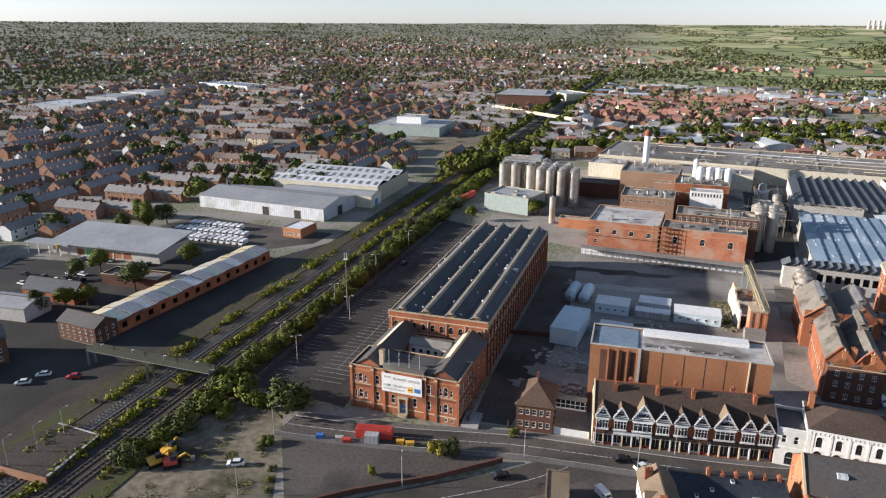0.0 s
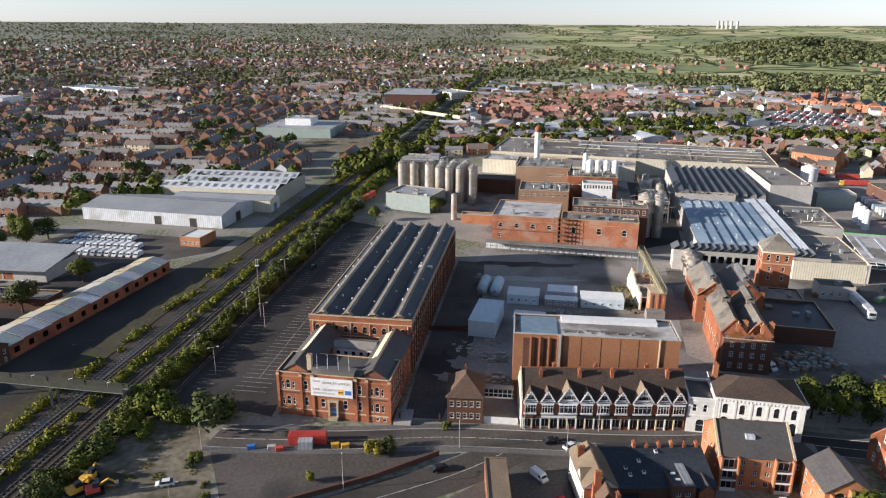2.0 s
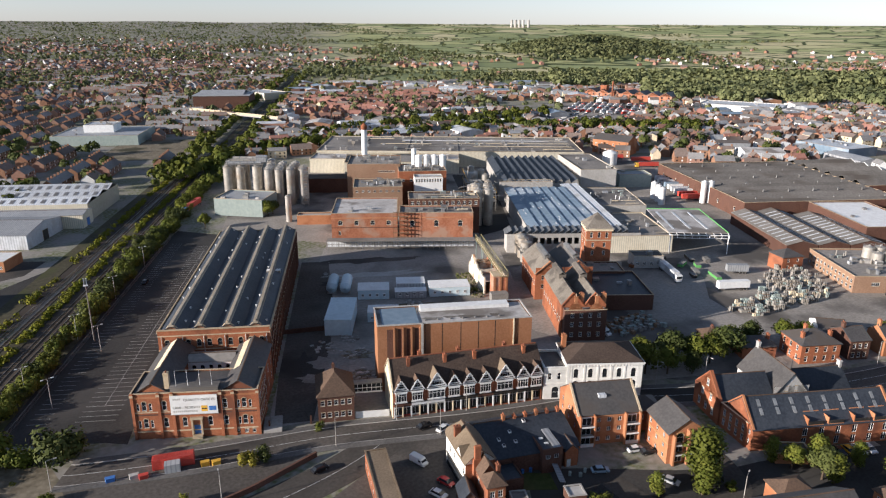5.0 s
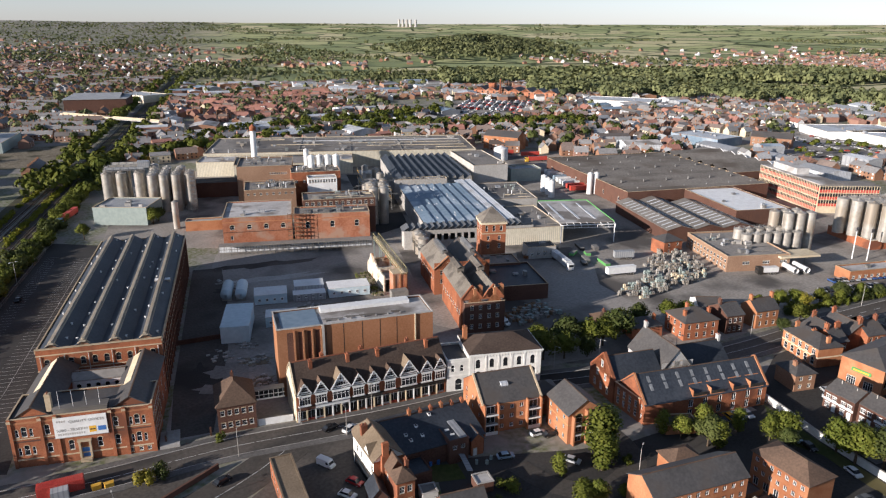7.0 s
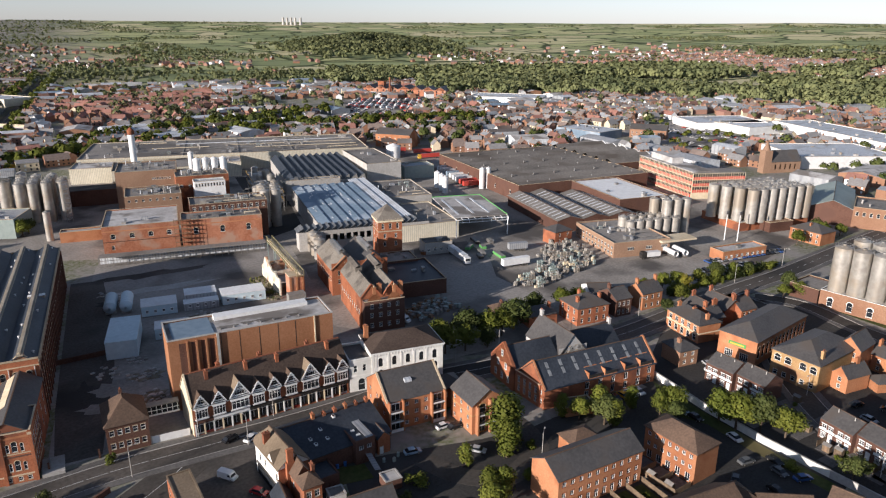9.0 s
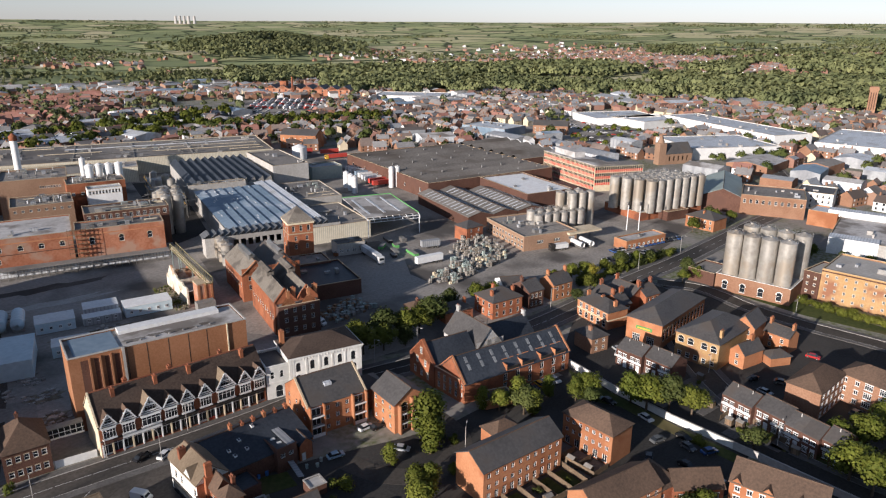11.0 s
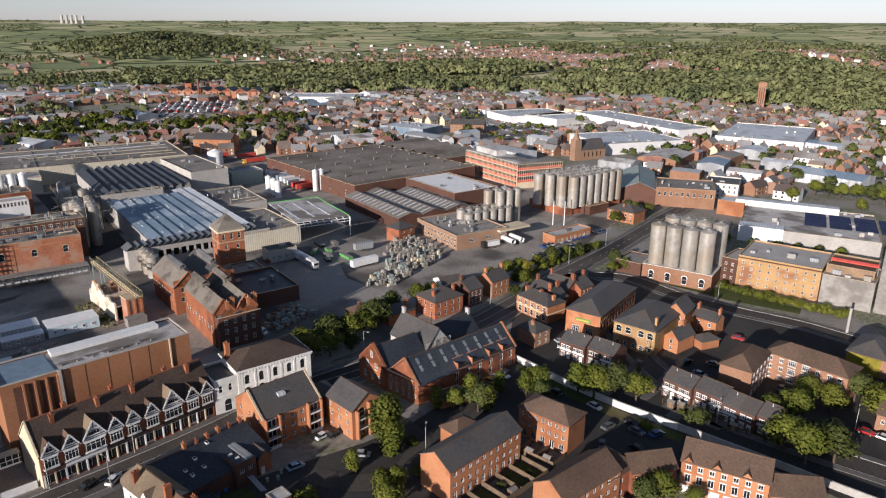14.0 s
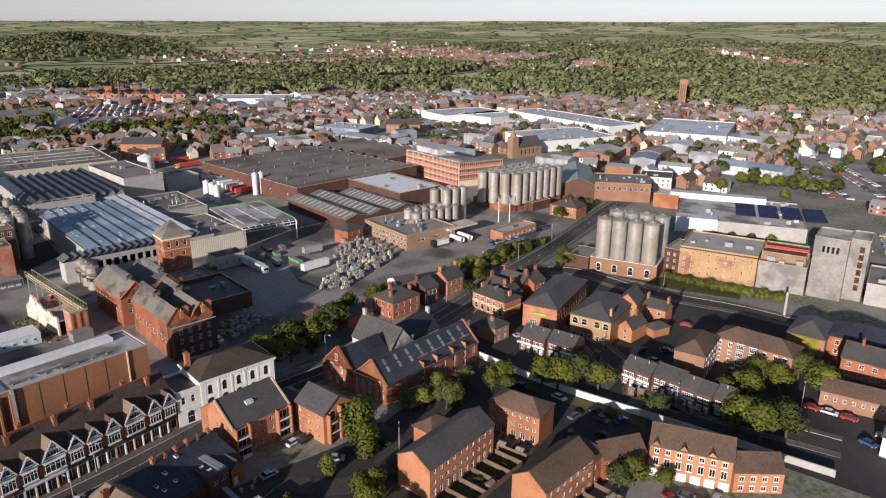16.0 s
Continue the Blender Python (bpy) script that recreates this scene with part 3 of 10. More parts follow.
road([(104, 133), (100, 122), (103, 108), (101, 96), (96, 90), (84, 88), (76, 96), (74, 106)], 6, "access lane to the flats", marks=False, paths=False)
sheet("ground_carpark", [(-68, 184), (-32, 171), (-27, 168), (-20, 198), (17, 300), (22, 345), (2, 362)], 0.03, ASPH, "dark asphalt car park beside the warehouse")
sheet("ground_yard", [(6, 161), (37, 156), (80, 147), (104, 142), (112, 165), (102, 185), (125, 240), (140, 280), (66, 312), (60, 300), (16, 190)], 0.02, YARD, "worn asphalt brewery yard")
sheet("ground_works", [(102, 185), (112, 165), (112, 144), (125, 135), (160, 124), (240, 115), (330, 118), (420, 180), (440, 340), (300, 500), (60, 500), (20, 345), (66, 312), (140, 280)], 0.015, YARD_L, "worn asphalt works yard with tyre marks")
sheet("ground_alley", [(8, 162), (18, 159.5), (36, 205), (47, 240), (58, 284), (47, 288), (15, 188)], 0.034, ASPH_L, "dark asphalt lane beside the warehouse")
sheet("ground_slab", [(20, 173), (31, 170), (39, 194), (28, 197)], 0.03, CONC_D, "stained concrete slab of a cleared building")
sheet("ground_lot", [(-41, 154.5), (-36, 134), (-34, 126), (-2, 137.5), (16.5, 146), (7, 149.5)], 0.02, ASPH_L, "empty asphalt lot behind a low wall")
sheet("ground_waste", [(-82, 150), (-68, 182), (-46, 172), (-41, 157), (-38, 134), (-36, 120), (-50, 108), (-75, 96), (-95, 110)], 0.012, DIRT, "dusty waste ground with weeds")
sheet("ground_court", [(58, 118), (70, 113), (90, 103), (103, 98), (112, 97), (150, 88), (146, 72), (138, 34), (120, 33), (60, 60), (50, 100)], 0.012, ASPH, "asphalt parking court among the flats")
sheet("ground_close", [(156, 62), (172, 66), (178, 54), (190, 48), (205, 30), (195, 0), (185, -30), (130, -30), (136, 10), (141, 36)], 0.01, ASPH, "asphalt residential close")
sheet("ground_gateyard", [(108, 142), (160, 128), (176, 160), (180, 182), (195, 200), (205, 225), (180, 235), (165, 215), (150, 182), (118, 170)], 0.028, YARD, "grey asphalt drive curving through the works gate")
sheet("ground_streets", [(145, 92), (180, 106), (230, 104), (240, 80), (234, 10), (225, -30), (190, -60), (120, -50), (130, 0), (140, 40), (143, 75)], 0.006, ASPH, "dark asphalt and gardens between the terraces")
sheet("lawn", [(136, 78), (149, 90), (144, 72), (139, 50), (137, 36), (133, 36), (136, 56), (139, 68)], 0.05, GRASS, "strip of mown lawn along the garden wall", "lawn")
sheet("lawn", [(250, 84), (247, 80), (240, 46), (240, 20), (246, 20), (252, 50)], 0.05, GRASS, "rough grass verge below the silos", "lawn")

# railway
RD = Vector((0.302, 0.953)).normalized()
RN = Vector((RD.y, -RD.x))


def rail_at(s, o):
    p = Vector((-83, 144)) + RD * s + RN * o
    return (p.x, p.y)


bed = Shape()
strip(bed, [rail_at(-120, -3), rail_at(1500, -3)], -15, 8, -0.2, 0.12)
solo("railway_bed", bed, BALLAST, "brown stone ballast of the railway", "railway", kind="structure")
for o in (-0.5, 3.2, -10, -13.5):
    t = thing("railway_track", "pair of steel rails on sleepers in ballast", "railway track", group="railway tracks")
    r = Shape()
    for k in (-0.75, 0.75):
        strip(r, [rail_at(-120, o + k), rail_at(1400, o + k)], -0.05, 0.05, 0.1, 0.34)
    part("rail_pair", r, STEEL_D, t)
    s = Shape()
    for i in range(430):
        a, b = rail_at(-110 + i * 1.3, o - 1.3), rail_at(-110 + i * 1.3, o + 1.3)
        s.bar((*a, 0.14), (*b, 0.14), 0.28, 0.2)
    part("sleeper_row", s, BARK, t)
sheet("ground_trackside", [rail_at(-110, -34), rail_at(-110, -14.8), rail_at(330, -14.8), rail_at(330, -25), rail_at(50, -25), rail_at(20, -34)], 0.02, BALLAST, "dark cinder ground beside the tracks")
# footbridge over the tracks
PANEL_GN = surf("dark_green_steel", (0.03, 0.035, 0.024), (0.06, 0.06, 0.042), 1.5, 0.2, rough=0.6)
fb = thing("footbridge", "dark green steel footbridge crossing the railway", "bridge")
s = Shape()
A0, A1 = (-108, 193.5), (-66, 179)
s.bar((*A0, 5.0), (*A1, 5.0), 2.6, 0.3)
part("deck", s, CONC_D, fb)
n = Vector((A1[1] - A0[1], A0[0] - A1[0])).normalized() * 1.3
for k in (-1, 1):
    s = Shape()
    s.bar((A0[0] + n.x * k, A0[1] + n.y * k, 5.9), (A1[0] + n.x * k, A1[1] + n.y * k, 5.9), 0.12, 1.6)
    part("side_panel", s, PANEL_GN, fb)
for q in (A0, A1, (-86, 183.8)):
    s = Shape()
    for k in (-1, 1):
        s.bar((q[0] + n.x * k, q[1] + n.y * k, 0), (q[0] + n.x * k, q[1] + n.y * k, 5), 0.5)
    s.bar((q[0] - n.x, q[1] - n.y, 2.5), (q[0] + n.x, q[1] + n.y, 4.8), 0.2)
    part("pier", s, STEEL_D, fb)
for i in range(4):
    q = Vector(A0).lerp(Vector(A1), 0.1 + 0.26 * i)
    s = Shape().bar((q.x, q.y, 5), (q.x, q.y, 7.2), 0.1).bar((q.x, q.y, 7.2), (q.x + 0.9, q.y, 7.3), 0.25, 0.12)
    part("lamp", s, PAINT, fb)
# road over the far tracks
ob = thing("road_bridge", "long pale concrete road bridge over the railway", "bridge")
b0, b1 = (60, 845), (140, 738)
s = Shape().bar((*b0, 7), (*b1, 5), 7, 1.2)
part("deck", s, CONC, ob)
s = Shape()
for k in (-3.4, 3.4):
    s.bar((b0[0] + k * 0.58, b0[1] + k * 0.8, 8.2), (b1[0] + k * 0.58, b1[1] + k * 0.8, 6.2), 0.3, 1.2)
part("parapet", s, CREAM, ob)
for f in (0.2, 0.45, 0.7):
    q = Vector(b0).lerp(Vector(b1), f)
    part("pier", Shape().box(q.x - 1, q.y - 1, -0.5, q.x + 1, q.y + 1, 6.4 - f * 2), CONC, ob)


# ---- the brick office and its warehouse ----
def arch_specs(W, shares, face=0, sills=(3.2, 8.0), w=1.15, h=2.6):
    return (face, [s * W for s in shares], list(sills), w, h, "arch")


OFF_P, OFF_Q = (-25, 169.5), (4.2, 159.2)
OFF_W = span(OFF_P, OFF_Q)
office = house("brick_office", "ornate red brick Victorian office with arched stone windows", OFF_P, OFF_Q, 12, 12.4, 12.4, "flat", BRICK, SLATE,
               wins=[arch_specs(OFF_W, (0.10, 0.258, 0.406, 0.607, 0.734, 0.887)), arch_specs(OFF_W, (0.052, 0.148, 0.843, 0.935), w=0.7, h=2.1),
                     (1, 5, [3.4, 8.2], 1.1, 2.4, "arch"), (3, 5, [3.4, 8.2], 1.1, 2.4, "arch"), (0, [0.82, 0.89, 0.95], [0.6], 0.9, 1.0, "sash")],
               bands=[(1.9, 0.35, STONE), (6.6, 0.4, BRICK_D), (7.4, 0.25, STONE), (11.4, 0.5, BRICK_O)], cat="office building", parapet=0.3,
               doors=[(0, 0.5, 1.6, 3.4, PAINT_BL)])
for u in (0.0, 0.205, 0.312, 0.69, 0.79, 0.985):
    part("pilaster", Shape().box(u * OFF_W, -0.28, 0, u * OFF_W + 0.7, 0.0, 12.9).box(u * OFF_W - 0.1, -0.36, 11.9, u * OFF_W + 0.8, -0.28, 12.5, 1), [BRICK, STONE], office)
s = Shape().box(0.46 * OFF_W, -1.2, 0, 0.54 * OFF_W, 0, 0.9).box(0.455 * OFF_W, -0.6, 0.9, 0.47 * OFF_W, 0, 5.2).box(0.53 * OFF_W, -0.6, 0.9, 0.545 * OFF_W, 0, 5.2).box(0.45 * OFF_W, -0.7, 5.2, 0.55 * OFF_W, 0, 5.8)
part("porch", s, STONE, office)
s = Shape().box(9.6, 0.5, 12.5, 21.2, 3.0, 13.7).box(9.4, 0.3, 13.7, 21.4, 3.2, 13.95)
part("attic", s, FELT, office)
for i in range(4):
    part("flagpole", Shape().tube(11 + i * 2.9, 1.2, 13.9, 18.2, 0.06, 0.04, 6), PAINT, office)
chimney(office, 8.6, 2.2, 14.2, 3.2, 1.2, 1.2, STONE, 2)
sg = solo("office_sign", Shape().box(9.55, -0.55, 6.9, 21.0, -0.3, 12.1).box(9.4, -0.5, 6.75, 21.15, -0.32, 6.9, 1), [PAINT, CONC], "large white sign board with faded bars of writing", "sign", line(OFF_P, OFF_Q))
s = Shape()
for x0, x1, z in ((10.3, 12.0, 10.9), (15.4, 16.6, 8.6), (10.2, 16.0, 7.5)):
    k = x0
    while k < x1:
        s.box(k, -0.58, z, k + 0.32, -0.55, z + 0.5)
        k += 0.5
part("lettering", s, CONC, sg, "faded grey lettering bars")
def lettering(text, size, parent, at, mat, label=""):
    cu = bpy.data.curves.new("text", "FONT")
    cu.body, cu.size, cu.extrude = text, size, 0.01
    tmp = bpy.data.objects.new("text", cu)
    scene.collection.objects.link(tmp)
    me = bpy.data.meshes.new_from_object(tmp.evaluated_get(bpy.context.evaluated_depsgraph_get()))
    bpy.data.objects.remove(tmp)
    me.materials.clear()
    me.materials.append(mat)
    return part("lettering", me, None, parent, label, at)


lettering("QUALITY OFFICES", 0.95, sg, pose(12.8, -0.57, 10.6, 90, 0, 0), CONC_D, "faded grey capital letters")
lettering("5,000 - 78,583", 0.95, sg, pose(10.0, -0.57, 8.5, 90, 0, 0), CONC_D, "faded grey figures")
part("emblem", Shape().box(17.0, -0.59, 7.6, 18.5, -0.55, 9.2).box(17.15, -0.6, 8.2, 18.35, -0.59, 8.5, 1), [PAINT_Y, PAINT_B], sg, "yellow emblem panel")
part("emblem", Shape().box(18.9, -0.59, 7.8, 20.6, -0.55, 9.0), PAINT_BL, sg, "blue emblem panel")


def rel(u, v, p=OFF_P, q=OFF_Q):
    """World point u along and v behind the office front."""
    a = math.atan2(q[1] - p[1], q[0] - p[0])
    return (p[0] + u * math.cos(a) - v * math.sin(a), p[1] + u * math.sin(a) + v * math.cos(a))


for u0, u1, lit in ((0.4, 9.2, 0.42), (21.6, OFF_W - 0.4, 0.3)):
    w = house("office_wing", "brick rear wing with a slate roof and glazed strip", rel(u0, 1.6), rel(u1, 1.6), 26, 11.9, 14.7, "y", BRICK, SLATE, wins=[(1, 5, [3.2, 7.4], 1.1, 2.4, "arch"), (3, 5, [3.2, 7.4], 1.1, 2.4, "arch")], cat="building wing", group="office wings")
    W = u1 - u0
    k = (14.7 - 11.9) / (W / 2)
    s = Shape()
    x0, x1 = W * lit - 1.1, W * lit + 0.7
    s.slab([(x0, 25.5, 11.9 + k * x0 + 0.3), (x0, 9, 11.9 + k * x0 + 0.3), (x1, 9, 11.9 + k * min(x1, W / 2) + 0.3), (x1, 25.5, 11.9 + k * min(x1, W / 2) + 0.3)], 0.06)
    part("roof_light", s, CREAM, w, "yellowed glazed roof light")
house("courtyard_range", "white painted courtyard range with arched windows", rel(9.3, 19), rel(21.5, 19), 6, 11.6, 12.6, "x", PAINT, FELT, wins=[(0, 5, [8.2], 1.2, 2.4, "arch")], cat="building", trim=PAINT)

RIDGE = surf("weathered_ridge", (0.32, 0.275, 0.21), (0.44, 0.385, 0.3), 1.5, 0.2)
WH_P, WH_Q = (-16.5, 196.1), (13.2, 186.6)
WW, WD = span(WH_P, WH_Q), 103
wh = thing("warehouse", "long red brick warehouse under four dark slate ridges", "warehouse", line(WH_P, WH_Q))
specs, holes = [], []
for f, n_, sills, w, h in ((0, 10, (12.0,), 1.3, 2.2), (1, 26, (3.0, 8.0, 12.3), 1.4, 2.2), (3, 26, (3.0, 8.0, 12.3), 1.4, 2.2), (2, 10, (4.0, 9.0), 1.3, 2.2)):
    L = WW if f in (0, 2) else WD
    cs = spread(n_, 1, L - 1)
    specs.append((f, cs, sills, w, h, "arch", STEEL_D, STONE))
    holes += [(f, c - w / 2, c + w / 2, z, z + h) for c in cs for z in sills]
part("wall", wall_shape(WW, WD, 16.2, holes), BRICK, wh)
put_windows(wh, WW, WD, specs, holes)
s = Shape()
for z in (10.9, 15.3):
    s.box(-0.12, -0.12, z, WW + 0.12, 0, z + 0.3).box(WW, 0, z, WW + 0.12, WD, z + 0.3)
part("string_course", s, STONE, wh)
for i in range(6):
    part("drainpipe", Shape().tube(1 + i * (WW - 2) / 5, -0.18, 3, 15.2, 0.11, n=6), CONC, wh)
for i in range(27):
    part("buttress", Shape().box(WW, i * WD / 26 - 0.35 if i else 0, 0, WW + 0.3, i * WD / 26 + 0.35, 15.3), BRICK_D, wh)
G = WW / 4
for i in range(4):
    r = Shape().roof_gable(i * G, 0.35, (i + 1) * G, WD - 0.35, 16.0, 18.3, "y", 0.0, 0.2)
    part("roof", r, SLATE_D, wh)
    x = (i + 0.5) * G
    part("ridge_strip", Shape().box(x - 0.75, 0.2, 18.25, x + 0.75, WD - 0.3, 18.72).box(x - 0.25, 0.2, 18.72, x + 0.25, WD - 0.3, 18.95), RIDGE, wh, "tan louvred strip along the ridge")
    s = Shape()
    for y in (0.7, 1.0):
        f = [(x - 2.3, y, 16.6), (x + 2.3, y, 16.6), (x, y, 19.0)]
        s.face(f if y < 0.8 else f[::-1])
    s.bar((x - 2.4, 0.85, 16.6), (x, 0.85, 19.05), 0.5, 0.22, 1).bar((x, 0.85, 19.05), (x + 2.4, 0.85, 16.6), 0.5, 0.22, 1)
    part("front_gable", s, [BRICK_P, STONE], wh)
part("front_parapet", Shape().box(0, 0, 16.2, WW, 0.45, 17.1).box(-0.15, -0.2, 17.1, WW + 0.15, 0.55, 17.35, 1), [BRICK, STONE], wh)
random.seed(11)
for i in range(4):
    for j in range(11):
        k = random.choice((-1, 1))
        x, y = (i + 0.5) * G + k * random.uniform(1.4, 2.8), 5 + j * 9.4 + random.uniform(-2, 2)
        z = 18.3 - abs(x - (i + 0.5) * G) * 2.3 / (G / 2) + 0.2
        part("roof_vent", Shape().tube(x, y, z - 0.3, z + 0.45, 0.25, n=8).tube(x, y, z + 0.45, z + 0.6, 0.4, 0.1, 8), PAINT, wh)
part("roof_hatch", Shape().box(WW - 6, 46, 16.6, WW - 1.2, 48.2, 17.9, 0, 1), [STEEL, PAINT], wh)
s = Shape()
for b in ((-0.25, 0, 0.15, WD), (WW - 0.15, 0, WW + 0.25, WD)):
    s.box(b[0], b[1], 16.2, b[2], b[3], 16.75)
s.box(0.15, WD - 0.4, 16.2, WW - 0.15, WD, 16.75)
part("coping", s, STONE, wh)

# ---- gatehouse, barrier and covered link ----
gh = house("gatehouse", "two-storey dark brick gatehouse with a brown tiled hip roof", (19, 157.8), (28.2, 155.6), 12, 7.6, 12.2, "hip", BRICK_D, TILE, wins=[(0, 5, [1.4, 4.9], 1.05, 1.5, "sash"), (3, 4, [1.4, 4.9], 1.05, 1.5, "sash"), (1, 4, [1.4, 4.9], 1.05, 1.5, "sash")], cat="gatehouse", bands=[(7.1, 0.35, BRICK_D)])
chimney(gh, 4.6, 7.5, 12.0, 1.2, 0.7, 0.7, BRICK_D, 1)
br = thing("barrier_wall", "low white hoarding between gatehouse and shops", "hoarding", line((28.6, 156.2), (37.4, 153.6)))
part("panel", Shape().box(0, -0.1, 0, 9, 0.1, 1.9), PAINT, br)
part("post", Shape().box(-0.15, -0.15, 0, 0.15, 0.15, 2.1), CONC, br)
lk = thing("covered_link", "raised glazed walkway with white frames over the side yard", "walkway", line((28.6, 162), (37.6, 159.4)))
part("deck", Shape().box(0, 0, 4.3, 9.2, 2.2, 4.7).box(0, 0, 6.9, 9.2, 2.2, 7.2), CONC_D, lk)
s = Shape()
for i in range(8):
    s.box(i * 1.25, -0.05, 4.7, i * 1.25 + 0.12, 0.1, 6.9)
s.box(0, -0.05, 5.7, 9.2, 0.05, 5.82).box(0, -0.06, 4.3, 9.2, -0.02, 4.75)
part("glazing_frame", s, PAINT, lk)
part("pane", Shape().box(0, 0.1, 4.7, 9.2, 0.14, 6.9), GLASS, lk)

# ---- half-timbered shop row ----
TILE_B = surf("dark_brown_tile", (0.05, 0.036, 0.029), (0.09, 0.066, 0.052), 2.0, 0.12)
TU_P, TU_Q = (37.6, 151.6), (79, 143.9)
TW, TD = span(TU_P, TU_Q), 12
tu = thing("shop_row", "half-timbered shop row with nine white gables and clay-tiled roof", "shop row", line(TU_P, TU_Q))
part("wall", wall_shape(TW, TD, 8.6, [(0, 0.3, TW - 0.3, 0.3, 3.5)], (1, 3), 14.6), BRICK, tu)
part("end_wall", Shape().prism([(-0.12, 0), (0, 0), (0, TD), (-0.12, TD)], 0, 8.6).slab([(-0.13, 0, 8.6), (-0.13, TD, 8.6), (-0.13, TD / 2, 14.6)], 0.01), CREAM, tu, "cream rendered end wall")
s = Shape()
s.face([(-0.14, TD, 8.5), (-0.14, 0, 8.5), (-0.14, TD / 2, 14.7)])
s.bar((-0.1, -0.3, 8.5), (-0.1, TD / 2, 14.95), 0.35, 0.3).bar((-0.1, TD + 0.3, 8.5), (-0.1, TD / 2, 14.95), 0.35, 0.3)
part("end_gable", s, CREAM, tu)
part("roof", Shape().roof_gable(0, 0, TW, TD, 8.6, 14.6, "x", 0.3), TILE_B, tu)
part("ridge_tiles", Shape().box(0, TD / 2 - 0.15, 14.7, TW, TD / 2 + 0.15, 14.95), TILE_R, tu)
GAB = (0.05, 0.154, 0.28, 0.394, 0.495, 0.605, 0.735, 0.86, 0.955)
for i, g_ in enumerate(GAB):
    big = i in (2, 6)
    x, hw, top = g_ * TW, 2.5 if big else 1.65, 12.5 if big else 11.3
    dep = (top - 8.6) / 6.0 * 6 + 0.2
    s = Shape()
    s.face([(x - hw, -0.45, 8.6), (x + hw, -0.45, 8.6), (x, -0.45, top)])
    s.box(x - hw, -0.45, 8.2, x + hw, 0.2, 8.62)
    gb = part("gable", s, PAINT, tu, "white plastered gable")
    s = Shape()
    for k in (-1, 1):
        p = [(x + k * (hw + 0.3), -0.75, 8.45), (x + k * (hw + 0.3), dep * 0.1, 8.45), (x, dep, top + 0.2), (x, -0.75, top + 0.2)]
        s.slab(p if k > 0 else p[::-1], 0.14)
    # gable slopes in lighter tile than the main roof: sunlight put into colour
    part("gable_roof", s, TILE_T if big else TILE, gb)
    s = Shape()
    for k in (-1, 1):
        s.bar((x + k * (hw + 0.2), -0.78, 8.4), (x, -0.78, top + 0.12), 0.08, 0.32, 0)
    part("bargeboard", s, PAINT, gb)
    s = Shape()
    for k in range(-3, 4):
        xx = x + k * hw / 3.6
        zt = 8.6 + (top - 8.6) * (1 - abs(xx - x) / hw) - 0.3
        if zt > 9.0:
            s.box(xx - 0.07, -0.5, 8.62, xx + 0.07, -0.44, zt)
    s.box(x - hw * 0.8, -0.51, 9.3, x + hw * 0.8, -0.45, 9.45).box(x - hw, -0.52, 8.55, x + hw, -0.44, 8.75).box(x - hw * 0.42, -0.51, 10.9, x + hw * 0.42, -0.45, 11.05)
    part("timber", s, PAINT_B, gb, "dark timber framing")
    part("window", window_mesh(2.6 if big else 1.7, 1.35, "wide" if big else "pair", PAINT, PAINT), None, gb, "", pose(x, -0.56, 8.95))
    s = Shape()
    s.box(x - hw * 0.95, -0.5, 5.0, x + hw * 0.95, 0.05, 7.6, 1).box(x - hw * 0.95 - 0.1, -0.6, 4.7, x + hw * 0.95 + 0.1, 0.05, 5.0).box(x - hw * 0.95 - 0.1, -0.6, 7.6, x + hw * 0.95 + 0.1, 0.05, 7.85)
    bay = part("bay", s, [PAINT, BRICK_D], tu, "first-floor bay with white sills")
    part("window", window_mesh(hw * 1.75, 2.3, "wide", PAINT, PAINT), None, bay, "", pose(x, -0.64, 5.15))
bays = 18
for i in range(bays):
    x0, x1 = 0.35 + i * (TW - 0.7) / bays, 0.35 + (i + 1) * (TW - 0.7) / bays
    s = Shape()
    s.face([(x0 + 0.15, 0.7, 0.55), (x1 - 0.15, 0.7, 0.55), (x1 - 0.15, 0.7, 3.5), (x0 + 0.15, 0.7, 3.5)], 1)
    s.box(x0, 0.55, 0, x1, 0.75, 0.55, 2).box(x0 + 0.1, 0.6, 2.7, x1 - 0.1, 0.74, 2.8)
    s.box((x0 + x1) / 2 - 0.05, 0.6, 0.55, (x0 + x1) / 2 + 0.05, 0.74, 3.5)
    part("shop_window", s, [PAINT, GLASS, random.choice((PAINT_B, BRICK_D, PAINT, PAINT_R))], tu)
    part("pilaster", Shape().box(x0 - 0.16, -0.12, 0, x0 + 0.16, 0.6, 3.5), CREAM if i % 2 else PAINT, tu)
    if i % 2 == 0:
        part("fascia", Shape().box(x0, -0.25, 3.5, x1 + (x1 - x0), 0.0, 4.3), random.choice((PAINT_B, PAINT, PAINT_B, BRICK_D)), tu)
part("jetty_beam", Shape().box(0, -0.3, 8.0, TW, 0.0, 8.3).box(0, -0.1, 4.35, TW, 0, 4.6), PAINT_B, tu)
s = Shape()
for i in range(60):
    s.box(i * TW / 60, -0.05, 7.62, i * TW / 60 + 0.16, 0.0, 8.6)
part("plaster_band", Shape().box(0, -0.03, 7.6, TW, 0.0, 8.6), PAINT, tu, "white plaster band between studs")
part("studs", s, PAINT_B, tu, "close-set dark timber studs")
for u in (0.12, 0.21, 0.36, 0.47, 0.56, 0.79, 0.9):
    chimney(tu, u * TW, TD / 2 + (1.6 if int(u * 100) % 2 else -1.4), 12.6, 2.6, 0.9, 1.1, BRICK, 3)

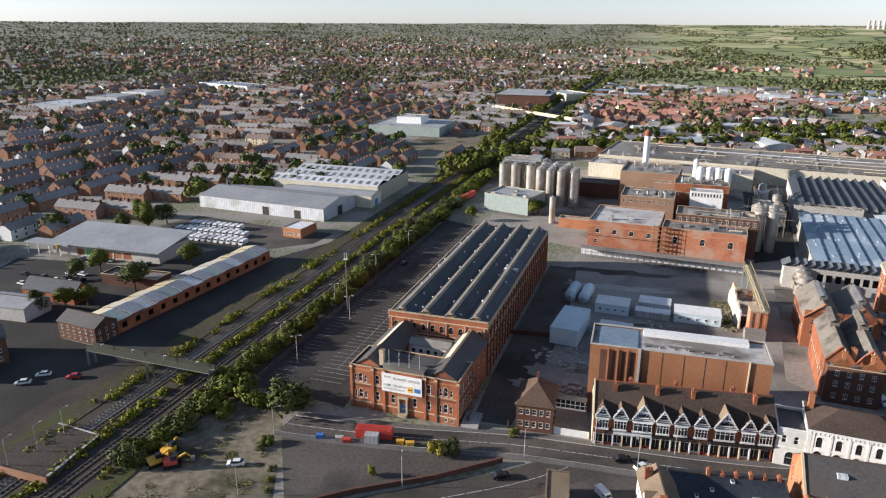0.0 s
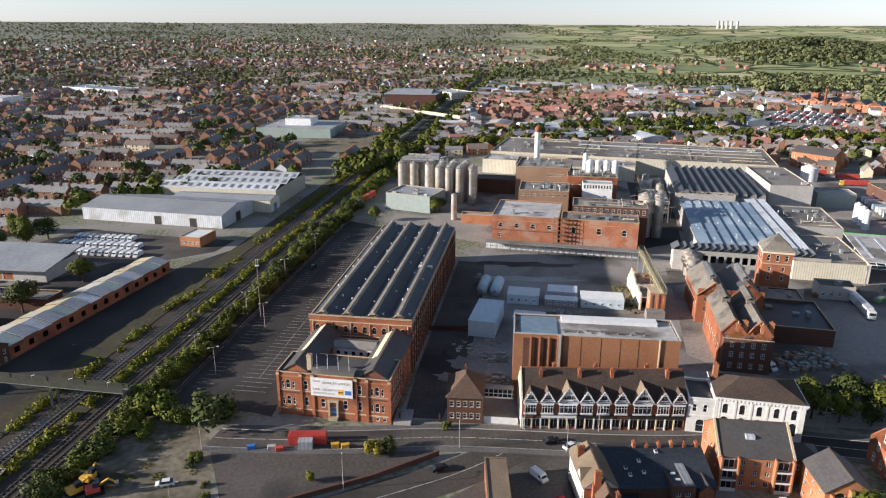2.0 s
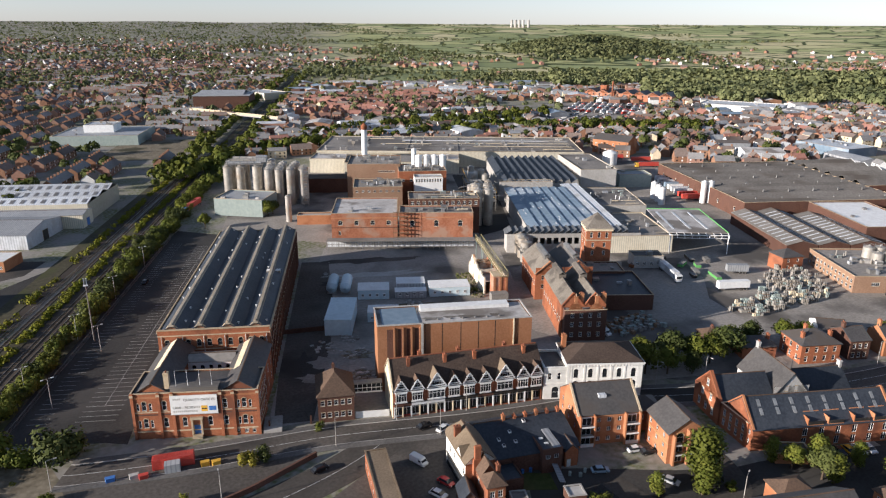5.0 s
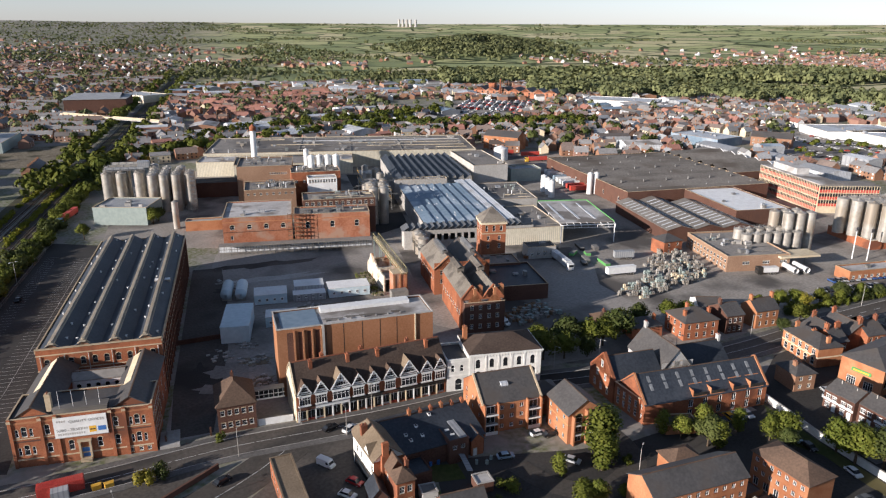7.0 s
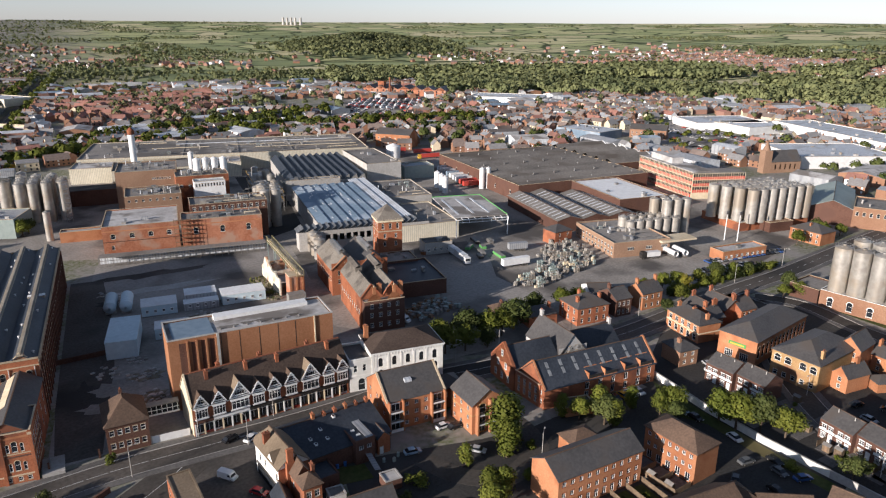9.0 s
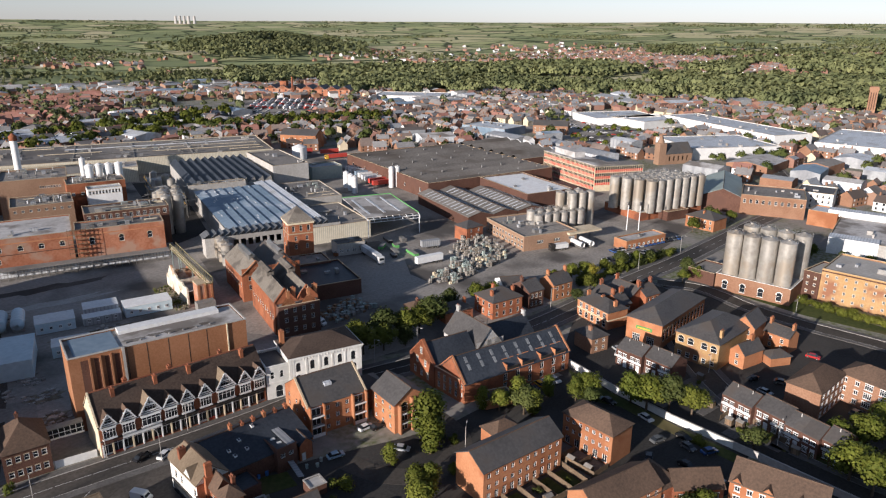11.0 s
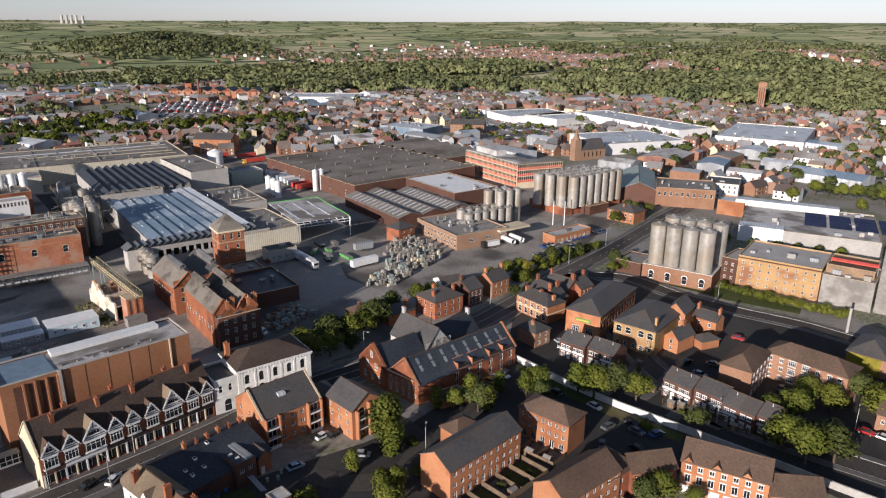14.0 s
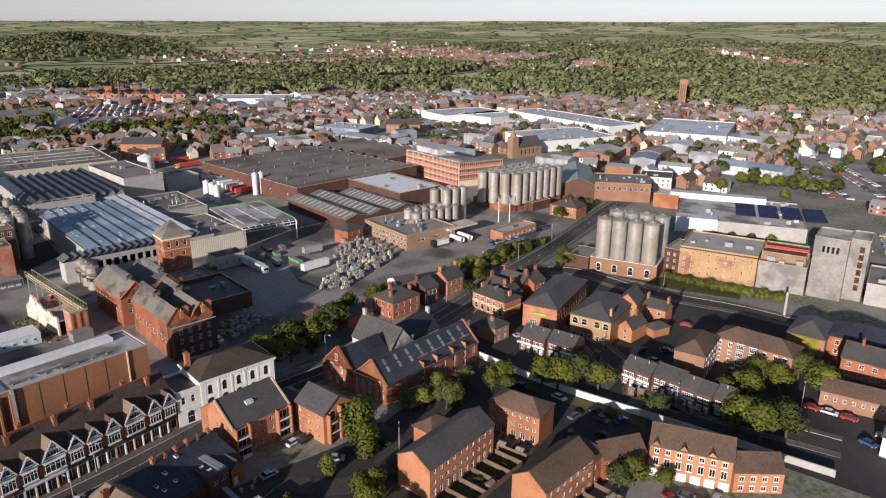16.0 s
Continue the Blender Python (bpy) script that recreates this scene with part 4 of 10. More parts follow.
# ---- white stucco building ----
house("stucco_annexe", "lower white stucco annexe with an arched doorway", (79.3, 143.6), (85.3, 141.4), 11, 9.4, 9.4, "flat", STUCCO, SLATE, wins=[(0, [1.7, 4.3], [6.2], 1.0, 2.1, "arch"), (0, [3.4], [0.4], 2.0, 3.6, "arch")], cat="building", trim=STUCCO, bands=[(4.9, 0.35, STUCCO), (8.9, 0.4, STUCCO)])
WS_P, WS_Q = (85.4, 141.2), (105.0, 133.4)
ws = house("stucco_building", "white stucco Italianate building with arched windows and slate hip roof", WS_P, WS_Q, 13, 11.3, 14.2, "hip", STUCCO, TILE_B, wins=[(0, 5, [2.1], 1.8, 3.6, "arch"), (0, 5, [6.7], 1.25, 2.7, "arch"), (1, 3, [2.1, 6.7], 1.3, 2.8, "arch"), (3, 2, [6.8], 1.2, 2.6, "arch")], cat="building", trim=STUCCO, frame=PAINT_B, bands=[(6.0, 0.4, STUCCO)], over=0.2)
W = span(WS_P, WS_Q)
part("cornice", Shape().box(-0.5, -0.6, 10.8, W + 0.6, 13.6, 11.15).box(-0.35, -0.4, 10.3, W + 0.4, 13.4, 10.8), STUCCO, ws)
part("quoin", Shape().box(W - 0.7, -0.12, 0, W + 0.12, 0.7, 10.3), STUCCO, ws)
part("quoin", Shape().box(-0.1, -0.12, 0, 0.7, 0.5, 10.3), STUCCO, ws)
for i in range(6):
    part("pilaster", Shape().box(0.8 + i * (W - 2.1) / 5, -0.1, 0, 1.3 + i * (W - 2.1) / 5, 0, 10.3), STUCCO, ws)
for i in range(24):
    part("bracket", Shape().box(0.2 + i * (W - 0.6) / 23, -0.5, 10.3, 0.45 + i * (W - 0.6) / 23, 0, 10.8), STUCCO, ws)
chimney(ws, 0.8, 9.5, 12.5, 3.2, 1.2, 1.6, BRICK_O, 3)

# ---- tall brown block ----
BL_P, BL_Q = (39, 166.8), (81.8, 154.8)
W, D = span(BL_P, BL_Q), 13.5
bl = thing("blank_brick_block", "tall windowless brown brick block with recessed joints and flat pale roof", "industrial building", line(BL_P, BL_Q))
part("wall", wall_shape(W, D, 20.3, []), BRICK_B, bl)
# dark strips proud of the wall, their colour standing in for recess shade
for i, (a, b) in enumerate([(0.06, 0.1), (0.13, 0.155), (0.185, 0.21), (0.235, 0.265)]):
    part("recess", Shape().box(a * W, -0.06, 0.5, b * W, -0.02, 19.2), BRICK_D, bl, "dark brick strip painted as the shade of a recess")
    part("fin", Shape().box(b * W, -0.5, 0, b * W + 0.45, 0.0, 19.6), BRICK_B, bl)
for u in (0.30, 0.41, 0.53, 0.645, 0.755):
    part("movement_joint", Shape().box(u * W, -0.03, 0.3, u * W + 0.16, 0.0, 20.0), PAINT_B, bl)
part("fin", Shape().box(0.275 * W, -0.55, 0, 0.29 * W, 0.0, 20.6), CONC, bl)
part("fin", Shape().box(0.876 * W, -0.35, 0, 0.883 * W, 0.0, 20.5), CREAM, bl, "pale fin on the front wall")
part("roof", Shape().box(0.3, 0.3, 19.6, W - 0.3, D - 0.3, 19.9), FELT_L, bl)
part("roof_tray", Shape().box(1.5, 0.6, 19.9, 0.27 * W, D - 0.6, 20.15), SHEET_B, bl, "blue-grey roof tray")
s = Shape()
for b in ((-0.1, -0.1, W + 0.1, 0.3), (-0.1, D - 0.3, W + 0.1, D + 0.1), (-0.1, 0.3, 0.3, D - 0.3), (W - 0.3, 0.3, W + 0.1, D - 0.3)):
    s.box(b[0], b[1], 20.3, b[2], b[3], 20.6)
part("coping", s, CONC, bl)
part("roof_upstand", Shape().box(0.3 * W, 9.6, 19.9, 0.9 * W, 13.0, 20.9), PAINT, bl, "raised white roof strip along the back")
for i in range(7):
    part("roof_vent", Shape().tube(14 + i * 3.6, 3.2, 19.9, 20.3, 0.3, n=8), STEEL_D, bl)
for x, y, a, b in ((16, 4.2, 3.2, 1.1), (21.5, 4.8, 2.2, 0.9), (26, 4.4, 2.8, 1.2), (30, 3.8, 1.8, 0.8), (34.5, 4.6, 1.6, 0.9)):
    part("stain", Shape().prism([(x + a * math.cos(k * 0.7) * (1 + 0.25 * math.sin(k * 2.3)), y + b * math.sin(k * 0.7) * (1 + 0.3 * math.cos(k * 1.9))) for k in range(9)], 19.88, 19.906), FELT_K, bl, "dark standing stain on the roof")

# ---- yard behind the block: cabins, tanks, lean-tos ----
def cabin(p, q, D, h, label, mat=None, n=4):
    W = span(p, q)
    ob = thing("site_cabin", label, "cabin", line(p, q), "site cabins")
    part("body", Shape().box(0, 0, 0.2, W, D, h - 0.15), mat or ICE, ob)
    part("roof", Shape().box(-0.1, -0.1, h - 0.15, W + 0.1, D + 0.1, h), PAINT if n else ICE, ob)
    for x in spread(n, 0.5, W - 0.5):
        part("window", window_mesh(0.9, 0.9, "casement", PAINT, PAINT), None, ob, "", pose(x, -0.14, 1.5))
    part("skid_pair", Shape().box(0.2, 0.2, 0, 0.6, D - 0.2, 0.2).box(W - 0.6, 0.2, 0, W - 0.2, D - 0.2, 0.2), STEEL_D, ob)
    return ob


cabin((55.6, 235.6), (66.8, 231.6), 8.5, 4, "white metal site cabin with the sky's blue painted in")
cabin((71.6, 236.2), (82, 232.4), 7, 4.2, "pale grey flat-roofed site cabin", SHEET_W)
cabin((69, 231), (80.3, 227), 4.4, 3.0, "low grey site cabin in front of a taller one", SHEET_W)
cabin((81.8, 227.2), (96.7, 222.4), 8, 4, "long white metal site cabin with small windows", None, 5)
cabin((52, 214), (62, 210), 7, 4, "white metal site cabin beside the brick block")
cabin((35.3, 209.6), (43.6, 206.0), 20, 6, "tall pale blue metal store", ICE, 0)
for i, p in enumerate(((50.2, 250.2), (55.0, 248))):
    ob = thing("horizontal_tank", "pale horizontal steel tank on saddles", "tank", pose(p[0], p[1], 0, 0, 0, 68), "yard tanks")
    s = Shape()
    R, L = 2.1, 11
    me = Shape().tube(0, 0, 0, L, R, n=20, cap=True).tube(0, 0, -1.4, 0, 0.5, R, 20).mesh("shell", [ICE])
    o = part("shell", me, None, ob, "", pose(-L / 2, 0, R + 0.8, 0, 90, 0))
    part("saddle", Shape().box(-4.5, -1.8, 0, -3.7, 1.8, 1.6).box(3.7, -1.8, 0, 4.5, 1.8, 1.6), CONC, ob)
house("brick_store", "low dark brick store in the yard", (62, 196), (76, 191), 8, 4.2, 4.2, "flat", BRICK_D, FELT, cat="store")

# ---- ruined white gable and pipe bridge ----
rr = random.Random(14)
RUIN_P, RUIN_Q = (101, 216.5), (109, 247.5)
rn = thing("ruined_range", "half-demolished range with a white plastered wall and weeds", "ruin", line(RUIN_P, RUIN_Q))
PLASTER = surf("peeling_plaster", (0.5, 0.45, 0.35), (0.72, 0.67, 0.56), 0.7, 0.25, c=(0.33, 0.2, 0.12), cscale=0.22)


def ragged(shape, u0, u1, y0, y1, profile, n, m=0):
    """A wall from u0 to u1 whose broken top follows the profile, with uneven courses."""
    for i in range(n):
        a, b = u0 + (u1 - u0) * i / n, u0 + (u1 - u0) * (i + 1) / n
        f = (i + 0.5) / n * (len(profile) - 1)
        k = min(int(f), len(profile) - 2)
        h = profile[k] + (profile[k + 1] - profile[k]) * (f - k) + rr.uniform(-0.35, 0.35)
        shape.box(a, y0, 0, b, y1, h, m)


s = Shape()
ragged(s, 5, 32, -0.6, 0.0, (7.0, 6.2, 7.4, 6.6, 7.2, 8.6, 10.4, 9.6, 6.0, 4.0), 30)
part("west_wall", s, PLASTER, rn, "peeling white plaster wall with a broken top")
s = Shape()
ragged(s, 5, 32, -8.2, -7.6, (8.6, 8.4, 8.8, 8.2, 7.0, 7.6, 6.0), 26)
part("east_wall", s, BRICK_W, rn)
for u, h in ((13.5, 7.4), (21, 8.2), (31.4, 5.4)):
    s = Shape()
    for i in range(7):
        s.box(u, -7.6 + i, 0, u + 0.5, -6.6 + i, h + rr.uniform(-0.8, 0.5))
    part("cross_wall", s, PLASTER, rn, "yellowed plaster cross wall")
part("brick_end", Shape().box(0, -8.2, 0, 5, -2.4, 9.0).box(-0.15, -8.35, 9.0, 5.15, -2.25, 9.4, 1), [BRICK_W, STONE], rn, "surviving brick end bay with stone coping")
for k in range(3):
    part("pilaster", Shape().box(-0.2, -7.9 + k * 2.3, 0, 0, -7.2 + k * 2.3, 8.6), BRICK_O, rn)
part("low_end", Shape().box(-3.5, -7.5, 0, 0, -1, 3.2), CONC_D, rn)
part("deck", Shape().box(5, -7.6, 5.2, 20, -0.6, 5.5), FELT_L, rn, "stained remains of a roof deck")
for k in range(9):
    part("joist", Shape().box(21.6 + k * 1.1, -7.6, 5.6, 21.8 + k * 1.1, -0.6, 5.85), TIMBER, rn)
s = Shape()
for k in range(60):
    u, v, z = rr.uniform(2, 30), rr.uniform(0.3, 5.5), rr.uniform(0.15, 0.7)
    s.prism([(u - z, v - z * 0.7), (u + z, v - z), (u + z * 0.8, v + z), (u - z * 0.6, v + z * 0.8)], 0, z)
tagged(part("rubble", s, DIRT, rn), kind="stuff")
s = Shape()
for k in range(420):
    u, v = rr.uniform(2, 30), rr.uniform(0.4, 6.5)
    z = rr.uniform(0.2, 1.0)
    p = Vector((u, v, 0))
    d = Vector((rr.uniform(-0.5, 0.5), rr.uniform(-0.5, 0.5), z))
    s.face([p + Vector((-0.3, 0, 0)), p + Vector((0.3, 0.1, 0)), p + d])
tagged(part("weeds", s, LEAF, rn, "weeds growing over the rubble"), kind="stuff")
OLIVE = surf("olive_steel", (0.24, 0.21, 0.1), (0.34, 0.3, 0.16), 1.5, 0.2, rough=0.6)
pb = thing("pipe_bridge", "yellow-green steel pipe bridge with cable trays", "pipe bridge", line((107.2, 214), (121, 262)))
L = span((107.2, 214), (121, 262))
s = Shape()
for y in (-1.2, 1.2):
    s.bar((0, y, 9), (L, y, 9), 0.3).bar((0, y, 11.2), (L, y, 11.2), 0.25)
for i in range(19):
    x = i * L / 18
    s.bar((x, -1.2, 9), (x, -1.2, 11.2), 0.15).bar((x, 1.2, 9), (x, 1.2, 11.2), 0.15).bar((x, -1.2, 9), (x, 1.2, 9), 0.15)
part("truss", s, OLIVE, pb)
part("pipes", Shape().bar((0, -0.7, 9.4), (L, -0.7, 9.4), 0.4, m=0).bar((0, 0, 9.5), (L, 0, 9.5), 0.5).bar((0, 0.7, 9.4), (L, 0.7, 9.4), 0.35), CREAM, pb)
for x in (2, L * 0.35, L * 0.68, L - 2):
    part("leg", Shape().bar((x, -1.2, 0), (x, -1.2, 9), 0.35).bar((x, 1.2, 0), (x, 1.2, 9), 0.35), SHEET_GN, pb)

# ---- brewery halls behind the yard ----
def hall(name, label, p, q, D, h, wall, roof, wins=(), cat="industrial building", trim=None, clutter=0, seed=1, frame=None, bands=(), parapet=0.5):
    ob = house(name, label, p, q, D, h, h, "flat", wall, roof, wins, cat=cat, trim=trim or STONE, frame=frame, bands=bands, parapet=parapet)
    W = span(p, q)
    rnd = random.Random(seed)
    for i in range(clutter):
        x, y, a, b, c = rnd.uniform(2, W - 4), rnd.uniform(2, D - 3), rnd.uniform(0.8, 3), rnd.uniform(0.8, 2.5), rnd.uniform(0.6, 1.8)
        part("roof_unit", Shape().box(x, y, h, x + a, y + b, h + c).box(x - 0.1, y - 0.1, h + c, x + a + 0.1, y + b + 0.1, h + c + 0.12), rnd.choice((STEEL_D, CONC, SHEET_G, STEEL)), ob)
    return ob


hall("brew_hall", "red brick brewery hall with round windows and a pale flat roof", (67, 308.5), (96, 297), 31, 14.6, BRICK_W, FELT_L, [(0, 4, [9.4], 2.0, 2.2, "arch"), (0, [0.12], [4.6], 1.2, 1.8, "sash")], bands=[(12.6, 0.5, BRICK_O), (8.0, 0.3, BRICK_D)], clutter=3, seed=4)
hall("brew_hall", "weathered brick brewery hall with arched windows and scaffold shadow", (97, 297), (129.5, 283.5), 14, 14.6, BRICK_W, FELT, [(0, 3, [8.4], 2.0, 3.0, "arch"), (1, 3, [8.0], 1.4, 2.4, "arch")], bands=[(12.6, 0.5, BRICK_O)], clutter=4, seed=5)
hall("upper_range", "brick upper range with a row of white windows", (107, 309.5), (140, 297), 16, 17.5, BRICK_D, FELT, [(0, 12, [14.8], 1.5, 2.0, "pair")], clutter=6, seed=6)
hall("plant_house", "pale brown plant house with roof machinery", (92, 352), (117, 343), 22, 16, BRICK_T, FELT, [(0, 8, [13.5], 1.2, 1.2, "casement")], clutter=9, seed=7)
hall("brown_tower_block", "tall plain brown brick block with a slot of windows", (101, 391), (130, 379), 30, 21, BRICK_T, FELT, [(0, [0.6, 0.64, 0.68, 0.72, 0.76, 0.8, 0.84, 0.88], [16.5], 0.9, 1.2, "sash")], clutter=4, seed=8)
hall("red_plant_block", "red brick plant block with white louvres", (124, 366), (150, 357), 22, 19.5, BRICK, FELT, [(0, 6, [14], 1.6, 1.4, "wide")], clutter=6, seed=9)
hall("white_plantroom", "white louvred rooftop plant room", (128, 352), (143, 347), 8, 18.5, PAINT, SHEET_W, [(0, 10, [16.2], 1.0, 1.6, "sash")], clutter=0)
hall("pale_hall", "pale sheet-clad hall behind the brewery", (112, 432), (160, 414), 30, 14, SHEET_C, FELT, clutter=5, seed=10)
hall("tank_farm_hall", "low flat roofed hall with a pale grey roof", (101, 479), (196, 433.5), 24, 9.4, SHEET_C, FELT_L, clutter=14, seed=71)
hall("low_red_wall", "low brick wall building with red panels", (60, 349), (78, 342), 6, 4.5, BRICK_O, CONC, cat="outbuilding")
hall("grey_silo_house", "green-grey metal silo house with vented roof", (23.5, 386), (46.5, 371), 22, 9, SHEET_GN, SHEET_G, clutter=6, seed=12)
# covered loading dock along the yard
dk = thing("loading_dock", "long glazed loading dock with dark steel frames", "loading dock", line((62, 301), (126, 274.5)))
L = span((62, 301), (126, 274.5))
part("roof", Shape().box(0, 0, 4.0, L, 5, 4.3), FELT, dk)
part("back_wall", Shape().box(0, 4.6, 0, L, 5, 4.0), SHEET_W, dk)
s = Shape()
for i in range(26):
    s.box(i * L / 25 - 0.1, 0, 0, i * L / 25 + 0.1, 0.2, 4.0)
s.box(0, -0.05, 2.6, L, 0.1, 2.8).box(0, -0.05, 1.2, L, 0.1, 1.35)
part("frame", s, STEEL_D, dk)
# white chimney
ch = thing("boiler_chimney", "tall white round boiler chimney with a rust-red cap", "chimney", pose(131, 447, 0))
part("shaft", Shape().tube(0, 0, 0, 33, 1.9, 1.9, 20), PAINT, ch)
part("cap", Shape().tube(0, 0, 33, 35.5, 2.2, 2.2, 12).tube(0, 0, 35.5, 37.2, 2.2, 0.4, 12), BRICK, ch)
# silo groups
for p in ((37.5, 424), (44.5, 421), (40, 433), (47, 430), (53.5, 418), (42, 442), (56, 428)):
    silo(p, 2.9, 0, 19, group="malt silos", label="stained stainless steel malt silo with railings")
for p in ((56.5, 398.5), (62, 396.3), (68, 394), (75, 393), (58.5, 405), (64, 403), (70, 400.5), (77, 399), (60.5, 411), (66.5, 409), (73, 407)):
    silo(p, 2.6, 0, 20.5, group="grain silos", label="tall weathered stainless steel grain silo")
for p in ((62.5, 420), (69, 417), (50.5, 440), (57.5, 437), (76, 414), (64.5, 429)):
    silo(p, 2.6, 0, 20.5, group="grain silos", label="tall weathered stainless steel grain silo", rail=False)
gn = thing("silo_gantry", "steel gantry with conveyors over the malt silos", "gantry", line((36, 423), (57, 415), 20.4))
for k in range(3):
    part("walkway", Shape().box(0, k * 8, 0, 22, k * 8 + 1.6, 0.25), STEEL_D, gn)
    part("conveyor", Shape().box(1, k * 8 + 0.3, 0.7, 21, k * 8 + 1.3, 1.9), (SHEET_G, STEEL, CONC)[k], gn)
    for j in range(6):
        part("post", Shape().bar((1 + j * 4, k * 8 + 0.2, -1.6), (1 + j * 4, k * 8 + 0.2, 2.2), 0.14), STEEL_D, gn)
part("drive_house", Shape().box(17, 6, 0.25, 23, 12, 3.2).roof_gable(17, 6, 23, 12, 3.2, 4.0, "x", 0.2), SHEET_G, gn)
silo((57.7, 357.0), 1.6, 0, 14, group="grain silos", label="slim stainless steel silo by the yard", rail=False)
st = thing("stair_tower", "open steel stair tower beside the silos", "stair tower", pose(74.5, 386, 0, 0, 0, -20))
s = Shape()
for a in (-1.3, 1.3):
    for b in (-1.3, 1.3):
        s.bar((a, b, 0), (a, b, 21), 0.22)
for k in range(1, 9):
    z = k * 2.5
    s.box(-1.4, -1.4, z - 0.1, 1.4, 1.4, z).bar((-1.3, -1.3, z - 2.5), (1.3, -1.3, z), 0.5, 0.12).bar((-1.3, -1.35, z + 1), (1.3, -1.35, z + 1), 0.08)
part("frame", s, STEEL_D, st)
for p in ((146.5, 311), (151.5, 309), (149, 317), (154.5, 315), (151, 323), (157, 320)):
    silo(p, 2.4, 0, 19, group="tall yard silos", label="tall pale steel silo beside the blue-roofed shed", rail=False)
for p in ((141.5, 378), (146, 376.5), (150.5, 375), (155, 373)):
    silo(p, 2.0, 18, 26, group="rooftop tanks", label="white rooftop tank on the plant block", mat=PAINT, rail=False)
silo((141, 384), 1.5, 18, 29, group="rooftop tanks", label="tall white rooftop tank on the plant block", mat=PAINT, rail=False)
for p in ((163, 352), (168, 350), (160, 345)):
    silo(p, 2.3, 8, 13, group="rooftop vessels", label="squat steel vessel among pipework", rail=False)
pr = thing("pipe_rack", "tangle of steel pipes and walkways between the halls", "pipe rack", line((150, 335), (172, 326)))
s = Shape()
rnd = random.Random(3)
for i in range(40):
    x, y, z = rnd.uniform(0, 22), rnd.uniform(0, 18), rnd.uniform(6, 16)
    if i % 3 == 0:
        s.bar((x, y, 0), (x, y, z), 0.2)
    else:
        s.bar((x, y, z), (x + rnd.uniform(-8, 8), y + rnd.uniform(-3, 3), z), 0.25)
part("pipework", s, STEEL_D, pr)
# open process plant between the brewhouse and the sawtooth hall
sheet("ground_plant", [(138, 292), (160, 299), (178, 340), (212, 420), (190, 432), (168, 372), (152, 330)], 0.035, ASPH, "dark asphalt under the process plant")
pp = thing("process_plant", "open steel process plant with decks, pipes and vessels", "plant", line((158, 338), (171, 333)))
rnd = random.Random(8)
for x in (0.5, 12.5):
    for k in range(8):
        part("post", Shape().box(x - 0.15, k * 9 - 0.15, 0, x + 0.15, k * 9 + 0.15, 12.5), STEEL_D, pp)
for z in (5, 10):
    part("deck", Shape().box(0, 0, z - 0.25, 13, 64, z), STEEL_D, pp)
    s = Shape()
    for k in range(33):
        s.bar((0, k * 2, z), (0, k * 2, z + 1.1), 0.07).bar((13, k * 2, z), (13, k * 2, z + 1.1), 0.07)
    for x in (0, 13):
        s.bar((x, 0, z + 1.1), (x, 64, z + 1.1), 0.08).bar((x, 0, z + 0.55), (x, 64, z + 0.55), 0.06)
    part("guard_rail", s, PAINT_Y, pp)
for i in range(26):
    x, y, z = rnd.uniform(0.8, 12), rnd.uniform(0, 40), rnd.choice((10.5, 11.3, 12.2))
    r = rnd.uniform(0.2, 0.5)
    s = Shape()
    if i % 2:
        s.bar((x, y, z), (x, y + rnd.uniform(8, 24), z), r)
    else:
        s.bar((0.6, y, z), (12.4, y, z), r).bar((x, y, 10), (x, y, z + 1.5), r)
    part("pipe", s, rnd.choice((STEEL, STEEL_D, CONC)), pp)
for k, (x, y, r, h) in enumerate(((3.4, 5, 1.9, 14), (9, 7, 2.1, 15.5), (3.6, 14, 1.7, 13.6), (9.4, 22, 2.2, 16), (3.8, 31, 2.0, 14.5), (9, 41, 2.2, 15), (4, 52, 2.1, 15))):
    part("vessel", Shape().tube(x, y, 10, h, r, n=14).tube(x, y, h, h + 0.8, r, r * 0.3, 14), STEEL, pp)
for y, h in ((17, 13.2), (36, 14)):
    part("plant_cabin", Shape().box(1, y, 10, 6.5, y + 5, h), CONC, pp)
# low store behind the grain silos
lb = thing("silo_store", "low dark brick store beside the grain silos", "store", line((82, 419), (108, 409)))
part("wall", Shape().box(0, 0, 0, 27, 18, 8), BRICK_D, lb)
part("roof", Shape().box(0.4, 0.4, 8, 26.6, 17.6, 8.15), ASPH, lb)
part("parapet", Shape().box(-0.05, -0.05, 8, 27.05, 0.35, 8.8), BRICK_D, lb)

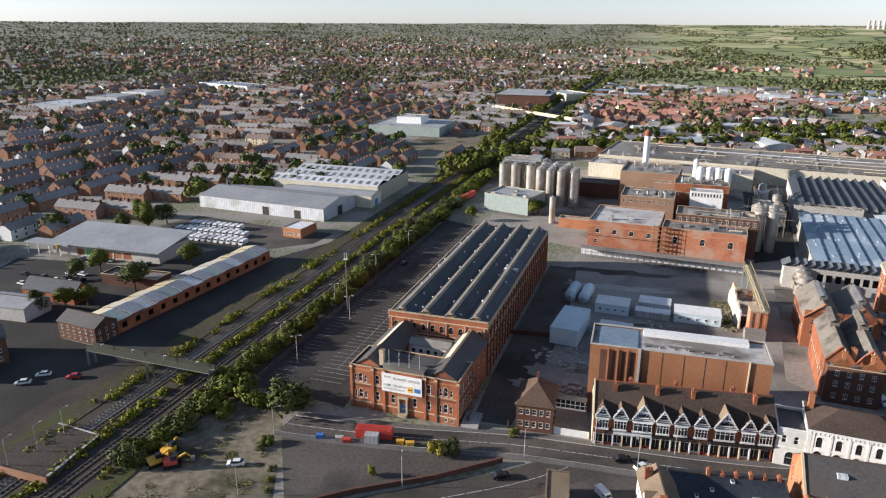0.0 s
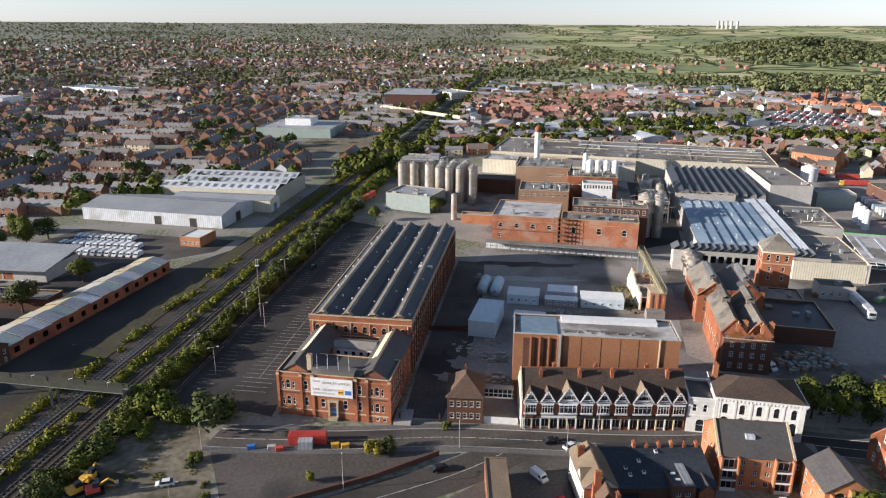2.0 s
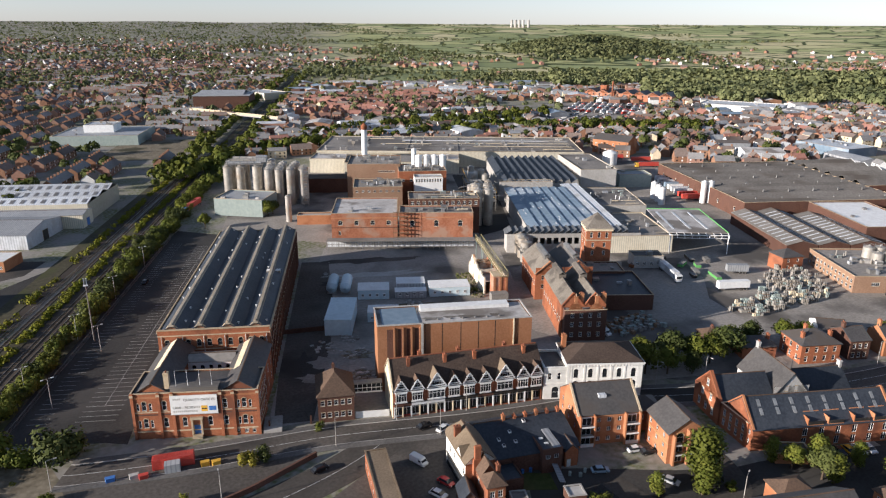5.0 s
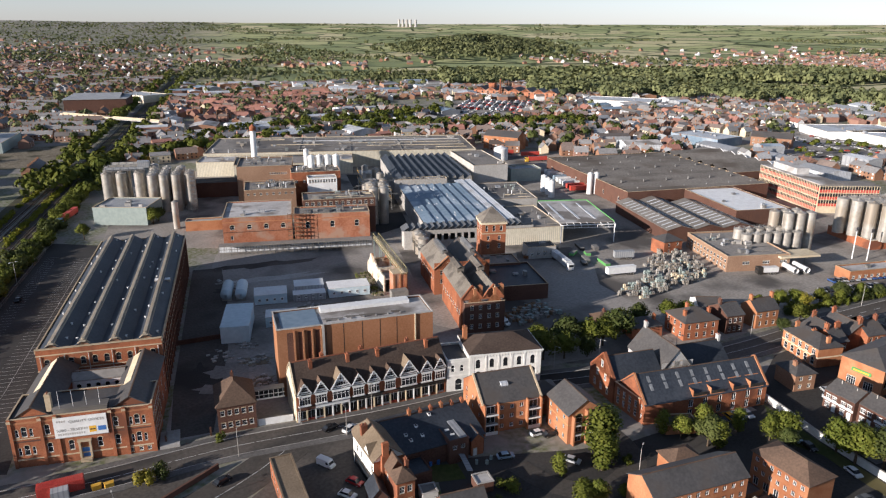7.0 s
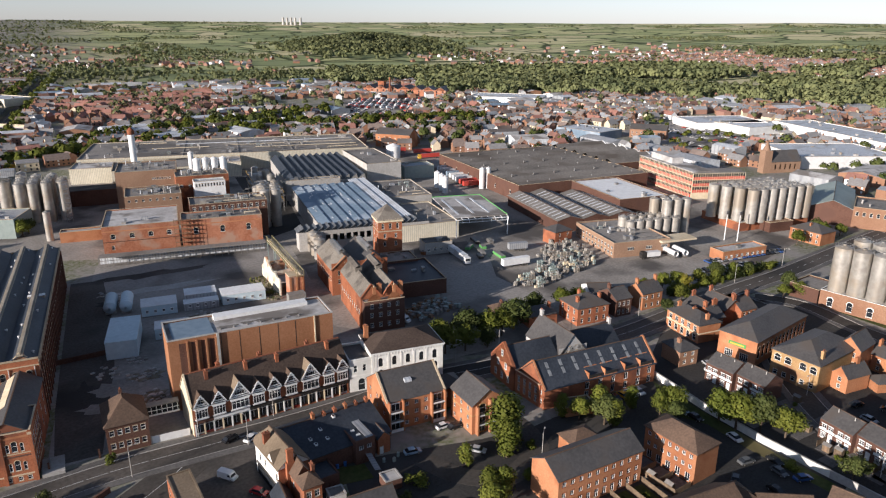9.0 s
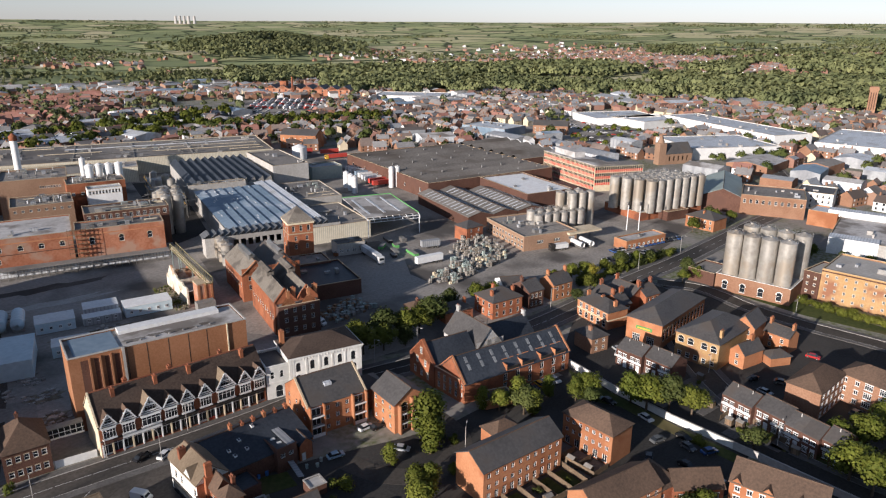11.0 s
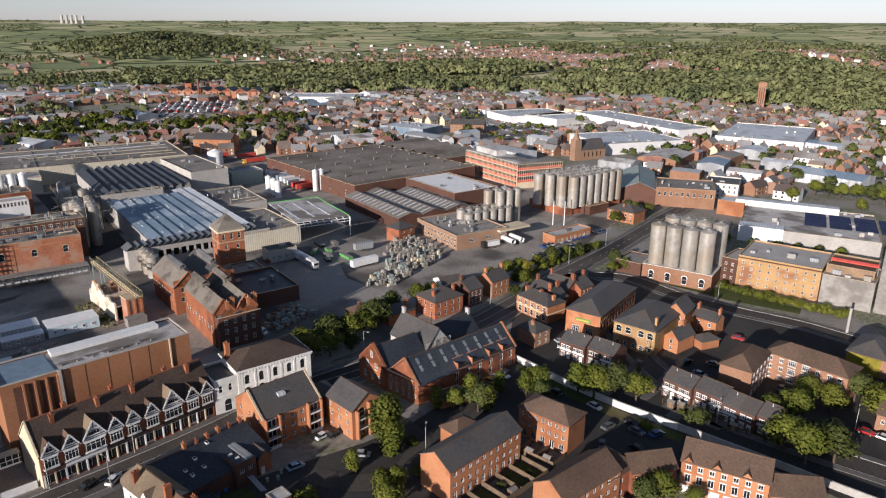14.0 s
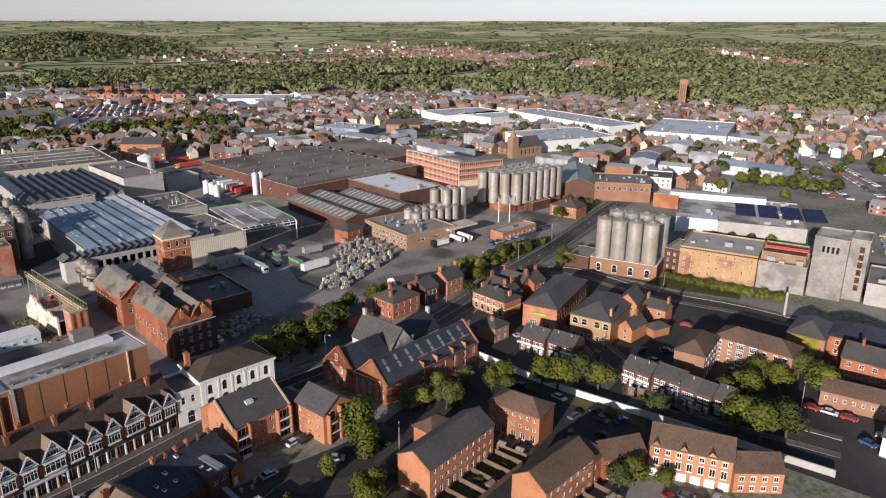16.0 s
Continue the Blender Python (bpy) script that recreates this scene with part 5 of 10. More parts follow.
# roof plant: pipe runs, ducts and walkways over the brewhouse
def roof_plant(p, q, D, z, n, seed, label):
    W = span(p, q)
    rnd = random.Random(seed)
    ob = thing("roof_plant", label, "roof plant", line(p, q, z), "roof plant")
    for i in range(n):
        x, y = rnd.uniform(1, W - 3), rnd.uniform(1, D - 1.5)
        k = rnd.random()
        if k < 0.3:
            h = rnd.uniform(0.8, 2.6)
            part("vent_stack", Shape().tube(x, y, 0, h, 0.25, n=8).tube(x, y, h, h + 0.3, 0.45, 0.15, 8), rnd.choice((STEEL, PAINT, STEEL_D)), ob)
        elif k < 0.55:
            a, b, h = rnd.uniform(1, 3), rnd.uniform(0.8, 1.8), rnd.uniform(0.6, 1.8)
            part("air_handler", Shape().box(x, y, 0, x + a, y + b, h).box(x + 0.1, y - 0.03, 0.2, x + a - 0.1, y, h - 0.15, 1), [rnd.choice((CONC, SHEET_G, STEEL, SHEET_GN)), STEEL_D], ob)
        elif k < 0.85:
            L = rnd.uniform(4, W * 0.6)
            x1 = min(W - 0.5, x + L)
            g = Shape().bar((x, y, 0.6), (x1, y, 0.6), rnd.choice((0.15, 0.25, 0.4)))
            for j in range(int((x1 - x) / 2.5) + 1):
                g.bar((x + j * 2.5, y, 0), (x + j * 2.5, y, 0.6), 0.08)
            part("pipe_run", g, rnd.choice((STEEL, CREAM, STEEL_D)), ob)
        else:
            L = rnd.uniform(3, min(9, D - 1))
            y1 = min(D - 0.5, y + L)
            g = Shape().box(x, y, 0.5, x + 0.9, y1, 0.58)
            for zz in (1.0, 1.5):
                g.bar((x, y, zz), (x, y1, zz), 0.05).bar((x + 0.9, y, zz), (x + 0.9, y1, zz), 0.05)
            for j in range(int((y1 - y) / 1.5) + 1):
                for xx in (x, x + 0.9):
                    g.bar((xx, y + j * 1.5, 0), (xx, y + j * 1.5, 1.5), 0.05)
            part("walkway", g, STEEL_D, ob)


roof_plant((94, 351), (117, 343), 20, 16.0, 26, 1, "pipes, stacks and walkways on the plant house roof")
roof_plant((108, 309), (139, 297), 14, 17.5, 24, 2, "air handlers and pipe runs on the upper range")
roof_plant((98, 296.5), (128, 284), 12, 14.6, 12, 3, "pipe runs on the weathered brick hall")
roof_plant((126, 365), (149, 357.5), 20, 19.5, 22, 4, "ducts and stacks on the red plant block")
roof_plant((103, 390), (128, 380), 28, 21.0, 16, 5, "vents and ducts on the tall brown block")
roof_plant((204, 292), (230, 281), 38, 8.5, 20, 6, "vents on the flat annexe roof")
roof_plant((116, 499.5), (286, 418.5), 66, 11.0, 60, 7, "rows of vents on the bottling hall")
roof_plant((238, 161), (260, 151), 32, 6.5, 14, 8, "ducts on the filtration building roof")
roof_plant((180, 245), (206, 233), 38, 7.5, 14, 9, "vents on the loading hall roof")
# scaffold tower on the brick hall
sf = thing("scaffold", "tubular scaffold against the brick hall", "scaffold", line((94, 297.2), (101, 294.4)))
for i in range(5):
    for v in (-1.6, -0.4):
        part("standard", Shape().tube(i * 1.8, v, 0, 16.5, 0.06, n=6), RUST, sf)
for k in range(8):
    part("lift", Shape().bar((0, -1.6, 2 * k + 1.8), (7.2, -1.6, 2 * k + 1.8), 0.08).bar((0, -0.4, 2 * k + 1.8), (7.2, -0.4, 2 * k + 1.8), 0.08).box(0, -1.5, 2 * k + 1.7, 7.2, -0.5, 1.75 + 2 * k), TIMBER, sf)

# ---- maltings with twin gables, and the tower ----
ml = thing("maltings", "red brick maltings with paired slate ridges and stepped gables", "maltings", line((107.0, 176.0), (121.0, 170.6)))
W, D = span((107.0, 176.0), (121.0, 170.6)), 29
specs = [(0, spread(4, 1, W - 1), [1.8, 5.4, 8.6], 1.1, 1.8, "pair", PAINT, STONE), (3, spread(9, 1, D - 1), [5.0], 1.1, 1.6, "sash", PAINT, STONE)]
holes = [(f, c - w / 2, c + w / 2, z, z + h) for f, cs, zs, w, h, *_ in specs for c in cs for z in zs]
part("wall", wall_shape(W, D, 11.5, holes), BRICK, ml)
ROOF_T = surf("weathered_slate", (0.16, 0.14, 0.115), (0.24, 0.215, 0.18), 1.5, 0.1, c=(0.12, 0.105, 0.09), cscale=0.15)
put_windows(ml, W, D, specs, holes)
for i in range(2):
    a, b = i * W / 2, (i + 1) * W / 2
    part("roof", Shape().roof_gable(a, 0, b, D, 11.5, 15.6, "y", 0.0, 0.2), ROOF_T, ml)
    s = Shape()
    s.slab([(a, 0.0, 11.5), (b, 0.0, 11.5), ((a + b) / 2, 0.0, 16.0)], 0.02)
    s.face([(a, -0.05, 11.5), (b, -0.05, 11.5), ((a + b) / 2, -0.05, 16.0)])
    s.bar((a, 0.1, 11.5), ((a + b) / 2, 0.1, 16.1), 0.7, 0.3).bar((b, 0.1, 11.5), ((a + b) / 2, 0.1, 16.1), 0.7, 0.3)
    part("gable", s, BRICK, ml)
    part("ridge_vent", Shape().box((a + b) / 2 - 1.2, D * 0.55, 15.2, (a + b) / 2 + 1.2, D * 0.95, 16.6).roof_gable((a + b) / 2 - 1.3, D * 0.55, (a + b) / 2 + 1.3, D * 0.95, 16.6, 17.4, "y", 0.1), ROOF_T, ml)
    chimney(ml, b - 0.6, 1.2, 12.5, 3.0, 1.3, 1.3, BRICK_O, 2)
for i in range(2):
    u = W * (0.27 + 0.46 * i)
    fg = part("front_gable", Shape().slab([(u - 2.6, -2.6, 11.0), (u + 2.6, -2.6, 11.0), (u, -2.6, 14.6)], 0.4).box(u - 0.5, -2.7, 13.2, u + 0.5, -2.1, 15.6).box(u - 0.7, -2.8, 15.6, u + 0.7, -2.0, 15.9), BRICK_O, ml)
    part("finial", Shape().tube(u, -2.4, 15.9, 16.8, 0.25, 0.05, 6), STONE, fg)
part("front_block", wall_shape(W - 1, 2.9, 11.0, [(0, c - 0.55, c + 0.55, z, z + 1.5) for c in spread(4, 1, W - 2) for z in (1.6, 5.2, 8.4)]), BRICK_D, ml, "", pose(0.5, -2.95, 0))
for c in spread(4, 1, W - 2):
    for z in (1.6, 5.2, 8.4):
        part("window", window_mesh(1.1, 1.5, "pair", PAINT, STONE), None, ml, "", pose(c + 0.5, -2.95, z))
part("front_roof", Shape().box(0.6, -2.8, 10.6, W - 0.6, -0.1, 10.8).box(0.4, -3.05, 11.0, W - 0.4, -2.75, 11.2, 1), [FELT, STONE], ml)
MH_P, MH_Q = Vector((117.4, 208.6)), Vector((138.4, 201.0))
for i, roof in enumerate((ROOF_T, SLATE)):
    p, q = MH_P.lerp(MH_Q, i * 0.5), MH_P.lerp(MH_Q, 0.5 + i * 0.5 - 0.01)
    mr = house("malthouse_range", ("brick maltings with a steep slate roof and a long ridge vent", "brick maltings wing with a dark slate roof and ridge vent")[i], p, q, 25, 10.4, 15.0, "y", BRICK, roof, wins=[(0, 2, [4.5, 8], 1.1, 1.7, "sash"), (0, 1, [11.6], 0.9, 1.3, "arch"), (3, 8, [5.5], 1.1, 1.7, "sash"), (1, 6, [5], 1.1, 1.7, "sash")], cat="maltings", group="maltings ranges")
    W = span(p, q)
    part("ridge_vent", Shape().box(W / 2 - 1.0, 5, 14.3, W / 2 + 1.0, 20, 15.9).roof_gable(W / 2 - 1.1, 5, W / 2 + 1.1, 20, 15.9, 16.6, "y", 0.15), STEEL_D, mr)
    part("gable_coping", Shape().bar((-0.1, 0.1, 10.4), (W / 2, 0.1, 15.4), 0.6, 0.35).bar((W + 0.1, 0.1, 10.4), (W / 2, 0.1, 15.4), 0.6, 0.35), BRICK_O, mr)
for i in range(4):
    silo((138.4 + i * 2.0, 249.5 + i * 5.7), 2.5, 0, 9.0, group="conical vessels", label="pale conical vessel along the maltings", rail=False)
tw = house("brick_tower", "square red brick tower with stone bands and pyramid slate roof", (151.2, 223.5), (160.6, 219.2), 10.3, 20.5, 26.2, "hip", BRICK, ROOF_T, wins=[(0, 3, [16.5], 1.1, 2.4, "arch"), (3, 3, [16.5], 1.1, 2.4, "arch"), (0, 2, [9, 12.5], 1.0, 1.8, "sash"), (3, 2, [9, 12.5], 1.0, 1.8, "sash")], cat="tower", bands=[(15.2, 0.5, STONE), (19.4, 0.9, CREAM), (20.3, 0.4, STONE)], over=0.5)
part("cornice", Shape().box(-0.45, -0.45, 19.5, span((151.2, 223.5), (160.6, 219.2)) + 0.45, 10.75, 20.7), CREAM, tw, "cream painted cornice")
hall("low_sheds", "low dark shed range with flat roofs", (118, 196), (152, 182), 26, 5.5, BRICK_D, SLATE_D, clutter=5, seed=21)
hall("low_sheds", "low brick shed with a long flat roof", (139, 214), (158, 206), 12, 6, BRICK_D, FELT, clutter=3, seed=22)

# ---- production halls ----
sb = thing("blue_roof_hall", "wide hall with a pale blue corrugated roof and saw-tooth edge", "industrial hall", line((147, 259.1), (188.8, 242.3)))
W, D = span((147, 259.1), (188.8, 242.3)), 92
part("wall", wall_shape(W, D, 9, [(0, x, x + 2.2, 4, 7) for x in [1 + 3.2 * i for i in range(16)]]), CONC, sb)
n_ = 9
for i in range(n_):
    a, b = i * W / n_, (i + 1) * W / n_
    s = Shape()
    E = D if i < n_ - 2 else D + 9
    s.slab([(a, 8, 9.7), (b, 8, 10.4), (b, E, 10.4), (a, E, 9.7)], 0.15)
    s.slab([(b - 0.05, 8, 10.4), (b + 0.05, 8, 9.7), (b + 0.05, E, 9.7), (b - 0.05, E, 10.4)], 0.1)
    part("roof_bay", s, SHEET_B if i < n_ - 2 else SHEET_W, sb)
part("strip_wall", Shape().box(-11.2, 0.1, 0, -0.1, 8, 9.0), CONC, sb)
for i in range(-4, 15):
    a, b = i * W / 15, (i + 1) * W / 15
    s = Shape()
    s.slab([(a, 0, 9.0), (b, 0, 10.9), (b, 8, 10.9), (a, 8, 9.0)], 0.12)
    s.face([(b, 0, 10.9), (b, 0, 9.0), (b, 8, 9.0), (b, 8, 10.9)], 1)
    s.face([(a, 0.02, 9.0), (b, 0.02, 9.0), (b, 0.02, 10.9)], 1)
    part("sawtooth_bay", s, [SHEET_K, GLASS], sb)
s = Shape()
rnd = random.Random(8)
for i in range(45):
    x, y = rnd.uniform(2, W - 2), rnd.uniform(12, D - 4)
    z = 9.7 + (x % (W / n_)) / (W / n_) * 0.7 + 0.08
    s.box(x - 0.25, y - 1.5, z - 0.05, x + 0.25, y + 1.5, z + 0.06)
part("roof_lights", s, PAINT, sb, "translucent roof lights")
ss = thing("sawtooth_hall", "saw-tooth roofed hall with pale glazing and dark slopes", "industrial hall", line((187, 358), (231, 340)))
W, D = span((187, 358), (231, 340)), 80
part("wall", wall_shape(W, D, 9, []), CONC, ss)
for i in range(10):
    a, b = i * W / 10, (i + 1) * W / 10
    s = Shape()
    s.slab([(a, 0, 9.0), (b - 0.9, 0, 12), (b - 0.9, D, 12), (a, D, 9.0)], 0.15)
    s.slab([(b - 0.9, 0, 12), (b, 0, 9.0), (b, D, 9.0), (b - 0.9, D, 12)], 0.12, 1)
    s.face([(a, 0.02, 9), (b, 0.02, 9), (b - 0.9, 0.02, 12)], 2)
    part("sawtooth_bay", s, [SLATE_D, SHEET_C, CONC_D], ss)
hall("flat_link", "narrow flat roofed link with rooflights", (182.5, 351.5), (212, 339.6), 6, 11.2, CONC, SHEET_G, clutter=8, seed=31)
bh = hall("bottling_hall", "very large hall under a grey-brown flat roof", (112, 501), (290, 416), 71, 11, SHEET_C, FELT, clutter=34, seed=32)
W = span((112, 501), (290, 416))
for x in (32, 66, 104, 142):
    part("roof_joint", Shape().box(x, 1, 11.0, x + 0.7, 70, 11.35), CONC_D, bh)
part("rooflight_strip", Shape().box(60, 52, 11.0, W - 4, 53.2, 11.5), SHEET_W, bh)
hall("concrete_box", "plain pale concrete box building with a flat roof", (238.8, 349), (260.5, 341.6), 55, 14.5, CONC, FELT, clutter=4, seed=34)
hall("flat_annexe", "flat roofed annexe with pale parapets", (202, 293), (232, 280), 42, 8.5, CONC, FELT, clutter=7, seed=35)
hall("flat_annexe", "flat roofed loading hall with pale walls", (180, 243.5), (207.5, 233), 42, 7.5, SHEET_C, FELT, clutter=5, seed=36)
house("brick_malt_store", "tall plain brick store with a slate gable roof", (338, 470), (352, 442), 17, 11, 15, "x", BRICK_O, SLATE, wins=[(0, 6, [3.0, 7.0], 1.0, 1.4, "sash")], cat="store")
hall("green_box", "small grey-green cube building", (272, 352), (292, 345), 14, 8, SHEET_GN, SHEET_G, clutter=1)
hall("low_office", "low pale office with a flat roof", (176, 222), (188, 217), 8, 5, CONC, FELT, [(0, 4, [1.5], 1.4, 1.6, "wide")], clutter=2, seed=37)
cn = thing("loading_canopy", "white steel loading canopy with a pale roof and green edge", "canopy", line((205.7, 234), (229.7, 221.7)))
W, D = span((205.7, 234), (229.7, 221.7)), 43
part("roof", Shape().box(0, 0, 9.2, W, D, 9.6), FELT_L, cn)
for i in range(3):
    part("roof_light", Shape().box(3 + i * 8, 6, 9.6, 4.2 + i * 8, D - 6, 9.75), SHEET_W, cn)
part("edge", Shape().box(W, 0, 8.9, W + 0.3, D, 10.0).box(0, D, 8.9, W, D + 0.3, 10.0), PAINT_GN, cn, "lime green fascia")
s = Shape()
for i in range(9):
    x = i * W / 8
    s.bar((x, -2.5, 9.0), (x, 0, 9.4), 0.25)
    s.bar((x, -2.5, 9.0), (x, -2.5, 7.4), 0.18)
s.bar((0, -2.5, 9.0), (W, -2.5, 9.0), 0.3).bar((0, -2.5, 7.6), (W, -2.5, 7.6), 0.2)
part("truss", s, PAINT, cn)
for x, y in ((0.3, -2.3), (W - 0.3, -2.3), (W - 0.3, D / 2), (0.3, D / 2), (W - 0.3, D - 1)):
    part("column", Shape().tube(x, y, 0, 9.2, 0.25, n=10), PAINT, cn)
bw = hall("keg_warehouse", "vast brick warehouse under a dark ribbed roof", (282, 260), (372.3, 230.6), 112, 9.6, BRICK_D, FELT_K, [(3, 6, [3.0], 1.5, 2.2, "sash")], clutter=0, parapet=0.3)
W = span((282, 260), (372.3, 230.6))
for i in range(15):
    part("roof_ridge", Shape().roof_gable(1, 1.2 + i * 7.3, W - 1, 8.3 + i * 7.3, 9.55, 10.5, "x", 0.0, 0.1), FELT_K, bw)
for i in range(6):
    for j in range(6):
        x, y = 9 + i * (W - 18) / 5, 5 + j * 18.5
        part("roof_cowl", Shape().tube(x, y, 9.8, 11.2, 0.4, n=8).tube(x, y, 11.2, 11.5, 0.6, 0.2, 8), STEEL_D, bw)
wv = hall("wavy_roof_hall", "hall with a row of grey pitched roofs and a white verge", (381, 262), (424, 248), 80, 9.4, BRICK_D, FELT_K, clutter=3, seed=41)
W = span((381, 262), (424, 248))
for i in range(6):
    part("roof_ridge", Shape().roof_gable(0.5, 1 + i * 13, W - 0.5, 13.8 + i * 13, 9.4, 12.0, "x", 0.0, 0.12), FELT_K, wv)
    part("verge", Shape().bar((W - 0.4, 1 + i * 13, 9.6), (W - 0.4, 7.4 + i * 13, 12.2), 0.5, 0.4).bar((W - 0.4, 13.8 + i * 13, 9.6), (W - 0.4, 7.4 + i * 13, 12.2), 0.5, 0.4), PAINT, wv)
for k, (p, q, D) in enumerate((((249, 205), (262.4, 199.4), 58), ((262.8, 199.2), (276.2, 193.6), 60), ((276.6, 193.4), (292, 187), 52))):
    ob = house("workshop", "brick workshop bay with glazed roof strips", p, q, D, 6, 8.0, "y", BRICK_D, FELT_K, cat="workshop", group="workshop bays")
    W = span(p, q)
    for i in range(12):
        y = 3 + i * (D - 6) / 12
        for e in (-1, 1):
            a, b = W / 2 + e * W * 0.06, W / 2 + e * W * 0.44
            f = [(a, y + 0.9, 8.05), (a, y, 8.05), (b, y, 6.53), (b, y + 0.9, 6.53)]
            part("roof_light", Shape().slab(f[::-1] if e > 0 else f, 0.06), SHEET_W, ob)
hall("white_roof_hall", "hall with a flat white membrane roof", (297, 201), (326, 189.3), 50, 9.5, BRICK_D, PAINT, clutter=5, seed=42)
hall("filter_house", "brown flat roofed filtration building with wide windows", (236, 163), (262, 150.5), 36, 6.5, BRICK_T, FELT, [(0, [0.3, 0.62, 0.9], [3.0], 3.2, 1.4, "wide"), (3, 12, [1.2, 3.8], 1.4, 1.3, "casement")], clutter=6, seed=43)
house("brick_lodge", "small brick lodge with a hipped roof", (231, 192), (241, 190), 9, 6.5, 9, "hip", BRICK, SLATE, wins=[(0, 2, [1.2, 4.2], 1.0, 1.4, "sash"), (1, 2, [1.2, 4.2], 1.0, 1.4, "sash")], cat="lodge")
tc = thing("tanker_canopy", "flat tanker bay canopy on steel posts", "canopy", line((256, 151), (274, 143.5)))
part("roof", Shape().box(0, 0, 5.6, 19, 9, 6.4), CREAM, tc)
for x in (0.4, 9.5, 18.6):
    part("post", Shape().box(x - 0.15, 8, 0, x + 0.15, 8.3, 5.6), STEEL_D, tc)
for i in range(6):
    silo((262 + i * 4.6, 172 - i * 2.0), 2.3, 3.5, 10.5, group="filter tanks", label="squat stainless tank with pipework", rail=True)
    silo((265 + i * 4.6, 178 - i * 2.0), 2.3, 3.5, 11, group="filter tanks", label="squat stainless tank with pipework", rail=True)
for p in ((284, 166), (289, 163.5), (294, 161.5), (282, 172), (287.5, 170), (293, 168)):
    silo(p, 2.3, 0, 18.5, group="tall filter silos", label="tall stainless silo by the filter house", rail=False)
for p in ((272.4, 320), (269.3, 312.5), (265.8, 305.5)):
    silo(p, 1.9, 0, 10, group="white tanks", label="white round storage tank", mat=PAINT, rail=False)
for p in ((291.5, 299), (295.5, 297.6)):
    silo(p, 1.7, 0, 13, group="white tanks", label="white upright gas tank", mat=PAINT, rail=False)
silo((317, 420), 5.5, 0, 9, group="white tanks", label="wide white water tank", mat=PAINT, rail=False)
# red and white office block
RP, RQ = (392, 249), (366, 197)
W = span(RP, RQ)
rb = thing("red_office", "four-storey office with red spandrels and pale mullions", "office block", line(RP, RQ))
part("wall", Shape().box(0, 0, 0, W, 14, 16), CREAM, rb)
for k in range(4):
    part("spandrel", Shape().box(0, -0.15, 0.9 + k * 3.9, W, 0.0, 2.7 + k * 3.9), PAINT_R, rb, "red spandrel band")
    part("glazing", Shape().box(0, -0.05, 2.5 + k * 3.9, W, 0.0, 4.2 + k * 3.9), GLASS, rb)
s = Shape()
for i in range(40):
    s.box(i * W / 40, -0.35, 0.5, i * W / 40 + 0.3, -0.15, 16.2)
part("mullions", s, CREAM, rb)
part("roof", Shape().box(-0.3, -0.3, 16, W + 0.3, 14.3, 16.5).box(8, 3, 16.5, 32, 11, 20), FELT_L, rb)
RP2, RQ2 = (365.4, 196.2), (392.5, 177.4)
W = span(RP2, RQ2)
rb = thing("red_office_wing", "pale mullioned office wing with red spandrel bands", "office block", line(RP2, RQ2))
part("wall", Shape().box(0, 0, 0, W, 12, 15.6), CREAM, rb)
for k in range(3):
    part("spandrel", Shape().box(0, -0.12, 4.0 + k * 3.9, W, 0, 5.6 + k * 3.9), PAINT_R, rb, "red spandrel band")
    part("glazing", Shape().box(0, -0.05, 5.6 + k * 3.9, W, 0, 7.5 + k * 3.9), GLASS, rb)
for i in range(23):
    part("mullion", Shape().box(i * W / 22 - 0.1, -0.32, 3.6, i * W / 22 + 0.1, -0.12, 15.6), CREAM, rb)
part("roof", Shape().box(-0.3, -0.4, 15.6, W, 12.3, 16.0), FELT, rb)
# great silo bank
for j in range(4):
    for i in range(7):
        silo((326 + i * 5.55 - j * 0.8, 142.8 - i * 2.2 + j * 6.6), 2.6, 4, 21, group="great silo bank", label="tall stainless silo in a dense bank with roof walkways")
hall("silo_plinth", "brick plinth under the silo bank", (320, 145), (362, 128), 28, 3.9, BRICK, CONC)
hall("brown_canopy", "low brown flat roofed intake building", (329.5, 134), (343.5, 128.4), 7, 4.5, BRICK_D, TIMBER, clutter=0)

# ---- flats and houses south of the high street ----
RENDER = surf("grey_render", (0.42, 0.41, 0.39), (0.52, 0.51, 0.49), 1.0, 0.2)


def windows_grid(n, rows, w=1.1, h=1.25, style="casement", face=0):
    return (face, n, rows, w, h, style)


f1 = house("flats", "three-storey orange brick flats with a deep slate roof and white balconies", (75, 121), (90.3, 116.6), 15, 8.2, 13.2, "x", BRICK_O, SLATE, wins=[(0, [5.2, 7.9, 10.6], [0.9, 3.6, 6.2], 1.0, 1.2, "casement"), (3, 3, [3.6, 6.2], 0.9, 1.1, "sash")], cat="flats", group="courtyard flats", trim=BRICK, over=0.1)
W = span((75, 121), (90.3, 116.6))
for x0 in (0.3, 12.1):
    for k, z in enumerate((0.2, 2.9, 5.6)):
        b = part("balcony", Shape().box(x0, -1.3, z - 0.15, x0 + 3.4, 0.0, z), CONC, f1)
        s = Shape().box(x0, -1.32, z, x0 + 3.4, -1.25, z + 0.35 if k else z + 0.9)
        part("balustrade", s, PAINT, b)
        part("window", window_mesh(2.4, 2.1, "door", PAINT, PAINT), None, b, "", pose(x0 + 1.7, -0.12, z))
    part("pier", Shape().box(x0 + 3.4, -1.35, 0, x0 + 3.75, 0, 8.6).box(x0 - 0.35, -1.35, 0, x0, 0, 8.6), BRICK_O, f1)
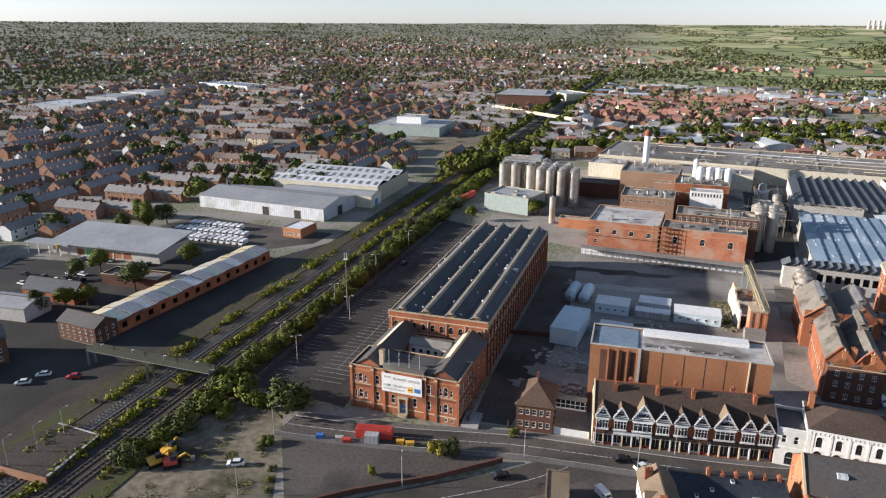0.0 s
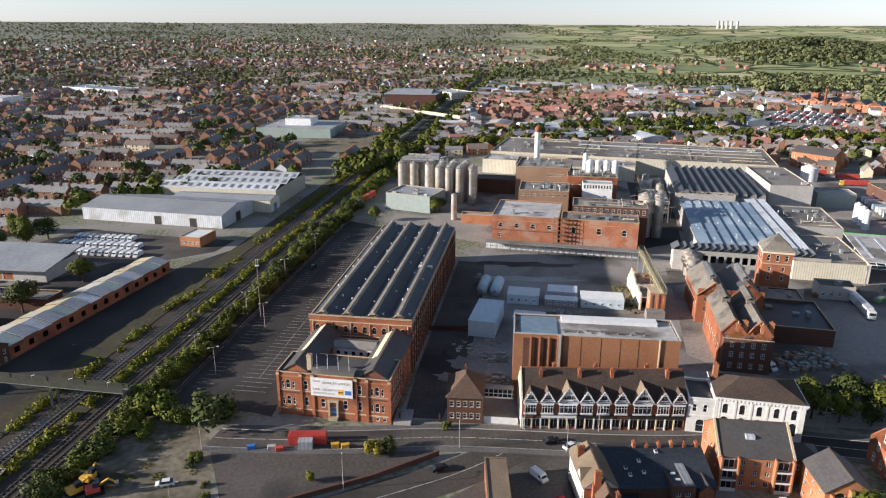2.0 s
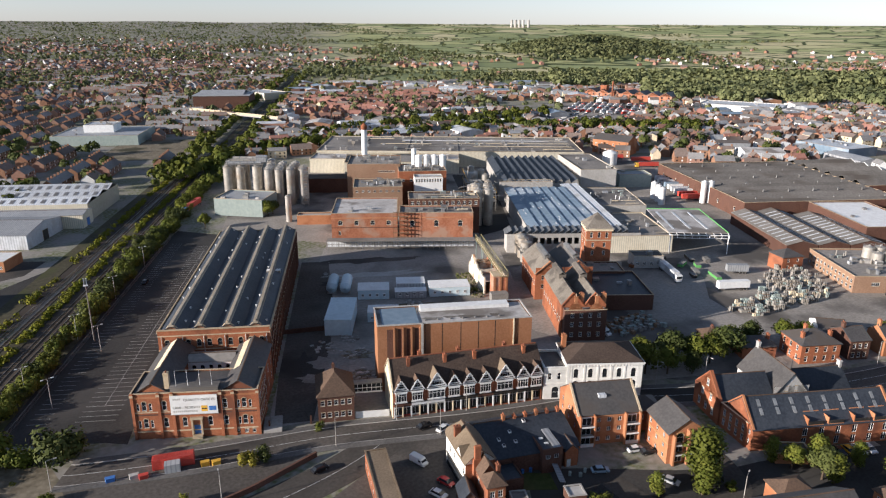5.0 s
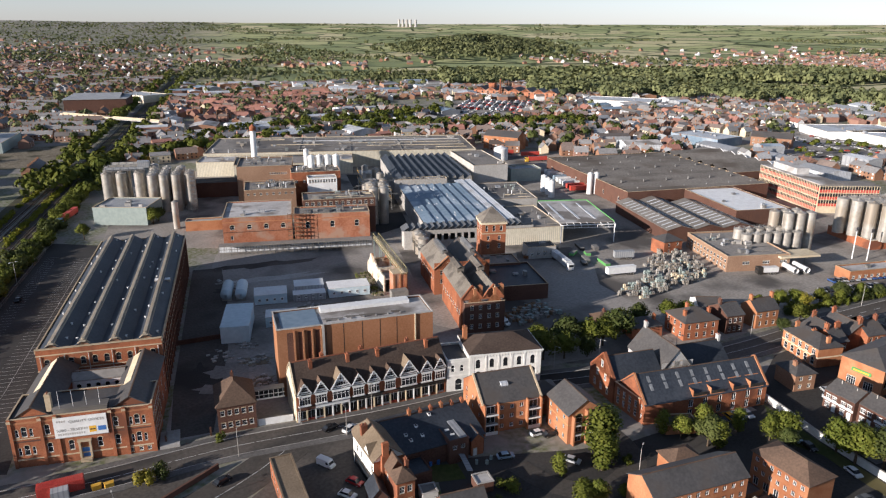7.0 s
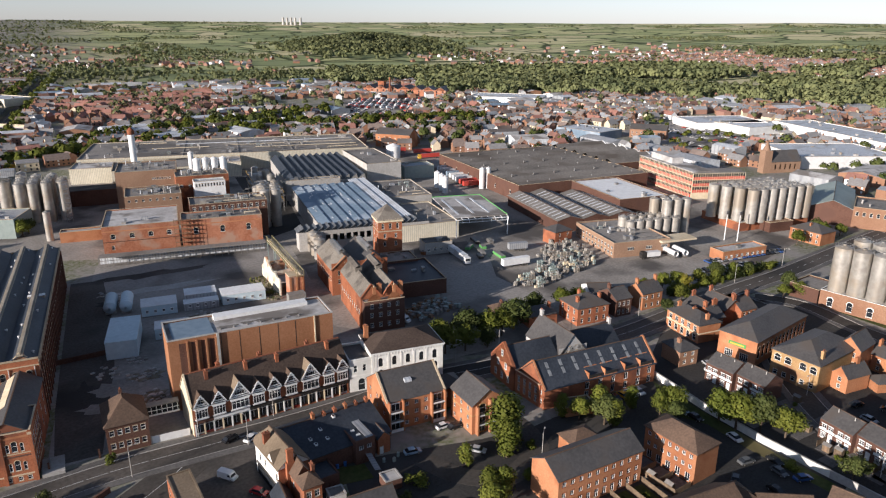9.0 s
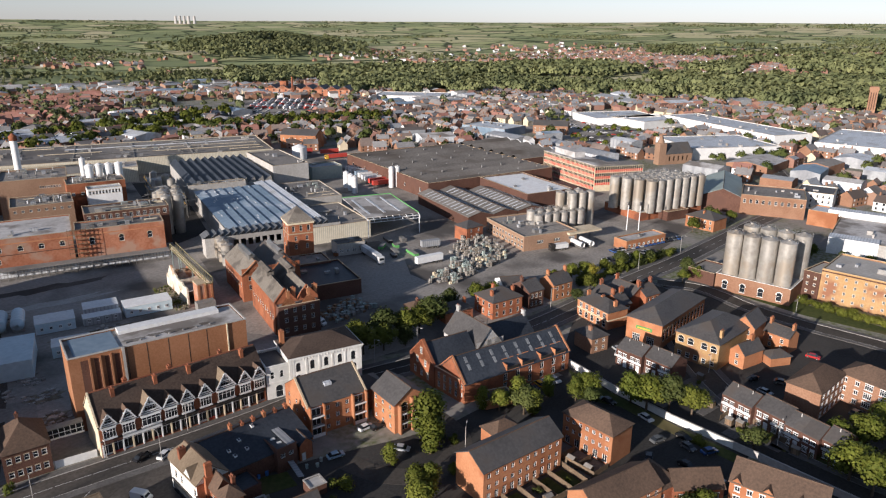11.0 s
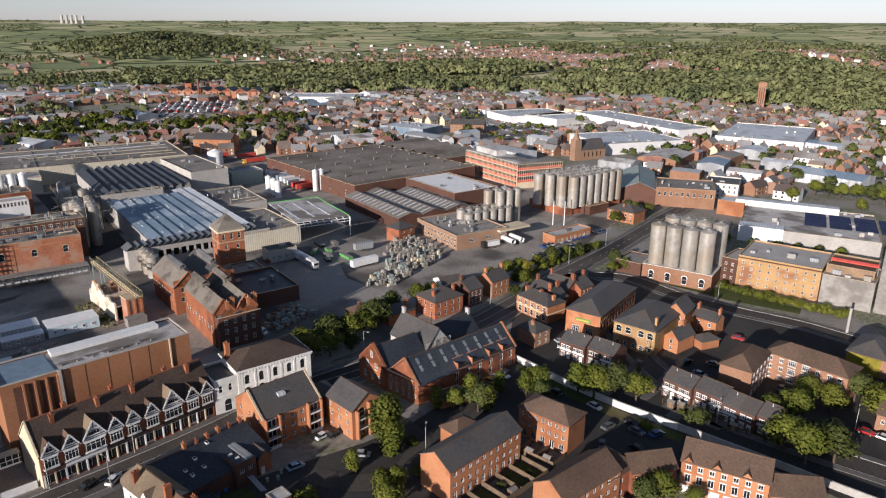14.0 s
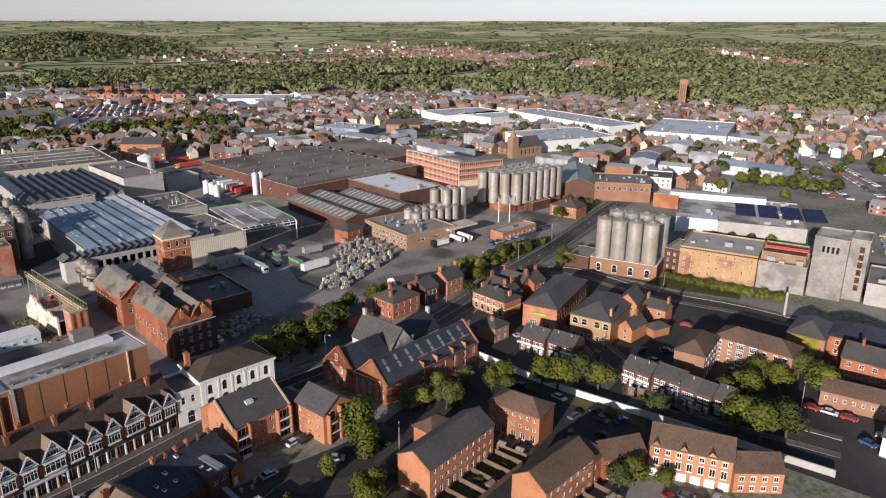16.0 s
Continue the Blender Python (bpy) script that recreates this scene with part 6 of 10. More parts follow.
part("gable_coping", Shape().bar((-0.15, -0.2, 8.3), (-0.15, 7.5, 13.55), 0.5, 0.35).bar((W + 0.15, -0.2, 8.3), (W + 0.15, 7.5, 13.55), 0.5, 0.35), STONE, f1)
part("roof_hatch", Shape().box(6.2, 3.6, 10.4, 8.2, 5.2, 11.6), SHEET_W, f1)
f2 = house("flats", "three-storey brick flats with arched gable and inset balconies", (89.8, 105.8), (99.4, 103.4), 11, 8.2, 11.6, "y", BRICK_O, SLATE, wins=[(3, 3, [0.9, 3.6, 6.2], 0.9, 1.1, "casement"), (0, [3.0, 6.8], [5.6], 2.0, 2.6, "arch"), (0, [3.0, 6.8], [0.3, 2.9], 2.0, 2.1, "door"), (1, 3, [0.9, 3.6, 6.2], 0.9, 1.1, "casement")], cat="flats", group="courtyard flats", trim=BRICK_Y, bands=[(5.2, 0.25, BRICK_Y)])
for z in (2.75, 5.4):
    b = part("balcony", Shape().box(1.4, -1.2, z - 0.15, 8.4, 0, z), CONC, f2)
    part("balustrade", Shape().box(1.4, -1.22, z, 8.4, -1.16, z + 0.3), PAINT, b)
part("pier", Shape().box(4.6, -1.3, 0, 5.1, 0, 9.2).box(1.0, -1.3, 0, 1.4, 0, 8.0), BRICK_O, f2)
house("flats_link", "small brick link with a hipped slate roof", (92, 120.5), (99, 118.2), 7, 6, 8.4, "hip", BRICK, SLATE, wins=[(0, 2, [3.4], 1.0, 1.2, "casement")], cat="house")
LP, LQ = (112.6, 101.2), (149, 90)
SKY_G = surf("skylight_glass", (0.16, 0.17, 0.18), (0.26, 0.27, 0.28), 1.0, 0.3, rough=0.15, bump=0)
lb = house("converted_school", "long brick apartment block with dark slate roof, skylights and roof terraces", LP, LQ, 12.5, 6.0, 11.6, "x", BRICK, SLATE_D, wins=[(0, [14, 18.5, 23, 27.5, 32, 36], [0.4, 3.2], 1.3, 2.2, "door"), (3, 5, [1.4, 4.0], 0.9, 1.5, "pair")], cat="flats", trim=BRICK_O)
W = span(LP, LQ)
for i in range(8):
    x = 3.5 + i * (W - 7) / 7
    sl = 5.6 / 6.25
    for j in range(2):
        y = 2.4 + j * 1.7
        part("skylight", Shape().slab([(x - 0.45, y, 6 + sl * y + 0.32), (x + 0.45, y, 6 + sl * y + 0.32), (x + 0.45, y + 1.3, 6 + sl * (y + 1.3) + 0.32), (x - 0.45, y + 1.3, 6 + sl * (y + 1.3) + 0.32)], 0.12), SKY_G, lb)
for x in (14.5, 20, 27, 32.5):
    t = part("roof_terrace", Shape().box(x, -0.1, 6.0, x + 4.2, 2.6, 6.3).box(x, 2.5, 6.3, x + 4.2, 2.7, 8.6).box(x - 0.2, -0.1, 6, x, 2.7, 8.0), BRICK_O, lb)
    part("balustrade", Shape().box(x, -0.1, 6.3, x + 4.2, -0.04, 7.2), PAINT_B, t)
part("gable_coping", Shape().bar((0, -0.2, 6.1), (0, 6.25, 12.1), 0.5, 0.4).bar((0, 12.7, 6.1), (0, 6.25, 12.1), 0.5, 0.4).bar((W, -0.2, 6.1), (W, 6.25, 12.1), 0.5, 0.4).bar((W, 12.7, 6.1), (W, 6.25, 12.1), 0.5, 0.4), BRICK_O, lb)
house("street_range", "red brick street range with tall gothic gable", (115.0, 114.0), (129.3, 109.8), 11, 6.5, 11.3, "x", RENDER, SLATE_D, wins=[(0, 4, [1.4, 4.2], 1.0, 1.3, "casement")], cat="house")
g1 = thing("gothic_gable", "tall red brick gothic end gable with stepped parapet", "gable wall", line((117.8, 125.4), (114.6, 113.4)))
W = span((117.8, 125.4), (114.6, 113.4))
s = Shape().box(0, -0.5, 0, W, 0.4, 6.5)
s.slab([(0, -0.5, 6.5), (W, -0.5, 6.5), (W / 2, -0.5, 12.6)], 0.01)
for y, fl in ((-0.5, 0), (0.4, 1)):
    f = [(0, y, 6.5), (W, y, 6.5), (W / 2, y, 12.6)]
    s.face(f[::-1] if fl else f)
s.bar((0, -0.05, 6.5), (W / 2, -0.05, 12.7), 0.95, 0.3).bar((W, -0.05, 6.5), (W / 2, -0.05, 12.7), 0.95, 0.3)
part("wall", s, BRICK, g1)
for x, z in ((3, 1.5), (6.3, 1.5), (9.5, 1.5), (4.2, 5.0), (8.2, 5.0), (6.2, 8.4)):
    part("window", window_mesh(1.0, 1.9, "pair", PAINT, STONE), None, g1, "", pose(x, -0.62, z))
house("brick_link", "red brick front between the gables with tall windows", (114.4, 113.2), (112.7, 103.0), 8, 6.2, 6.2, "flat", BRICK, FELT, wins=[(0, 4, [1.2, 3.8], 1.0, 1.8, "pair")], cat="house")
house("rendered_house", "pale rendered house with a steep gable and slate roof", (129.5, 110), (139.2, 107.2), 17, 7, 13, "y", RENDER, SLATE, wins=[(0, 3, [1.2, 4.2], 1.0, 1.4, "pair"), (0, [3.6, 6.3], [8.0], 0.9, 1.4, "sash")], chims=[(0.5, 0.97)], cat="house")
house("rendered_house", "pale rendered range with a dark slate roof", (139.4, 109.5), (153.5, 105.6), 9.5, 6.2, 10.4, "x", RENDER, SLATE_D, wins=[(0, 5, [1.2, 3.9], 1.0, 1.3, "pair")], chims=[(0.98, 0.5)], cat="house")
house("garage", "low brick bin store with white doors", (114, 95), (121.5, 91), 5, 2.6, 2.6, "flat", BRICK_O, SLATE, cat="outbuilding", doors=[(3, 0.3, 1.6, 2.1, PAINT), (3, 0.75, 1.6, 2.1, PAINT)], parapet=0.2)
house("town_house_row", "three-storey orange brick town houses with a brown roof", (82, 72.4), (105, 66.8), 9.5, 8.2, 11, "x", BRICK_O, SLATE, wins=[(0, 10, [0.5], 1.1, 2.0, "pair"), (0, 10, [3.5, 6.2], 1.0, 1.2, "casement")], cat="town houses", group="town houses", trim=BRICK)
house("town_house_row", "rear wing of the town houses under a grey roof", (97, 79.5), (104.5, 77.5), 6, 6.5, 8.6, "hip", BRICK_O, TILE, cat="town houses", group="town houses")
house("town_house_row", "three-storey orange brick houses with a hipped brown roof", (114.6, 72), (112.6, 57.8), 8.2, 8.2, 10.8, "hip", BRICK_O, TILE, wins=[(0, 7, [3.6, 6.2], 0.9, 1.1, "casement"), (0, 5, [0.3], 1.3, 2.1, "door"), (3, 2, [3.6, 6.2], 0.9, 1.1, "casement")], cat="town houses", group="town houses", trim=BRICK)
house("mews_corner", "brick corner house with crossing brown roofs", (86, 47.5), (103, 41.8), 9, 8, 11, "x", BRICK_O, TILE, wins=[(0, 7, [0.5, 3.3, 6.0], 1.0, 1.3, "casement")], cat="town houses", group="mews houses", trim=BRICK)
house("mews_corner", "brown-roofed brick wing of the mews", (99, 43.5), (109, 40), 9, 6.5, 10, "hip", BRICK, TILE, wins=[(0, 3, [0.7, 3.8], 1.0, 1.3, "casement")], cat="town houses", group="mews houses", trim=BRICK)
house("mews_row", "two-storey brick mews houses with white windows", (105.8, 40), (113.2, 32.2), 7, 6, 8.6, "x", BRICK, TILE, wins=[(0, 4, [0.6, 3.5], 1.2, 1.3, "pair")], cat="town houses", group="mews houses", trim=PAINT)
mw = house("mews_row", "three-storey brick mews with dormer gables and white garage doors", (113.6, 31.5), (114.8, 13.6), 10, 8, 11, "x", BRICK_O, TILE, wins=[(0, 7, [2.9], 1.3, 2.0, "door"), (0, 7, [6.0], 1.1, 1.2, "casement")], cat="town houses", group="mews houses", trim=PAINT)
W = span((113.6, 31.5), (114.8, 13.6))
for i in range(6):
    x = 1.4 + i * (W - 2.8) / 5
    part("garage_door", Shape().box(x - 1.1, -0.08, 0, x + 1.1, 0.02, 2.1), PAINT, mw)
    if i % 2 == 0:
        s = Shape()
        s.face([(x - 1.2, -0.1, 7.9), (x + 1.2, -0.1, 7.9), (x, -0.1, 9.2)])
        s.slab([(x - 1.4, -0.3, 7.8), (x, -0.3, 9.4), (x, 2.2, 9.4), (x - 1.4, 0.4, 7.8)][::-1], 0.12, 1).slab([(x + 1.4, -0.3, 7.8), (x + 1.4, 0.4, 7.8), (x, 2.2, 9.4), (x, -0.3, 9.4)][::-1], 0.12, 1)
        part("dormer_gable", s, [BRICK_O, TILE], mw)
house("mews_row", "low brick end house of the mews", (115, 13), (119.5, 3), 8, 5.4, 8, "x", BRICK_O, TILE, wins=[(0, 4, [0.6, 3.0], 1.1, 1.2, "casement")], cat="town houses", group="mews houses", trim=PAINT)


def terrace(p, q, n, D, eave, ridge, label, white=True, seed=1, group="terraces"):
    rnd = random.Random(seed)
    for i in range(n):
        a = (p[0] + (q[0] - p[0]) * i / n, p[1] + (q[1] - p[1]) * i / n)
        b = (p[0] + (q[0] - p[0]) * ((i + 1) / n - 0.001), p[1] + (q[1] - p[1]) * ((i + 1) / n - 0.001))
        dz = rnd.choice((0, 0, 0.25))
        W = span(a, b)
        back = (0, 0, 1.6, 1.6, 0.4, 0.4, 1.8)[i % 7]
        nx, ny = -(b[1] - a[1]) / W * back, (b[0] - a[0]) / W * back
        a, b = (a[0] + nx, a[1] + ny), (b[0] + nx, b[1] + ny)
        ob = house("terraced_house", label, a, b, D, eave + dz, ridge + dz, "x", BRICK_D, SLATE, wins=[(0, 2, [3.2], 1.3, 1.1, "pair"), (0, [0.3], [0.6], 1.4, 1.4, "wide"), (2, 2, [0.7, 3.2], 1.1, 1.1, "pair")], cat="terraced house", group=group, over=0.02, trim=PAINT, doors=[(0, 0.75, 0.9, 2.1, PAINT)])
        if white and i % 3 != 2:
            part("panel", Shape().box(0.1, -0.05, 2.5, W - 0.1, 0.0, 3.15), PAINT, ob, "white boarded panel")
        if rnd.random() < 0.6:
            part("flue", Shape().tube(W * 0.5, D * 0.4, ridge - 0.8, ridge + 0.5, 0.15, n=8), CONC, ob)


terrace((154.5, 46.5), (145.0, 17.2), 7, 8, 5.2, 7.7, "small brick terraced house with white boarded front")
terrace((161.8, 80.8), (158.2, 63), 4, 8, 5.2, 7.7, "small brick terraced house with white panels and grey roof", seed=4)
hotel = house("l_shaped_flats", "three-storey brick flats with white bay windows and hipped brown roof", (182.2, 24.5), (175.8, 2.4), 10, 8.3, 11.2, "hip", BRICK_P, TILE, wins=[(0, [2.0, 5.2, 15.2, 18.4, 21], [0.8, 3.5, 6.1], 1.1, 1.2, "casement"), (0, [8.2, 12.0], [0.8, 3.4, 6.0], 2.1, 1.7, "wide")], cat="flats", trim=PAINT)
house("l_shaped_flats", "brick side wing of the flats with a hipped roof", (166.5, 34), (165.2, 25.2), 17, 8.3, 11.2, "hip", BRICK_P, TILE, wins=[(1, 5, [0.8, 3.5, 6.1], 1.6, 1.3, "wide")], cat="flats", trim=PAINT)
house("long_low_house", "long low brick building with small windows", (166.4, -5.2), (164.2, -26), 9, 4.6, 6.6, "x", BRICK_P, TILE, wins=[(0, 9, [2.2], 0.8, 1.0, "sash")], cat="house")
house("corner_house", "white-boarded terraced house with a slate roof", (146, -18), (142, -32), 8, 5.4, 8, "x", PAINT, SLATE, wins=[(0, 4, [0.6, 3.2], 1.2, 1.2, "pair")], cat="terraced house", group="terraces")
house("villa", "red brick villa with gabled bays and slate roof", (188.5, -11), (185, -25), 10, 6, 9.5, "x", BRICK, SLATE, wins=[(0, 4, [0.8, 3.6], 1.3, 1.4, "pair")], chims=[(0.3, 0.5)], cat="house")
house("villa", "red brick house with a dark hipped roof", (203, -8), (200, -26), 14, 6.5, 10, "hip", BRICK, SLATE_D, wins=[(0, 4, [0.8, 3.8], 1.2, 1.4, "sash")], cat="house")
iv = house("ivy_house", "house with a slate hipped roof and ivy-covered wall", (201.5, 3.8), (199, -7), 16, 6, 9.5, "hip", BRICK_P, SLATE, cat="house")
part("ivy", Shape().box(0.3, -0.25, 0, 9.5, 0, 5.6), LEAF_Y, iv, "yellow-green ivy on the wall")
house("small_house", "small hipped brick house with a rear extension", (162.5, 89.5), (169, 87.2), 8, 5.2, 7.6, "hip", BRICK_P, SLATE, wins=[(0, 2, [0.8, 3.2], 1.1, 1.2, "pair")], chims=[(0.3, 0.4)], cat="house")
kp = house("corner_pub", "cream and brick corner pub with arched ground floor", (187.5, 108.5), (182.2, 94), 9, 6.4, 9, "hip", BRICK_O, SLATE, wins=[(0, 5, [3.8], 1.4, 1.7, "pair"), (0, 5, [0.6], 1.5, 2.2, "arch")], chims=[(0.1, 0.4), (0.5, 0.5), (0.9, 0.5)], cat="pub", trim=CREAM, bands=[(3.1, 0.4, CREAM), (6.0, 0.4, CREAM)])
for a, b in (((196, 108), (192.5, 98)), ((205, 106), (202, 95)), ((192, 94), (197, 92.6)), ((206, 91), (213, 89))):
    house("brick_house", "old brick house with slate roof and tall chimneys", a, b, 9, 5.8, 8.8, "x", BRICK, SLATE, wins=[(0, 3, [0.8, 3.5], 1.0, 1.4, "sash")], chims=[(0.05, 0.5), (0.95, 0.5)], cat="house", group="old street houses")
gr = house("green_sign_hall", "brick hall with long arched side windows and a green sign", (180.6, 86.5), (180.0, 74.2), 33, 8.2, 11.4, "hip", BRICK_O, SLATE, wins=[(1, 12, [2.2], 1.4, 4.2, "arch"), (0, [0.3, 0.7], [0.3], 2.6, 2.6, "wide")], cat="hall")
part("sign", Shape().box(3.4, -0.2, 4.8, 9.0, 0, 5.9), PAINT_GN, gr, "faded green sign panel")
part("letters", Shape().box(4.0, -0.25, 5.1, 8.4, -0.2, 5.5), PAINT_Y, gr, "yellow bar of lettering")
gw = house("gothic_workshop", "brick workshop with round-headed windows and crossing slate roofs", (178.6, 69.2), (176.8, 55.2), 24, 8.6, 12.2, "hip", BRICK_Y, SLATE, wins=[(0, [1.8, 5.0, 9.4, 12.4], [5.4], 2.0, 2.2, "arch"), (0, 5, [1.0], 1.3, 1.5, "sash")], cat="workshop", chims=[(0.9, 0.15)])
house("gothic_workshop", "brick gabled wing of the workshop", (196, 57.5), (195.6, 50.8), 10, 8.6, 12, "y", BRICK_O, SLATE, wins=[(0, 2, [3, 6], 1.0, 1.4, "sash")], cat="workshop")
house("cottage", "small brick cottage with a slate gable", (184.5, 54.2), (182.8, 49.4), 9, 4.8, 7.4, "y", BRICK_O, SLATE, wins=[(0, 1, [0.8, 3.0], 1.1, 1.2, "sash")], chims=[(0.5, 0.7)], cat="cottage", group="cottages")
house("cottage", "small brick cottage behind the workshop", (204.5, 50), (202.5, 42), 6, 5.4, 7.6, "x", BRICK_O, SLATE, wins=[(0, 2, [0.8, 3.0], 1.0, 1.2, "sash")], chims=[(0.05, 0.5), (0.95, 0.5)], cat="cottage", group="cottages")
house("cottage", "low brick outhouse with a slate roof", (193, 47.5), (190, 43.5), 7, 3, 4.6, "hip", BRICK_O, SLATE, cat="cottage", group="cottages")

# white garden wall
gwall = thing("garden_wall", "long white rendered garden wall stepping down the slope", "wall")
WALL = [(151, 91), (147.5, 80), (144.6, 71.5), (141, 55), (138.6, 38), (137.8, 32), (134, 8), (131.5, -8)]
for i in range(len(WALL) - 1):
    a, b = WALL[i], WALL[i + 1]
    h = 2.1 - 0.05 * i
    at = line(a, b)
    part("wall_length", Shape().box(0, -0.15, 0, span(a, b), 0.15, h), STUCCO if i < 4 else CONC, gwall, "", at)
    part("coping", Shape().box(0, -0.22, h, span(a, b), 0.22, h + 0.12), CONC, gwall, "", at)

# ---- silo bank and old warehouses ----
CONC_W = surf("weathered_render", (0.22, 0.205, 0.185), (0.33, 0.31, 0.28), 0.9, 0.12, c=(0.18, 0.165, 0.15), cscale=0.1)
pl = hall("silo_base_house", "brick plinth house with tall white arched windows under silos", (246, 80), (245.2, 52.4), 25, 6.3, BRICK_P, CONC, [(0, 4, [1.0], 2.0, 3.4, "arch")], trim=STUCCO, parapet=0.3)
for i in range(4):
    silo((250 - 0.2 * i, 75.9 - 6.45 * i), 3.1, 6.3, 23, group="eight great silos", label="great stainless steel silo on a brick plinth")
    silo((264 - 0.2 * i, 74 - 6.45 * i), 3.1, 6.3, 23, group="eight great silos", label="great stainless steel silo on a brick plinth")
hall("low_brick_store", "long low brown store beside the silos", (249, 92), (247.5, 81), 14, 5, BRICK_D, FELT)
yl = hall("yellow_warehouse", "old yellow brick warehouse with rows of small square windows", (259, 45.8), (257, 16), 25, 12.3, BRICK_Y, CONC, [(0, 9, [1.6, 4.4, 7.2, 9.8], 0.9, 1.0, "sash")], frame=STUCCO, bands=[(11.7, 0.5, BRICK_D)], clutter=4, seed=51)
hall("brown_annexe", "dark brick annexe of the warehouse", (260.5, 52), (259.2, 46), 16, 10, BRICK_D, CONC, [(0, 2, [2, 5, 7.6], 0.9, 1.0, "sash")])
hall("concrete_bay", "blank grey rendered bay with stained walls", (257, 15.6), (255.2, -1.6), 20, 10.8, CONC_W, FELT, clutter=3, seed=52)
hall("barrel_store", "brown sheeted upper store", (262, 15), (260.6, -1), 16, 13.5, TIMBER, TILE, clutter=0)
gt = hall("grain_tower", "tall grey concrete grain tower with dark louvres", (256.5, -2.5), (254.6, -14), 16, 23.5, CONC_W, FELT_L, [(0, [3.4, 5.0, 6.6, 8.2], [18.2], 0.9, 2.6, "sash")], frame=PAINT_B)
hall("grain_tower", "slim concrete stair tower with ladder glazing", (259, -14.2), (257.8, -21), 14, 23.5, CONC_W, FELT_L, [(0, [4.6], [4, 7, 10, 13, 16, 19], 1.6, 2.4, "wide")], frame=RUST)
hall("works_shed", "low works shed with white pipes", (256, -22), (253, -45), 25, 8, CONC, FELT, clutter=12, seed=53)
pp = thing("flue_post", "slender concrete flue standing on the pavement", "flue", pose(231, 4.5, 0))
part("shaft", Shape().tube(0, 0, 0, 9, 0.5, 0.45, 10), CONC, pp)
rp = thing("red_pipes", "bundle of red rooftop pipes", "pipework", line((268, 14), (267, -2)))
for i in range(3):
    part("pipe", Shape().bar((0, i * 1.2, 14.2), (16, i * 1.2, 14.2), 0.5), PAINT_R, rp)
for x in (0, 15.7):
    part("bracket", Shape().box(x, 0, 11, x + 0.3, 2.4, 14), STEEL_D, rp)
sst = hall("solar_store", "wide white store with solar panels on its flat roof", (326, 57), (331, -3), 54, 6.5, CONC, FELT_L, clutter=12, seed=54)
part("clerestory", Shape().box(-6, 47, 6.5, 44, 54, 9.6, 0, 1), [PAINT, SHEET_W], sst, "long raised white clerestory")
part("front_block", Shape().box(0, -0.2, 0, 20, 8, 7.6, 0, 1), [PAINT, SHEET_W], sst, "raised white entrance block")
so = thing("solar_array", "rows of dark blue solar panels on the store roof", "solar panels", line((345, 30), (348.5, -10), 6.75))
for i in range(8):
    for j in range(4):
        part("solar_panel", Shape().slab([(j * 11, i * 3.2, 0.25), (j * 11 + 9.5, i * 3.2, 0.25), (j * 11 + 9.5, i * 3.2 + 2.2, 0.8), (j * 11, i * 3.2 + 2.2, 0.8)], 0.08), SOLAR, so)
hall("store_front", "brick end block of the store", (372, 76), (371, 62), 14, 7.5, BRICK_O, SHEET_W)

# ---- villas by the works gate ----
house("brick_villa", "red brick Victorian villa with hipped slate roof and chimneys", (164, 128.8), (176.5, 124.8), 11, 6.4, 9.6, "hip", BRICK, SLATE, wins=[(0, 4, [0.9, 3.9], 1.0, 1.6, "sash"), (1, 3, [0.9, 3.9], 1.0, 1.6, "sash"), (3, 3, [0.9, 3.9], 1.0, 1.6, "sash")], chims=[(0.15, 0.3), (0.85, 0.3), (0.5, 0.8)], cat="villa", group="gate villas")
house("brick_villa", "low brick wing with white glazed roof", (150.5, 139), (161, 135.2), 8, 4, 6.2, "hip", BRICK, SLATE, chims=[(0.1, 0.5), (0.9, 0.5)], cat="villa", group="gate villas")
house("brick_villa", "small brick lodge with clay ridge", (146, 150.5), (153, 148), 6, 3.6, 5.6, "hip", BRICK_D, TILE, chims=[(0.5, 0.5)], cat="villa", group="gate villas")
house("brick_villa", "brick town house with white sash windows", (180.5, 124.4), (187, 122.4), 10, 6.6, 9.2, "x", BRICK_D, SLATE, wins=[(0, 3, [0.9, 3.9], 1.0, 1.6, "sash")], chims=[(0.05, 0.5)], cat="villa", group="gate villas")
house("brick_villa", "tall narrow brick house with gable chimney", (193, 121.5), (202, 119), 8, 6.4, 9.4, "x", BRICK_O, SLATE, wins=[(0, 3, [0.9, 3.9], 1.0, 1.5, "sash")], chims=[(0.03, 0.5), (0.97, 0.5)], cat="villa", group="gate villas")
house("white_barn", "white-gabled barn among the villas", (182, 136), (189, 131), 12, 4.5, 7, "x", PAINT, SLATE, cat="barn")
hall("gate_office", "low brick gate office with a long flat roof", (268, 128), (292, 119.5), 8, 4, BRICK_O, FELT_L, [(0, 8, [1.2], 1.5, 1.3, "wide")], clutter=2, seed=61)
house("brick_row", "brick row with slate roof by the silos", (327.5, 123.5), (324.4, 108), 12, 6, 9, "hip", BRICK_O, SLATE, wins=[(0, 5, [0.9, 3.6], 1.0, 1.5, "sash")], chims=[(0.5, 0.3)], cat="house")
house("teal_hall", "gabled hall with a teal sheet roof", (366, 129), (372, 110), 55, 9, 13, "y", BRICK_D, SHEET_GN, cat="hall")
hall("brick_market", "long brick market hall with rooflights", (371, 110), (379.5, 79), 28, 10.5, BRICK_P, FELT, [(0, 10, [6.5], 1.4, 2.2, "arch")], clutter=7, seed=62)
